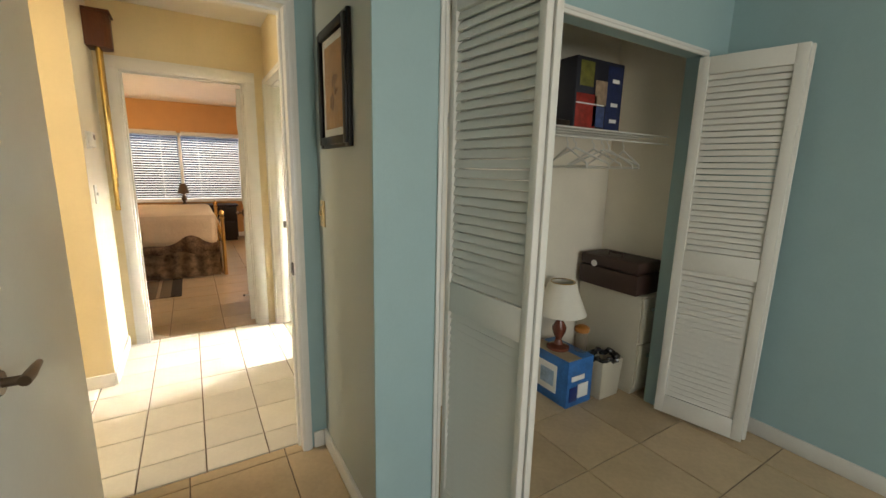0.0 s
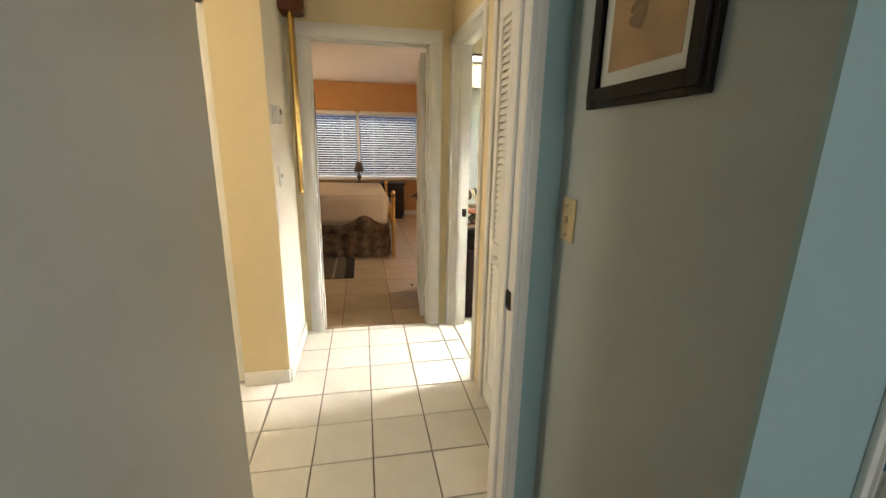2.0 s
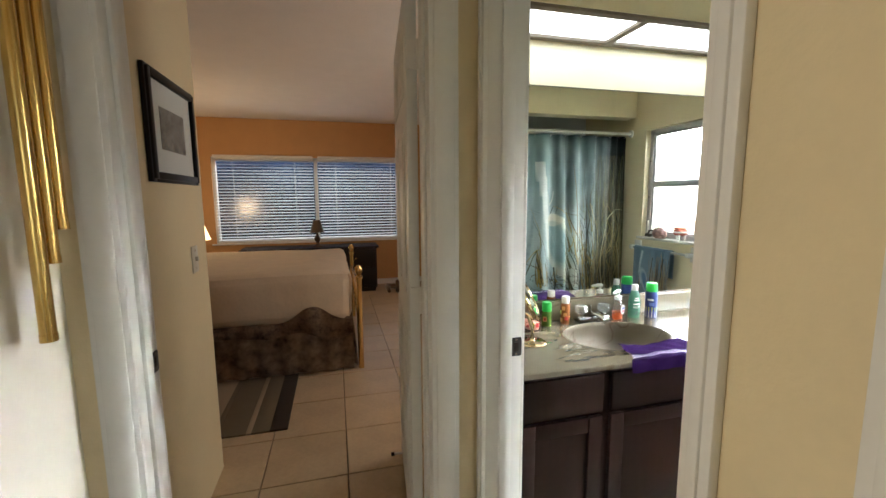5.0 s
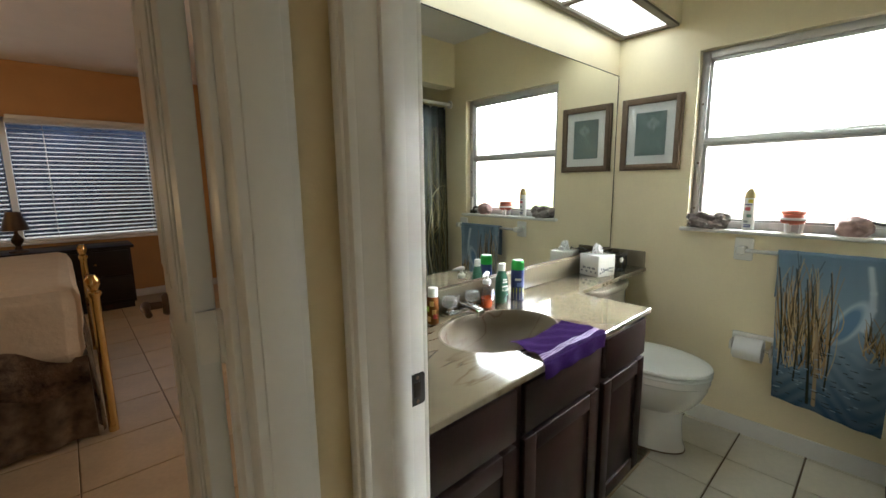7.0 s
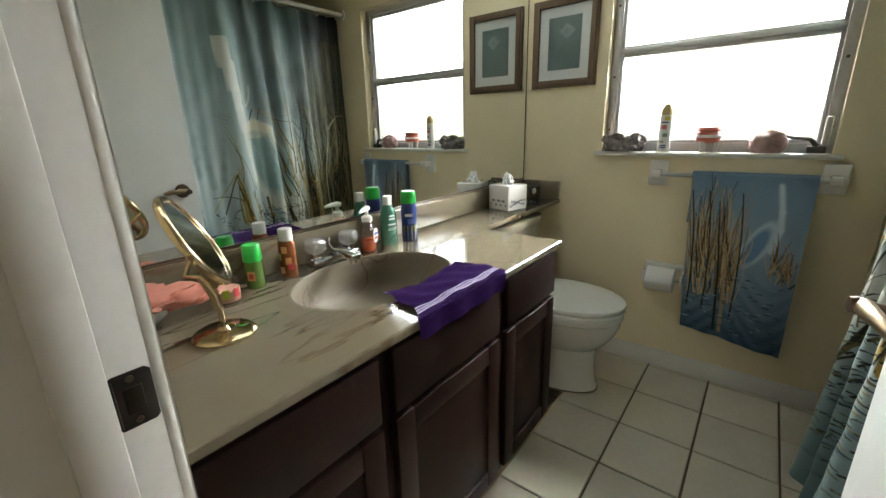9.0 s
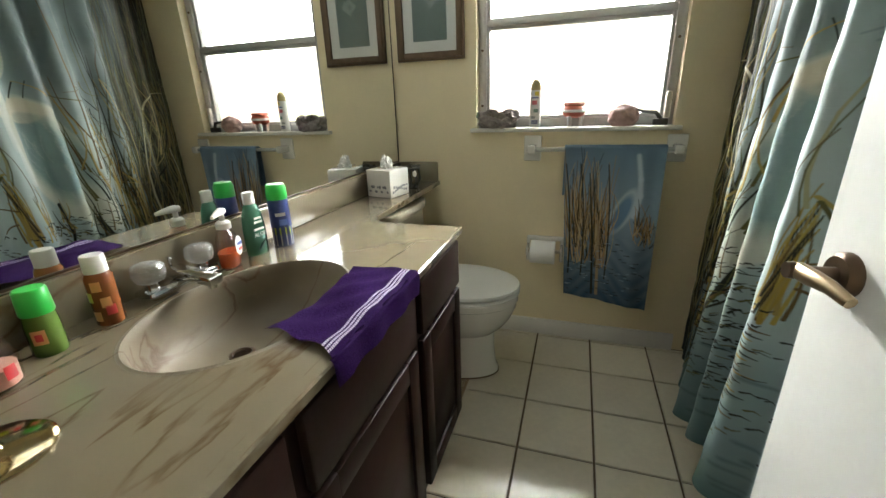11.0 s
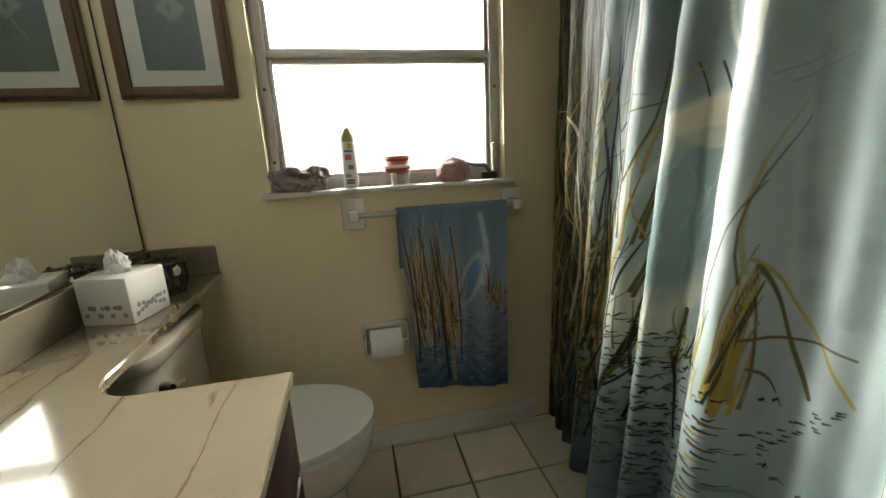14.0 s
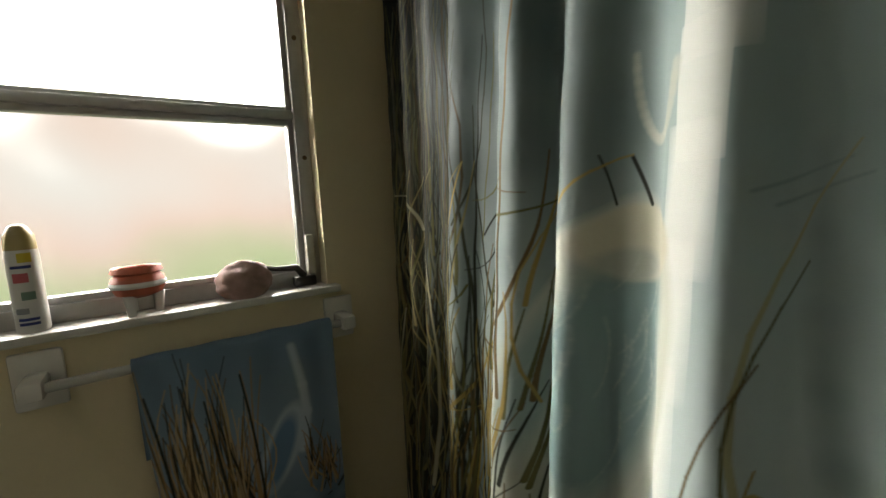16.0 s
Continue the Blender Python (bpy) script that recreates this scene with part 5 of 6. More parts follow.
THROW = mat("brown_floral_throw", (0.30, 0.21, 0.14), 0.95, var=0.3, scale=13, fine=50, bump=0.6, tint=(0.055, 0.035, 0.024))


def soft_box(x0, x1, y0, y1, z0, z1, r, rough=0.006):
    bm = box(x0, x1, y0, y1, z0, z1, r)
    bmesh.ops.subdivide_edges(bm, edges=bm.edges[:], cuts=5, use_grid_fill=True)
    for v in bm.verts:
        v.co += rough * noise.noise_vector(v.co * 4)
    return bm


def bed():
    b = thing("bed", "brass bed with cream quilt and brown floral skirt", "bed", pose(-0.8, 6.55, 0))
    part("mattress", soft_box(-1.0, 0.96, -0.72, 0.74, 0.40, 0.74, 0.05), PAPER, b, "pale mattress")
    n = 70
    for side, (p, q) in enumerate((((-1.0, -0.76), (1.0, -0.76)), ((1.0, -0.76), (1.0, 0.76)), ((1.0, 0.76), (-1.0, 0.76)))):
        p, q = Vector((*p, 0)), Vector((*q, 0))
        d = (q - p).normalized()
        out = Vector((d.y, -d.x, 0))
        rows, bm = [], bmesh.new()
        for z, k in ((0.02, 1.0), (0.22, 0.7), (0.44, 0.15)):
            rows.append([bm.verts.new(p + (q - p) * i / n + out * (0.016 * k * math.sin(i * 1.1) + 0.02 * k) + Vector((0, 0, z))) for i in range(n + 1)])
        for a, c in zip(rows, rows[1:]):
            for i in range(n):
                bm.faces.new((a[i], a[i + 1], c[i + 1], c[i]))
        bmesh.ops.solidify(bm, geom=bm.faces[:], thickness=0.006)
        part("bed_skirt", bm, SKIRT, b, "brown floral bed skirt")
    part("quilt", soft_box(-1.02, 1.0, -0.79, 0.79, 0.40, 0.80, 0.07, 0.016), QUILT, b, "cream quilted bedspread")
    cols, rows, bm = 110, 7, bmesh.new()
    grid = []
    for j in range(rows + 1):
        v = j / rows
        line = []
        for i in range(cols + 1):
            x = -1.0 + 2.0 * i / cols
            top = 0.415 + 0.02 * math.sin(7 * x) + 0.15 * math.exp(-((x - 0.70) / 0.16) ** 2) + 0.03 * math.exp(-((x + 0.3) / 0.2) ** 2)
            low = 0.335 + 0.014 * math.sin(11 * x + 1) - 0.05 * math.exp(-((x - 0.85) / 0.15) ** 2)
            y = -0.812 - 0.016 * math.sin(19 * x + 2.5 * v) * (1 - 0.5 * v) - 0.018 * math.sin(math.pi * v) + 0.006 * math.sin(43 * x)
            line.append(bm.verts.new((x, y, low + (top - low) * v)))
        grid.append(line)
    for p, q in zip(grid, grid[1:]):
        for i in range(cols):
            bm.faces.new((p[i], p[i + 1], q[i + 1], q[i]))
    bmesh.ops.solidify(bm, geom=bm.faces[:], thickness=0.012)
    part("bed_throw", bm, THROW, b, "brown floral throw hanging over the edge")
    for y in (-0.75, 0.75):
        bm = lathe([(0.022, 0), (0.022, 0.72), (0.03, 0.73), (0.03, 0.75), (0.018, 0.76), (0.03, 0.785), (0.03, 0.81), (0.016, 0.835), (0.0, 0.84)], 16, None, Matrix.Translation((1.06, y, 0)))
        part("bedpost", bm, BRASS, b, "turned brass bedpost")
    for z in (0.38, 0.60):
        part("foot_rail", tube([(1.06, -0.75, z), (1.06, 0.75, z)], 0.014, 12), BRASS, b, "brass foot rail")
    for k in range(5):
        part("spindle", tube([(1.06, -0.5 + k * 0.25, 0.38), (1.06, -0.5 + k * 0.25, 0.60)], 0.008, 8), BRASS, b)
    for x, y in ((-1.04, -0.72), (-1.04, 0.72)):
        part("leg", tube([(x, y, 0), (x, y, 0.36)], 0.02, 10), BRASS, b)
    return b


bed()


def dresser():
    d = thing("dresser", "long low near-black wooden dresser under the window", "dresser", pose(-0.24, 8.72, 0))
    part("body", box(-0.90, 0.90, -0.2, 0.24, 0.06, 0.64, 0.004), DARKWOOD, d)
    part("top", box(-0.93, 0.93, -0.23, 0.25, 0.64, 0.67, 0.006), DARKWOOD, d)
    part("plinth", box(-0.88, 0.88, -0.18, 0.23, 0.0, 0.06), DARKWOOD, d)
    for x in (-0.6, 0.0, 0.6):
        for z in (0.1, 0.37):
            w = part("drawer", box(x - 0.285, x + 0.285, -0.216, -0.2, z, z + 0.25, 0.005), DARKWOOD, d)
            part("drawer_knob", ball(0.014, 0.014, 0.014, Matrix.Translation((x, -0.226, z + 0.125)), sub=2), BRASS, w)


dresser()


def small_lamp(name, label, m, base_mat, shade_mat, h, r, lit=0):
    l = thing(name, label, "lamp", m)
    part("lamp_base", lathe([(0.07, 0), (0.07, 0.015), (0.03, 0.03), (0.018, 0.06), (0.04, h * 0.25), (0.045, h * 0.32), (0.016, h * 0.45), (0.01, h * 0.6), (0.01, h * 0.85)], 24), base_mat, l)
    bm = lathe([(r, h * 0.55), (r * 0.5, h), (r * 0.48, h), (r * 0.97, h * 0.55)], 32)
    part("shade", bm, shade_mat, l)
    if lit:
        d = bpy.data.lights.new("bedside_bulb", "POINT")
        d.energy, d.color, d.shadow_soft_size = lit, (1.0, 0.66, 0.32), 0.05
        o = new("bedside_bulb", d)
        o.location = m.translation + Vector((0, 0, h * 1.08))
    return l


small_lamp("table_lamp", "small dark table lamp on the dresser", pose(-0.16, 8.66, 0.67), BRONZE, BRONZE, 0.38, 0.10)
ns = thing("nightstand", "dark wooden nightstand beside the bed head", "nightstand", pose(-1.50, 7.66, 0))
part("body", box(-0.24, 0.24, -0.2, 0.2, 0.08, 0.58, 0.006), DARKWOOD, ns)
part("top", box(-0.26, 0.26, -0.22, 0.22, 0.58, 0.61, 0.006), DARKWOOD, ns)
part("drawer", box(-0.21, 0.21, -0.215, -0.2, 0.36, 0.55, 0.004), DARKWOOD, ns)
for x in (-0.2, 0.2):
    for y in (-0.16, 0.16):
        part("leg", box(x - 0.02, x + 0.02, y - 0.02, y + 0.02, 0, 0.08), DARKWOOD, ns)
small_lamp("table_lamp", "lit bedside lamp with a warm cream shade", pose(-1.42, 7.60, 0.61), BRASS, glow_mat("lit_cream_shade", (1.0, 0.66, 0.30), 2.4), 0.55, 0.17, 15)

RUGCOL = [mat("rug_beige", (0.30, 0.225, 0.145), 0.95, bump=0.5, bscale=300), mat("rug_dark_brown", (0.028, 0.018, 0.011), 0.95, bump=0.5, bscale=300), mat("rug_olive", (0.13, 0.098, 0.06), 0.95, bump=0.5, bscale=300)]
rug = thing("striped_rug", "brown and beige striped rug beside the bed", "rug", pose(-1.05, 5.42, 0.0))
x = -0.80
for w, k in ((0.30, 0), (0.14, 1), (0.06, 0), (0.2, 2), (0.05, 0), (0.16, 1), (0.06, 2), (0.24, 0), (0.03, 2), (0.16, 2), (0.03, 0), (0.10, 2), (0.10, 1)):
    part("stripe", box(x, x + w, -0.42, 0.37, 0.0, 0.011, 0.002), RUGCOL[k], rug)
    x += w

# ---- small things: bathroom counter ----
def label_patch(parent, r, z0, z1, a0, a1, material, name="label_patch", label=""):
    """A printed patch that follows a round body of radius r."""
    bm = bmesh.new()
    n = 12
    rows = [[bm.verts.new((r * math.cos(a0 + (a1 - a0) * k / n), r * math.sin(a0 + (a1 - a0) * k / n), z)) for k in range(n + 1)] for z in (z0, z1)]
    for k in range(n):
        bm.faces.new((rows[0][k], rows[0][k + 1], rows[1][k + 1], rows[1][k]))
    return part(name, bm, material, parent, label)


def plastic(name, colour, rough=0.3, trans=0.0):
    return mat(name, colour, rough, var=0.03, bump=0.0, trans=trans)


GREENCAP = plastic("bright_green_plastic", (0.03, 0.42, 0.05))
WHITECAP = plastic("white_plastic", (0.72, 0.71, 0.66))
NAVY = plastic("navy_can_paint", (0.02, 0.035, 0.16))
YELLOWGREEN = plastic("yellow_green_print", (0.45, 0.48, 0.05))
SILVER = mat("silver_can", (0.55, 0.55, 0.58), 0.3, 0.8, var=0.1, bump=0.0)
TEAL = plastic("green_gel", (0.07, 0.22, 0.14), 0.2, 0.35)
ORANGELIQ = plastic("orange_soap", (0.75, 0.14, 0.03), 0.1, 0.4)
CLEARPL = clear_mat("clear_plastic", (0.92, 0.87, 0.83), 0.12)
REDPRINT = plastic("red_print", (0.50, 0.04, 0.04))
BLUEPRINT = plastic("blue_print", (0.10, 0.16, 0.45))
AMBER = plastic("amber_bottle", (0.28, 0.10, 0.03), 0.15, 0.3)
PEACH = plastic("peach_print", (0.68, 0.34, 0.12))
OLIVEPL = plastic("olive_green_bottle", (0.16, 0.26, 0.05), 0.2, 0.3)
DARKGREEN = plastic("dark_green_print", (0.02, 0.07, 0.05))
FRONT = -2.4  # the way that labels face, towards the room

c = thing("aerosol_can", "dark blue air freshener can with green cap", "spray can", pose(1.557, 4.175, CT))
part("can", lathe([(0.024, 0), (0.0265, 0.003), (0.0265, 0.128), (0.022, 0.138), (0.0, 0.139)], 32), NAVY, c)
part("cap", lathe([(0.0265, 0.128), (0.0272, 0.131), (0.0262, 0.158), (0.022, 0.168), (0.0, 0.170)], 32), GREENCAP, c, "bright green cap")
label_patch(c, 0.0268, 0.004, 0.034, 0, 2 * math.pi, SILVER, "silver_band")
label_patch(c, 0.0269, 0.034, 0.054, 0, 2 * math.pi, YELLOWGREEN, "yellow_band")
label_patch(c, 0.0270, 0.085, 0.094, FRONT - 0.5, FRONT + 0.5, WHITECAP, "print_bar")
label_patch(c, 0.0270, 0.060, 0.076, FRONT - 0.2, FRONT + 0.6, BLUEPRINT, "print_bar")

b = thing("lotion_bottle", "flat green bottle with white cap and pale print", "bottle", pose(1.478, 4.195, CT, 0, 0, -8))
part("bottle", lathe([(0.028, 0), (0.031, 0.004), (0.031, 0.07), (0.027, 0.105), (0.019, 0.128), (0.013, 0.135), (0.0, 0.136)], 32, sy=0.62), TEAL, b)
part("cap", lathe([(0.0155, 0.132), (0.0155, 0.158), (0.014, 0.161), (0.0, 0.161)], 24, sy=0.8), WHITECAP, b, "white screw cap")
for z0, w in ((0.094, 0.020), (0.084, 0.024), (0.066, 0.030)):
    part("print_bar", box(-w / 2, w / 2, -0.0203, -0.0188, z0, z0 + 0.005), WHITECAP, b)
word = bpy.data.curves.new("label_word", "FONT")
word.body, word.size, word.extrude, word.align_x = "ALOE", 0.014, 0.0002, "CENTER"
word.materials.append(WHITECAP)
o = new("label_word", word)
o.parent, o.matrix_local = b, pose(0, -0.0204, 0.050, 90, 0, 0)
part("leaf_print", tube([(-0.012, -0.0200, 0.012), (0.0, -0.0203, 0.026), (0.014, -0.0200, 0.038)], [0.0005, 0.004, 0.0005], 8), DARKGREEN, b)

s = thing("soap_pump", "clear hand soap pump with orange liquid soap", "soap dispenser", pose(1.384, 4.192, CT, 0, 0, 20))
part("bottle", lathe([(0.026, 0), (0.031, 0.006), (0.033, 0.04), (0.029, 0.075), (0.017, 0.092), (0.014, 0.096), (0.0, 0.0965)], 32, sy=0.72), CLEARPL, s)
part("soap_fill", lathe([(0.025, 0.002), (0.0302, 0.007), (0.0318, 0.04), (0.0, 0.0405)], 32, sy=0.70), ORANGELIQ, s, "orange liquid soap")
part("collar", lathe([(0.0165, 0.095), (0.0165, 0.108), (0.012, 0.113), (0.006, 0.114), (0.006, 0.132), (0.0, 0.132)], 24), WHITECAP, s, "white pump collar")
part("pump_head", tube([(0.012, 0, 0.134), (0.0, 0, 0.135), (-0.02, 0, 0.134), (-0.042, 0, 0.130)], [0.007, 0.0095, 0.007, 0.004], 12), WHITECAP, s, "white pump spout")
part("label_patch", ball(0.017, 0.002, 0.024, Matrix.Translation((0.006, -0.0232, 0.05)), sub=2), WHITECAP, s, "white oval label")
part("print_bar", box(-0.004, 0.016, -0.0266, -0.025, 0.053, 0.060), BLUEPRINT, s)
part("print_bar", box(-0.002, 0.014, -0.0262, -0.025, 0.040, 0.046), REDPRINT, s)

b = thing("body_mist_bottle", "amber bottle with white cap and fruit print", "bottle", pose(1.108, 4.198, CT))
part("bottle", lathe([(0.019, 0), (0.0215, 0.003), (0.0215, 0.09), (0.017, 0.098), (0.0, 0.099)], 28), AMBER, b)
part("cap", lathe([(0.0175, 0.097), (0.0175, 0.126), (0.016, 0.128), (0.0, 0.128)], 28), WHITECAP, b, "white cap")
for k, (z, a, m_) in enumerate(((0.02, -0.6, PEACH), (0.045, 0.3, PEACH), (0.055, -0.9, YELLOWGREEN), (0.075, -0.1, PEACH), (0.03, 0.5, REDPRINT))):
    label_patch(b, 0.0218, z - 0.009, z + 0.009, FRONT + a - 0.35, FRONT + a + 0.35, m_, "fruit_print")

b = thing("lotion_tube", "olive green bottle with bright green cap", "bottle", pose(1.012, 4.195, CT))
part("bottle", lathe([(0.021, 0), (0.023, 0.003), (0.022, 0.05), (0.0205, 0.068), (0.0, 0.069)], 28), OLIVEPL, b)
part("cap", lathe([(0.0212, 0.068), (0.022, 0.07), (0.0205, 0.106), (0.018, 0.109), (0.0, 0.109)], 28), GREENCAP, b, "bright green flip cap")
label_patch(b, 0.0233, 0.022, 0.046, FRONT - 0.4, FRONT + 0.4, PEACH, "fruit_print")
label_patch(b, 0.0236, 0.028, 0.040, FRONT - 0.2, FRONT + 0.2, REDPRINT, "fruit_print")

b = thing("candle_jar", "small glass jar with pink flower print", "jar", pose(0.925, 4.165, CT))
part("jar", lathe([(0.028, 0), (0.033, 0.004), (0.034, 0.045), (0.027, 0.062), (0.027, 0.07), (0.0, 0.07)], 28), CLEARPL, b)
part("wax", lathe([(0.030, 0.004), (0.031, 0.03), (0.0, 0.03)], 24), plastic("pink_wax", (0.65, 0.36, 0.28)), b)
for k in range(4):
    label_patch(b, 0.0345, 0.016, 0.036, FRONT - 1.2 + 0.7 * k, FRONT - 0.75 + 0.7 * k, REDPRINT if k % 2 else YELLOWGREEN, "flower_print")

# washcloth on a white dish by the wall
d = thing("soap_dish", "white oval ceramic dish on the counter", "dish", pose(0.735, 4.16, CT))
part("dish", lathe([(0.04, 0), (0.05, 0.006), (0.075, 0.03), (0.08, 0.05), (0.074, 0.05), (0.066, 0.032), (0.0, 0.016)], 36, sy=0.75), CERAMIC, d)
PINK = mat("salmon_terry_cloth", (0.46, 0.17, 0.12), 0.95, var=0.12, scale=40, bump=0.6, bscale=500)
w = thing("washcloth", "crumpled salmon pink washcloth in a dish", "washcloth", pose(0.75, 4.15, CT + 0.055))
bm = ball(0.10, 0.06, 0.026, Matrix.Translation((0.0, 0, 0)), rough=0.5, seed=4, sub=4)
ball(0.05, 0.035, 0.014, Matrix.Translation((0.095, -0.03, -0.002)), bm, 0.5, 9, 3)
part("cloth", bm, PINK, w)

# round vanity mirror on a brass stand
m_ = thing("vanity_mirror", "round magnifying mirror on a polished brass stand", "mirror", pose(0.845, 4.005, CT))
PALEBRASS = mat("pale_polished_brass", (0.56, 0.45, 0.27), 0.14, 1.0, var=0.08, bump=0.0)
part("base", lathe([(0.055, 0), (0.056, 0.004), (0.05, 0.009), (0.012, 0.012), (0.008, 0.018), (0.0, 0.018)], 40), PALEBRASS, m_)
part("stem", tube([(0, 0, 0.015), (0, 0, 0.05), (-0.006, 0.004, 0.085), (-0.02, 0.006, 0.12)], [0.006, 0.006, 0.009, 0.007], 14), PALEBRASS, m_)
tilt = pose(-0.015, 0.01, 0.185, 0, 0, -28) @ pose(0, 0, 0, 0, 62, 0)
ringp = [(0.086 * math.cos(q), 0.086 * math.sin(q), 0) for q in np.linspace(0, 2 * math.pi, 49)]
own = tube(ringp, 0.0075, 10, None, False)
part("ring", merge(None, own, tilt), PALEBRASS, m_, "brass mirror ring")
silver = mat("round_mirror_silver", (0.86, 0.88, 0.86), 0.03, 1.0, var=0.0, bump=0.0)
part("mirror_glass", lathe([(0.083, -0.003), (0.083, 0.003), (0.0, 0.003)], 40, None, tilt), silver, m_, "round mirror glass")
part("yoke", tube([tuple(tilt @ Vector((0.0, 0.094, 0))), (-0.03, 0.05, 0.115), (-0.02, 0.006, 0.12), (-0.02, -0.05, 0.115), tuple(tilt @ Vector((0.0, -0.094, 0)))], 0.0045, 10), PALEBRASS, m_)

# faucet
f = thing("faucet", "chrome two-handle faucet with clear acrylic knobs", "faucet", pose(1.262, 4.212, CT))
part("base_plate", box(-0.085, 0.085, -0.026, 0.026, 0, 0.022, 0.009), CHROME, f)
bm = box(-0.017, 0.017, -0.105, 0.012, -0.008, 0.012, 0.005)
bmesh.ops.transform(bm, matrix=pose(0, 0, 0.034, 7, 0, 0), verts=bm.verts)
tube([(0, -0.088, 0.024), (0, -0.088, 0.006)], [0.010, 0.009], 14, bm)
part("spout", bm, CHROME, f)
part("lift_rod", tube([(0, 0.016, 0.02), (0, 0.016, 0.058), (0, 0.016, 0.066)], [0.003, 0.003, 0.006], 10), CHROME, f)
ACRYL = plastic("clear_acrylic", (0.86, 0.87, 0.86), 0.16, 0.75)
for x in (-0.060, 0.060):
    k_ = part("knob_stem", tube([(x, 0, 0.02), (x, 0, 0.036)], 0.013, 16), CHROME, f)
    bm = lathe([(0.016, 0.034), (0.026, 0.040), (0.030, 0.050), (0.030, 0.066), (0.025, 0.073), (0.014, 0.075), (0.0, 0.072)], 12, None, Matrix.Translation((x, 0, 0)))
    part("knob", bm, ACRYL, f, "clear faceted acrylic knob", smooth=False)

# tissue box and a dark basket on the shelf over the cistern
t = thing("tissue_box_cover", "white tissue box cover with grey flower sprigs", "tissue box", pose(2.225, 4.165, CT, 0, 0, -14))
part("box", box(-0.062, 0.062, -0.062, 0.062, 0, 0.112, 0.005), CERAMIC, t)
GREYINK = plastic("grey_flower_ink", (0.20, 0.20, 0.21), 0.5)
rnd = random.Random(11)
for k in range(15):
    x, z = -0.045 + 0.0065 * k, 0.022 + 0.02 * abs(math.sin(k * 1.7))
    part("flower_print", ball(0.0065, 0.0008, 0.006, Matrix.Translation((x, -0.0622, z)), sub=1, rough=0.6, seed=k), GREYINK, t)
for k in range(10):
    y, z = -0.045 + 0.010 * k, 0.024 + 0.022 * abs(math.sin(k * 2.1))
    part("flower_print", ball(0.0008, 0.0065, 0.006, Matrix.Translation((-0.0622, y, z)), sub=1, rough=0.6, seed=k), GREYINK, t)
    part("flower_print", ball(0.0008, 0.0065, 0.006, Matrix.Translation((0.0622, y, z)), sub=1, rough=0.6, seed=k), GREYINK, t)
bm = bmesh.new()
for k in range(5):
    ball(0.024 - 0.002 * k, 0.017, 0.03, Matrix.Translation((0.008 * math.cos(k * 2.2), 0.006 * math.sin(k * 2.2), 0.115 + 0.004 * k)) @ Matrix.Rotation(0.5 * k, 4, "Z"), bm, 0.7, k + 3, 3)
part("tissue", bm, PAPER, t, "white tissue pulled up")
k_ = thing("wire_basket", "small dark basket with leaves and a pale flower", "basket", pose(2.40, 4.15, CT))
DARKMET = mat("dark_basket_metal", (0.035, 0.035, 0.033), 0.5, 0.6, var=0.3, bump=0.2)
part("base", lathe([(0.045, 0), (0.048, 0.004), (0.0, 0.005)], 28), DARKMET, k_)
for q in range(12):
    a = q * math.pi / 6
    part("rib", tube([(0.046 * math.cos(a), 0.046 * math.sin(a), 0.002), (0.060 * math.cos(a + 0.2), 0.060 * math.sin(a + 0.2), 0.04), (0.055 * math.cos(a), 0.055 * math.sin(a), 0.085)], 0.003, 6), DARKMET, k_)
part("rim", tube([(0.056 * math.cos(q), 0.056 * math.sin(q), 0.087) for q in np.linspace(0, 2 * math.pi, 33)], 0.004, 8, ends=False), DARKMET, k_)
bm = bmesh.new()
for q in range(26):
    a = q * 2.4
    ball(0.017, 0.008, 0.004, Matrix.Translation((0.05 * math.cos(a), 0.05 * math.sin(a), 0.088 + 0.006 * math.sin(q * 3.1))) @ Matrix.Rotation(a + 0.8, 4, "Z") @ Matrix.Rotation(0.5 * math.sin(q), 4, "Y"), bm, 0.2, q, 1)
part("leaf_garland", bm, mat("dark_dry_leaf", (0.05, 0.045, 0.03), 0.7, var=0.4), k_)
part("flower", ball(0.014, 0.008, 0.014, Matrix.Translation((-0.035, -0.05, 0.068)), rough=0.4, sub=2), PAPER, k_, "pale flower")

# purple hand towel over the basin's edge
PW, PB = 0.325, 0.215


def purple_place(A, B):
    # b runs from the basin, over the front edge of the counter, and down
    y = 3.895 - B
    over = np.clip(B - 0.166, 0, 1)
    bend = np.clip(over / 0.016, 0, 1)
    yy = np.where(B < 0.166, y, 3.739 - 0.010 * np.sin(bend * math.pi / 2))
    sag = 0.018 * np.clip((0.055 - B) / 0.055, 0, 1) * np.sin(np.clip(A / PW, 0, 1) * math.pi) ** 0.6
    z = CT + 0.008 - sag - np.where(over > 0, 0.010 * (1 - np.cos(bend * math.pi / 2)) + np.clip(over - 0.012, 0, 1), 0)
    z = z + (0.0025 * np.sin(A * 31 + B * 26) + 0.0016 * np.sin(A * 74 - B * 41 + 2 * np.sin(B * 30))) * (B < 0.16)
    x0 = 1.145 - 0.048 * np.clip(B / 0.166, 0, 1)
    x = x0 + A * (1.431 - x0) / PW + 0.012 * np.sin(B * 18) + 0.006 * np.sin(B * 63) * (1 - A / PW) + 0.04 * (0.2 - B) * (A / PW)
    return x, yy - 0.003 * np.sin(A * 60) * (over > 0), z


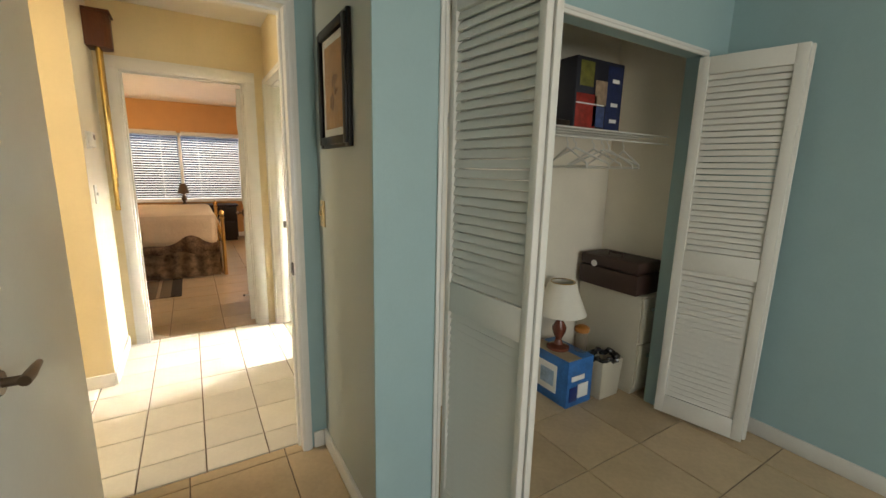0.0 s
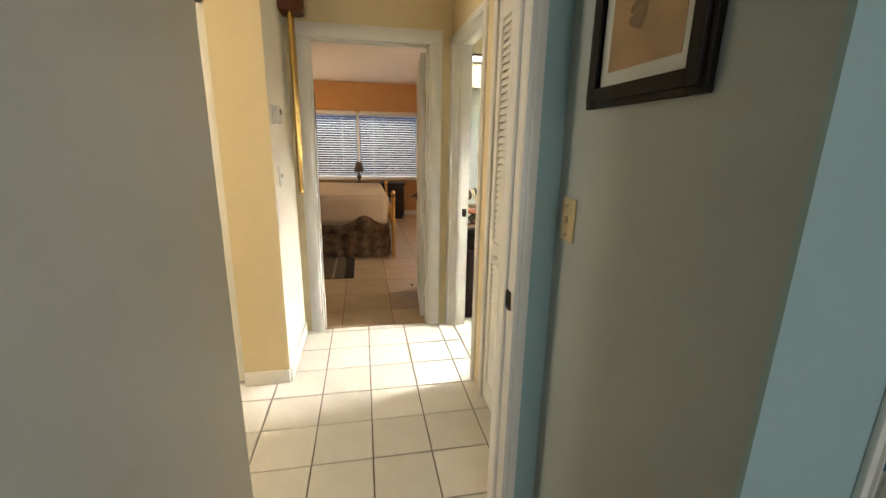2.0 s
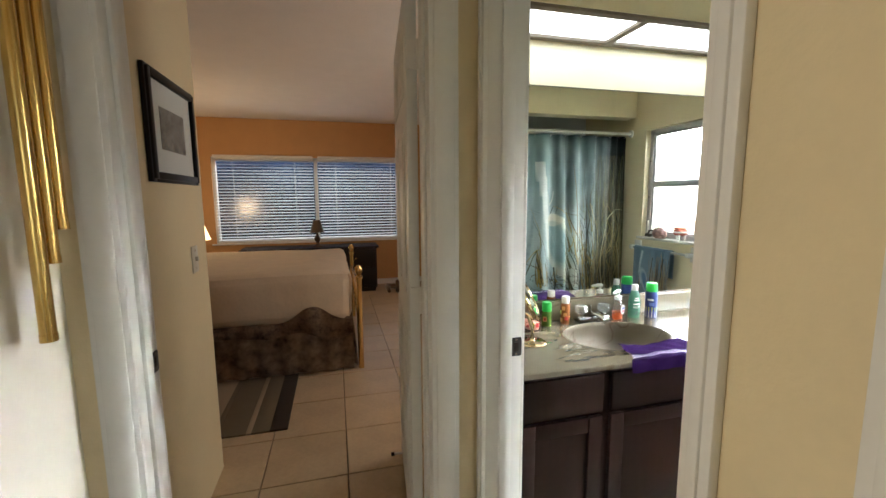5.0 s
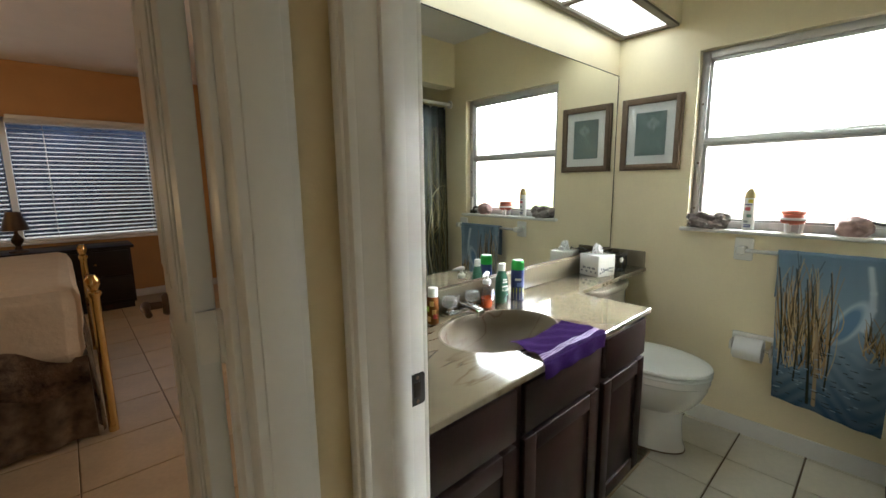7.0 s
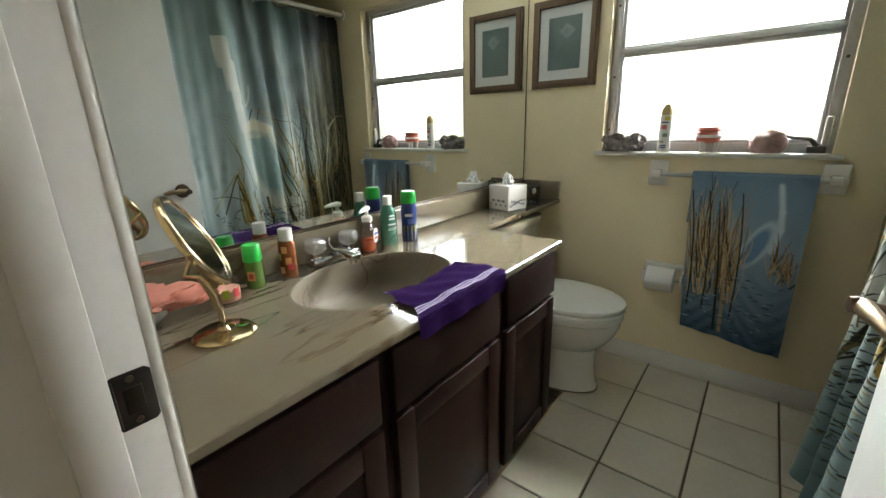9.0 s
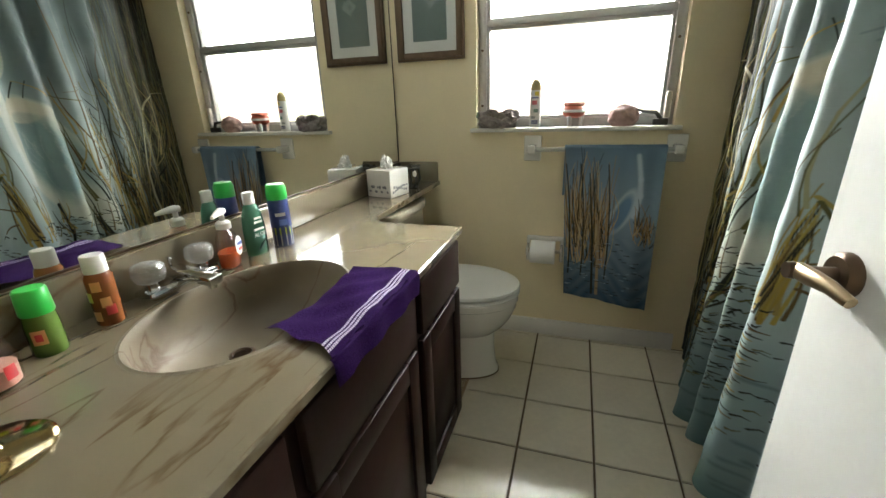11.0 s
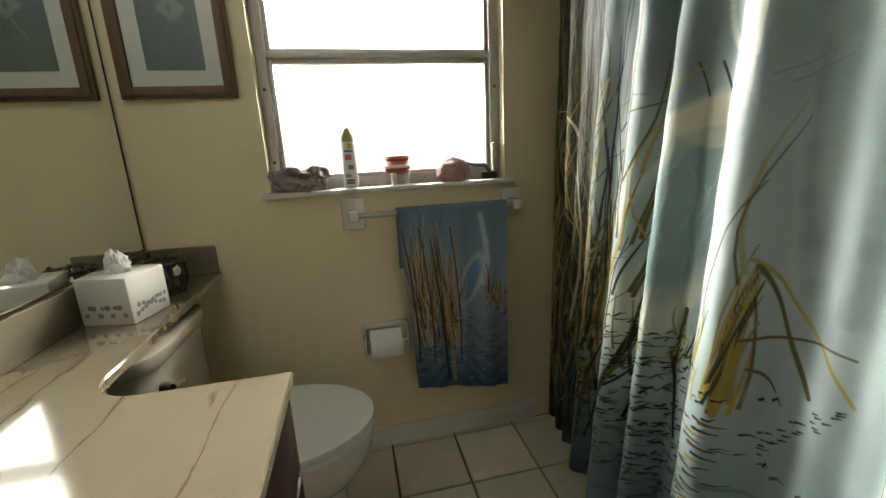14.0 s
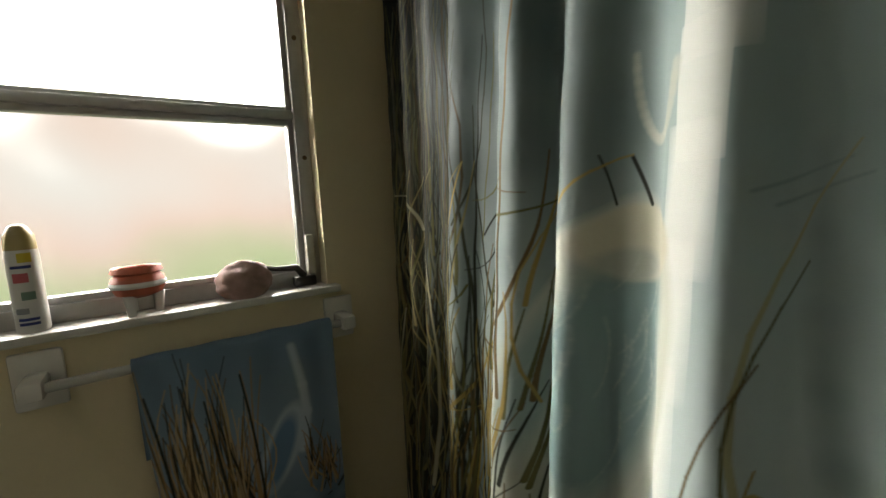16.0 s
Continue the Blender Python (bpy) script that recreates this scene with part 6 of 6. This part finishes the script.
def purple_paint(A, B):
    base = np.zeros(A.shape + (3,)) + np.array((0.018, 0.0058, 0.041))
    base *= (1 + 0.45 * np.random.default_rng(5).uniform(-1, 1, A.shape))[..., None]
    for b0 in (0.124, 0.132, 0.140):
        on = (np.abs(B - b0) < 0.0024) & ((A * 210) % 1 < 0.64)
        base[on] = (0.55, 0.50, 0.62)
    return base


p = thing("hand_towel", "deep purple hand towel with white dotted stripes", "towel", pose(0, 0, 0))
colour_grid("cloth", np.linspace(0, PW, 380), np.linspace(0, PB, 240), purple_place, purple_paint, print_mat("purple_terry_cloth", 1.0, 0.0, 0.0, 260.0, 0.02, 0.9), p)

# ---- window sill ----
SILLZ = 1.025
STONE = mat("brown_grey_shell_stone", (0.23, 0.20, 0.18), 0.8, var=0.55, scale=30, fine=90, bump=0.6, bscale=60)
PINKSTONE = mat("pinkish_stone", (0.36, 0.23, 0.20), 0.7, var=0.4, scale=25, bump=0.5, bscale=60)
TERRA = mat("terracotta", (0.42, 0.10, 0.05), 0.6, var=0.15, bump=0.2)
r = thing("seashell", "large rough grey-brown shell on the sill", "shell", pose(2.592, 3.785, SILLZ + 0.030) @ Matrix.Scale(1.25, 4))
part("shell", ball(0.036, 0.062, 0.036, Matrix.Rotation(0.1, 4, "X"), rough=0.55, seed=2, sub=4), STONE, r)
r = thing("seashell", "rough brown shell leaning on another on the sill", "shell", pose(2.597, 3.725, SILLZ + 0.036) @ Matrix.Scale(1.15, 4))
part("shell", ball(0.03, 0.040, 0.033, Matrix.Rotation(-0.5, 4, "X"), rough=0.4, seed=8, sub=4), STONE, r)
c = thing("aerosol_can", "white air freshener can with yellow cap", "spray can", pose(2.592, 3.607, SILLZ) @ Matrix.Scale(1.06, 4))
part("can", lathe([(0.021, 0), (0.0225, 0.003), (0.0225, 0.135), (0.021, 0.145), (0.0, 0.146)], 28), WHITECAP, c)
part("cap", lathe([(0.0215, 0.143), (0.0205, 0.165), (0.012, 0.182), (0.006, 0.186), (0.0, 0.186)], 28), plastic("mustard_cap", (0.42, 0.33, 0.13)), c, "yellow domed cap")
W_ = math.pi
label_patch(c, 0.0228, 0.122, 0.138, W_ - 0.1, W_ + 0.7, plastic("yellow_print", (0.62, 0.50, 0.04)), "yellow_print")
label_patch(c, 0.0228, 0.088, 0.104, W_ - 0.55, W_ + 0.35, plastic("rose_print", (0.55, 0.12, 0.13)), "red_print")
label_patch(c, 0.0228, 0.058, 0.072, W_ - 0.2, W_ + 0.6, plastic("grey_green_ink", (0.16, 0.26, 0.20)), "green_print")
label_patch(c, 0.0228, 0.034, 0.044, W_ - 0.7, W_ + 0.1, plastic("grey_ink", (0.30, 0.31, 0.30)), "grey_print")
for z in (0.112, 0.022, 0.014):
    label_patch(c, 0.0229, z, z + 0.005, W_ - 0.6, W_ + 0.6, NAVY, "print_bar")
p = thing("clay_pot", "small red clay pot on pale feet", "pot", pose(2.60, 3.445, SILLZ) @ Matrix.Scale(1.25, 4))
part("bowl", lathe([(0.016, 0.028), (0.032, 0.034), (0.040, 0.05), (0.036, 0.062), (0.030, 0.066), (0.037, 0.07), (0.034, 0.078), (0.028, 0.076), (0.026, 0.06), (0.0, 0.05)], 32), TERRA, p)
part("stripe", lathe([(0.0385, 0.046), (0.0402, 0.05), (0.0385, 0.055)], 32), PAPER, p, "pale band")
for a in (0.5, 2.6, 4.7):
    part("foot", tube([(0.024 * math.cos(a), 0.024 * math.sin(a), 0.0), (0.027 * math.cos(a), 0.027 * math.sin(a), 0.034)], [0.006, 0.008], 10), PAPER, p, "pale foot")
r = thing("pink_rock", "rounded pinkish rock on the window sill", "rock", pose(2.598, 3.245, SILLZ + 0.036) @ Matrix.Scale(1.32, 4))
bm = ball(0.034, 0.046, 0.036, Matrix.Rotation(0.15, 4, "X"), rough=0.18, seed=21, sub=4)
part("rock", bm, PINKSTONE, r)

# ---- hall ----
WOODBOX = wood_mat("reddish_brown_wood", (0.16, 0.06, 0.03), (0.09, 0.035, 0.02), 0.4)
ch = thing("door_chime", "brown wooden door chime with long gold tubes", "door chime", pose(-0.55, 3.63, 2.13))
bm = prism([(0.0, -0.085), (0.105, -0.085), (0.135, -0.05), (0.135, 0.05), (0.105, 0.085), (0.0, 0.085)], 0.0, 0.21, 0.004)
part("case", bm, WOODBOX, ch)
part("cornice", box(0.0, 0.145, -0.095, 0.095, 0.21, 0.225, 0.004), WOODBOX, ch)
for y, ln in ((-0.048, 1.06), (-0.006, 0.90), (0.036, 0.83)):
    tb_ = part("chime_tube", tube([(0.06, y, -ln), (0.06, y, 0.05)], 0.0145, 18), GOLD, ch, "polished gold tube")
    part("tube_cap", tube([(0.06, y, -ln - 0.004), (0.06, y, -ln + 0.012)], 0.0155, 18), GOLD, tb_)
th = thing("thermostat", "white wall thermostat with a small lever", "thermostat", pose(-0.55, 3.235, 1.525))
part("body", box(0, 0.03, -0.055, 0.055, -0.045, 0.045, 0.006), WHITECAP, th)
part("dial_window", box(0.029, 0.032, -0.02, 0.03, 0.0, 0.03, 0.001), BRONZE, th, "dark dial window")
part("back_plate", box(0, 0.006, -0.075, 0.06, -0.055, 0.05, 0.003), WHITE, th)


def switch_plate(label, m, mat_):
    s = thing("light_switch", label, "light switch", m)
    part("plate", box(-0.036, 0.036, -0.006, 0, -0.058, 0.058, 0.003), mat_, s)
    part("toggle", box(-0.006, 0.006, -0.018, -0.005, -0.008, 0.012, 0.003), mat_, s)
    for z in (-0.04, 0.04):
        part("screw", tube([(0, -0.0055, z), (0, -0.007, z)], 0.004, 10), CHROME, s)
    return s


switch_plate("white toggle light switch on the hall wall", pose(-0.55, 3.24, 1.198, 0, 0, 90), WHITECAP)
switch_plate("aged ivory light switch on the pale wall", pose(0.451, 1.79, 1.19, 0, 0, -90), plastic("aged_ivory_plate", (0.55, 0.42, 0.22)))
switch_plate("ivory light switch on the bedroom wall", pose(-0.5, 4.55, 1.10, 0, 0, 90), plastic("ivory_plate", (0.55, 0.50, 0.40)))


def tan_print(p, hw, hh):
    part("print", box(-hw, hw, -0.011, -0.0085, -hh, hh), mat("tan_engraving", (0.40, 0.24, 0.11), 0.8, var=0.25, scale=12), p, "tan print with a dark plant shape")
    bm = bmesh.new()
    for k in range(11):
        a = k * 0.9
        ball(0.024, 0.0006, 0.010, Matrix.Translation((0.03 * math.cos(a), -0.0114, -0.02 + 0.05 * math.sin(a * 1.3))) @ Matrix.Rotation(a, 4, "Y"), bm, 0.3, k, 2)
    part("plant_shape", bm, mat("dark_brown_ink", (0.20, 0.11, 0.05), 0.8, var=0.3, scale=30), p)


picture("framed_picture", "black wooden frame with a tan print on the wall", pose(0.4505, 1.55, 1.69, 0, 0, -90), 0.36, 0.445, 0.042, BLACKFRAME, 0.03, tan_print)


def grey_print(p, hw, hh):
    part("print", box(-hw, hw, -0.011, -0.0085, -hh, hh), mat("grey_landscape_print", (0.22, 0.21, 0.19), 0.8, var=0.5, scale=14), p, "small grey landscape print")


picture("framed_picture", "wide black frame with small grey print and pale mat", pose(-0.4995, 4.40, 1.615, 0, 0, 90), 0.48, 0.39, 0.035, BLACKFRAME, 0.085, grey_print)

# ---- closet of the blue room ----
WIRE = mat("white_vinyl_wire", (0.72, 0.71, 0.66), 0.4, var=0.03, bump=0.0)
sh = thing("wire_shelf", "white wire shelf with hanging rail across the closet", "shelf", pose(1.53, 1.655, 1.62))
for y in (-0.205, -0.1, 0.0, 0.1, 0.2):
    part("long_wire", tube([(-0.95, y, 0), (0.95, y, 0)], 0.004, 8), WIRE, sh)
part("front_lip", tube([(-0.95, -0.205, -0.045), (0.95, -0.205, -0.045)], 0.0045, 8), WIRE, sh)
first = part("cross_wire", tube([(0, -0.205, -0.045), (0, -0.205, 0.004), (0, 0.2, 0.004)], 0.0016, 6), WIRE, sh)
first.location = (-0.93, 0, 0)
for k in range(1, 63):
    o = bpy.data.objects.new("cross_wire", first.data)
    scene.collection.objects.link(o)
    o.parent, o.location = sh, (-0.93 + 0.03 * k, 0, 0)


def hanger(x, turn):
    h = thing("clothes_hanger", "white plastic clothes hanger on the wire shelf", "hanger", pose(x, 1.45, 1.575, 0, 0, turn), "hangers in the closet")
    part("hook", tube([(0.0, 0, -0.055), (0.0, 0, -0.03), (0.016, 0, -0.02), (0.018, 0, 0.004), (0.0, 0, 0.012), (-0.012, 0, 0.002)], 0.003, 8), WIRE, h)
    part("arm", tube([(0, 0, -0.055), (-0.19, 0, -0.135), (-0.2, 0, -0.15), (0.2, 0, -0.15), (0.19, 0, -0.135), (0, 0, -0.055)], 0.0055, 8), WIRE, h)


for x, q in ((1.60, 70), (1.66, 95), (1.80, 82), (1.88, 100), (1.92, 75), (2.05, 60)):
    hanger(x, q)

bx = thing("board_game_box", "tall dark box with red and blue picture printing", "box", pose(1.98, 1.66, 1.626))
part("carton", box(-0.20, 0.20, -0.07, 0.07, 0, 0.39, 0.003), plastic("black_carton", (0.02, 0.02, 0.03), 0.5), bx)
for x0, x1, z0, z1, col in ((-0.19, -0.02, 0.02, 0.2, (0.30, 0.03, 0.02)), (-0.17, -0.06, 0.24, 0.37, (0.16, 0.15, 0.03)), (-0.04, 0.06, 0.15, 0.28, (0.34, 0.24, 0.16)), (-0.05, 0.05, 0.03, 0.14, (0.06, 0.09, 0.22)), (0.06, 0.19, 0.02, 0.37, (0.02, 0.03, 0.09))):
    part("printed_panel", box(x0, x1, -0.0725, -0.069, z0, z1, 0.0005), mat("printed_card", col, 0.5, var=0.4, scale=25), bx)
for z in (0.06, 0.15, 0.28):
    part("print_bar", box(0.10, 0.16, -0.0745, -0.072, z, z + 0.02), PAPER, bx)
part("print_bar", box(-0.19, 0.04, -0.0745, -0.072, 0.145, 0.152), PAPER, bx)
bx = thing("folded_cloth", "small white folded cloth on a dark tray", "cloth", pose(1.52, 1.62, 1.626))
part("tray", box(-0.14, 0.14, -0.12, 0.12, 0, 0.035, 0.006), DARKWOOD, bx, "dark tray")
part("cloth", soft_box(-0.10, 0.06, -0.1, 0.1, 0.036, 0.13, 0.02, 0.006), PAPER, bx)

BEIGE = mat("beige_enamel", (0.52, 0.48, 0.38), 0.4, var=0.05, bump=0.03)
fc = thing("filing_cabinet", "beige metal two-drawer filing cabinet in the closet", "cabinet", pose(2.37, 1.60, 0))
part("body", box(-0.115, 0.112, -0.236, 0.235, 0.03, 0.655, 0.004), BEIGE, fc)
part("plinth", box(-0.105, 0.102, -0.22, 0.22, 0, 0.03), BEIGE, fc)
for z in (0.05, 0.355):
    d_ = part("drawer_front", box(-0.108, 0.105, -0.25, -0.236, z, z + 0.29, 0.004), BEIGE, fc)
    part("drawer_handle", box(-0.035, 0.03, -0.262, -0.25, z + 0.2, z + 0.225, 0.004), CHROME, d_)
cs = thing("hard_case", "dark brown hard case with a pale badge", "case", pose(2.345, 1.60, 0.656))
CASE = mat("dark_brown_leatherette", (0.045, 0.022, 0.016), 0.5, var=0.15, bump=0.3, bscale=300)
part("case_body", box(-0.13, 0.13, -0.22, 0.22, 0, 0.13, 0.012), CASE, cs)
part("case_lid", box(-0.13, 0.13, -0.22, 0.22, 0.133, 0.21, 0.02), CASE, cs)
part("badge", tube([(-0.131, 0.10, 0.15), (-0.134, 0.10, 0.15)], 0.022, 20), PAPER, cs, "pale round badge")
part("handle", tube([(-0.05, -0.05, 0.205), (-0.05, -0.05, 0.232), (-0.05, 0.05, 0.232), (-0.05, 0.05, 0.205)], 0.007, 10), CASE, cs)

bx = thing("cardboard_carton", "blue and white printed cardboard carton on the floor", "box", pose(1.875, 1.625, 0))
BLUECARD = mat("blue_printed_card", (0.03, 0.15, 0.42), 0.45, var=0.3, scale=14, bump=0.05)
part("carton", box(-0.11, 0.11, -0.165, 0.165, 0, 0.30, 0.004), BLUECARD, bx)
for a, b_ in (((-0.115, -0.111, -0.08, 0.10, 0.06, 0.24), PAPER), ((-0.1165, -0.114, -0.06, 0.05, 0.10, 0.20), mat("pale_blue_print", (0.35, 0.48, 0.62), 0.5, var=0.3, scale=20)), ((-0.02, 0.07, -0.171, -0.166, 0.05, 0.14), PAPER), ((-0.08, 0.03, -0.172, -0.166, 0.17, 0.20), PAPER), ((-0.09, -0.03, -0.172, -0.166, 0.04, 0.13), mat("deep_blue_print", (0.015, 0.03, 0.16), 0.5, var=0.3))):
    part("printed_panel", box(*a, 0.0005), b_, bx)
part("flap", box(-0.108, 0.0, -0.163, 0.163, 0.301, 0.304), mat("plain_card", (0.42, 0.33, 0.21), 0.8), bx)
closet_lamp = small_lamp("table_lamp", "table lamp with cream shade standing on a carton", pose(1.86, 1.64, 0.305), mat("red_brown_lamp_base", (0.16, 0.05, 0.03), 0.25, var=0.2, bump=0.0), FABRIC, 0.43, 0.155)
part("top_ring", tube([(0.072 * math.cos(q), 0.072 * math.sin(q), 0.433) for q in np.linspace(0, 2 * math.pi, 25)], 0.003, 6, ends=False), BRASS, closet_lamp, "brass shade ring")
gj = thing("glass_jar", "clear glass jar with an amber lid on the carton", "jar", pose(1.945, 1.535, 0.305))
part("jar", lathe([(0.030, 0), (0.040, 0.006), (0.043, 0.09), (0.034, 0.12), (0.034, 0.128), (0.0, 0.128)], 24), CLEARPL, gj)
part("lid", lathe([(0.038, 0.128), (0.046, 0.136), (0.044, 0.158), (0.020, 0.172), (0.0, 0.174)], 24), plastic("amber_lid", (0.42, 0.17, 0.04), 0.3), gj, "amber lid")
pl = thing("waste_bin", "cream plastic waste bin with a black bag", "waste bin", pose(2.115, 1.49, 0))
bm = bmesh.new()
for x0, x1, y0, y1 in ((-0.1, 0.1, -0.075, -0.065), (-0.1, 0.1, 0.065, 0.075), (-0.1, -0.09, -0.065, 0.065), (0.09, 0.1, -0.065, 0.065)):
    box(x0, x1, y0, y1, 0, 0.25, 0.003, bm)
box(-0.09, 0.09, -0.065, 0.065, 0.0, 0.01, 0, bm)
for v in bm.verts:
    k = 0.86 + 0.14 * v.co.z / 0.25
    v.co.x *= k
    v.co.y *= k
part("bin_body", bm, BEIGE, pl)
bm = bmesh.new()
for k in range(20):
    a = k * 2 * math.pi / 20
    ball(0.024, 0.02, 0.016, Matrix.Translation((0.098 * math.cos(a) * 0.95, 0.07 * math.sin(a), 0.252 + 0.012 * math.sin(k * 1.9))), bm, 0.5, k, 2)
part("bag", bm, plastic("black_plastic_bag", (0.012, 0.012, 0.014), 0.25), pl, "black plastic bag over the rim")

# ---- odds and ends ----
ds = thing("door_stop", "white spring door stop on the bedroom door", "door stop", pose(0.415, 4.50, 0.07))
part("spring", tube([(0, 0, 0), (-0.07, 0.0, 0)], 0.006, 10), WHITECAP, ds)
part("tip", tube([(-0.07, 0, 0), (-0.085, 0, 0)], 0.009, 12), DARKWOOD, ds, "dark rubber tip")
vs = thing("supply_valve", "chrome water supply valve below the cistern", "valve", pose(2.585, 4.12, 0.18))
part("pipe", tube([(0, 0, 0), (-0.05, 0, 0)], 0.008, 12), CHROME, vs)
part("valve_knob", tube([(-0.05, 0, 0), (-0.07, 0, 0)], [0.014, 0.018], 14), CHROME, vs)
part("hose", tube([(-0.05, 0, 0), (-0.07, 0.0, 0.06), (-0.12, 0.02, 0.14), (-0.16, 0.03, 0.2)], 0.005, 8), CHROME, vs)

# ---- floor tiles ----
def tile_field(name, x0, x1, y0, y1, ox, oy, pitch, material, gap=0.0045, label=""):
    """Square tiles on a lattice through (ox, oy), cut at the field's edges."""
    root = tagged(new(name), label, "floor", "", "structure")
    shared = {}
    i0, j0 = math.floor((x0 - ox) / pitch), math.floor((y0 - oy) / pitch)
    for i in range(i0, math.ceil((x1 - ox) / pitch)):
        for j in range(j0, math.ceil((y1 - oy) / pitch)):
            a, b = max(x0, ox + i * pitch), min(x1, ox + (i + 1) * pitch)
            c, d = max(y0, oy + j * pitch), min(y1, oy + (j + 1) * pitch)
            w, h = b - a - gap, d - c - gap
            if w < 0.01 or h < 0.01:
                continue
            key = (round(w, 4), round(h, 4))
            if key not in shared:
                bm = bmesh.new()
                v, e = [], 0.003
                for z, s in ((-0.0079, 0.0), (-0.002, 0.0), (0.0, e)):
                    v.append([bm.verts.new((sx * (w / 2 - s), sy * (h / 2 - s), z)) for sx, sy in ((-1, -1), (1, -1), (1, 1), (-1, 1))])
                for p, q in zip(v, v[1:]):
                    for k in range(4):
                        bm.faces.new((p[k], p[(k + 1) % 4], q[(k + 1) % 4], q[k]))
                bm.faces.new(v[2])
                me = bpy.data.meshes.new("tile")
                bm.to_mesh(me)
                bm.free()
                me.materials.append(material)
                shared[key] = me
            t = new("tile", shared[key])
            t.parent, t.location = root, ((a + b) / 2, (c + d) / 2, 0)
    return root


tile_field("floor_hall_tiles", -2.7, 0.576, 1.93, 3.79, -0.085, 2.105, 0.270, HALLTILE, 0.006, "ivory glazed floor tiles with brown joints")
tile_field("floor_bathroom_tiles", 0.58, 2.585, 2.2, 4.27, 2.306, 3.294, 0.2535, BATHTILE, 0.008, "off-white glazed floor tiles with dark joints")
tile_field("floor_blue_room_tiles", -1.7, 2.51, -2.7, 1.926, 1.467, 1.049, 0.405, BIGTILE, 0.005, "large tan floor tiles")
tile_field("floor_bedroom_tiles", -3.2, 2.3, 3.794, 9.02, -0.29, 4.1, 0.405, BIGTILE, 0.005, "large tan floor tiles")
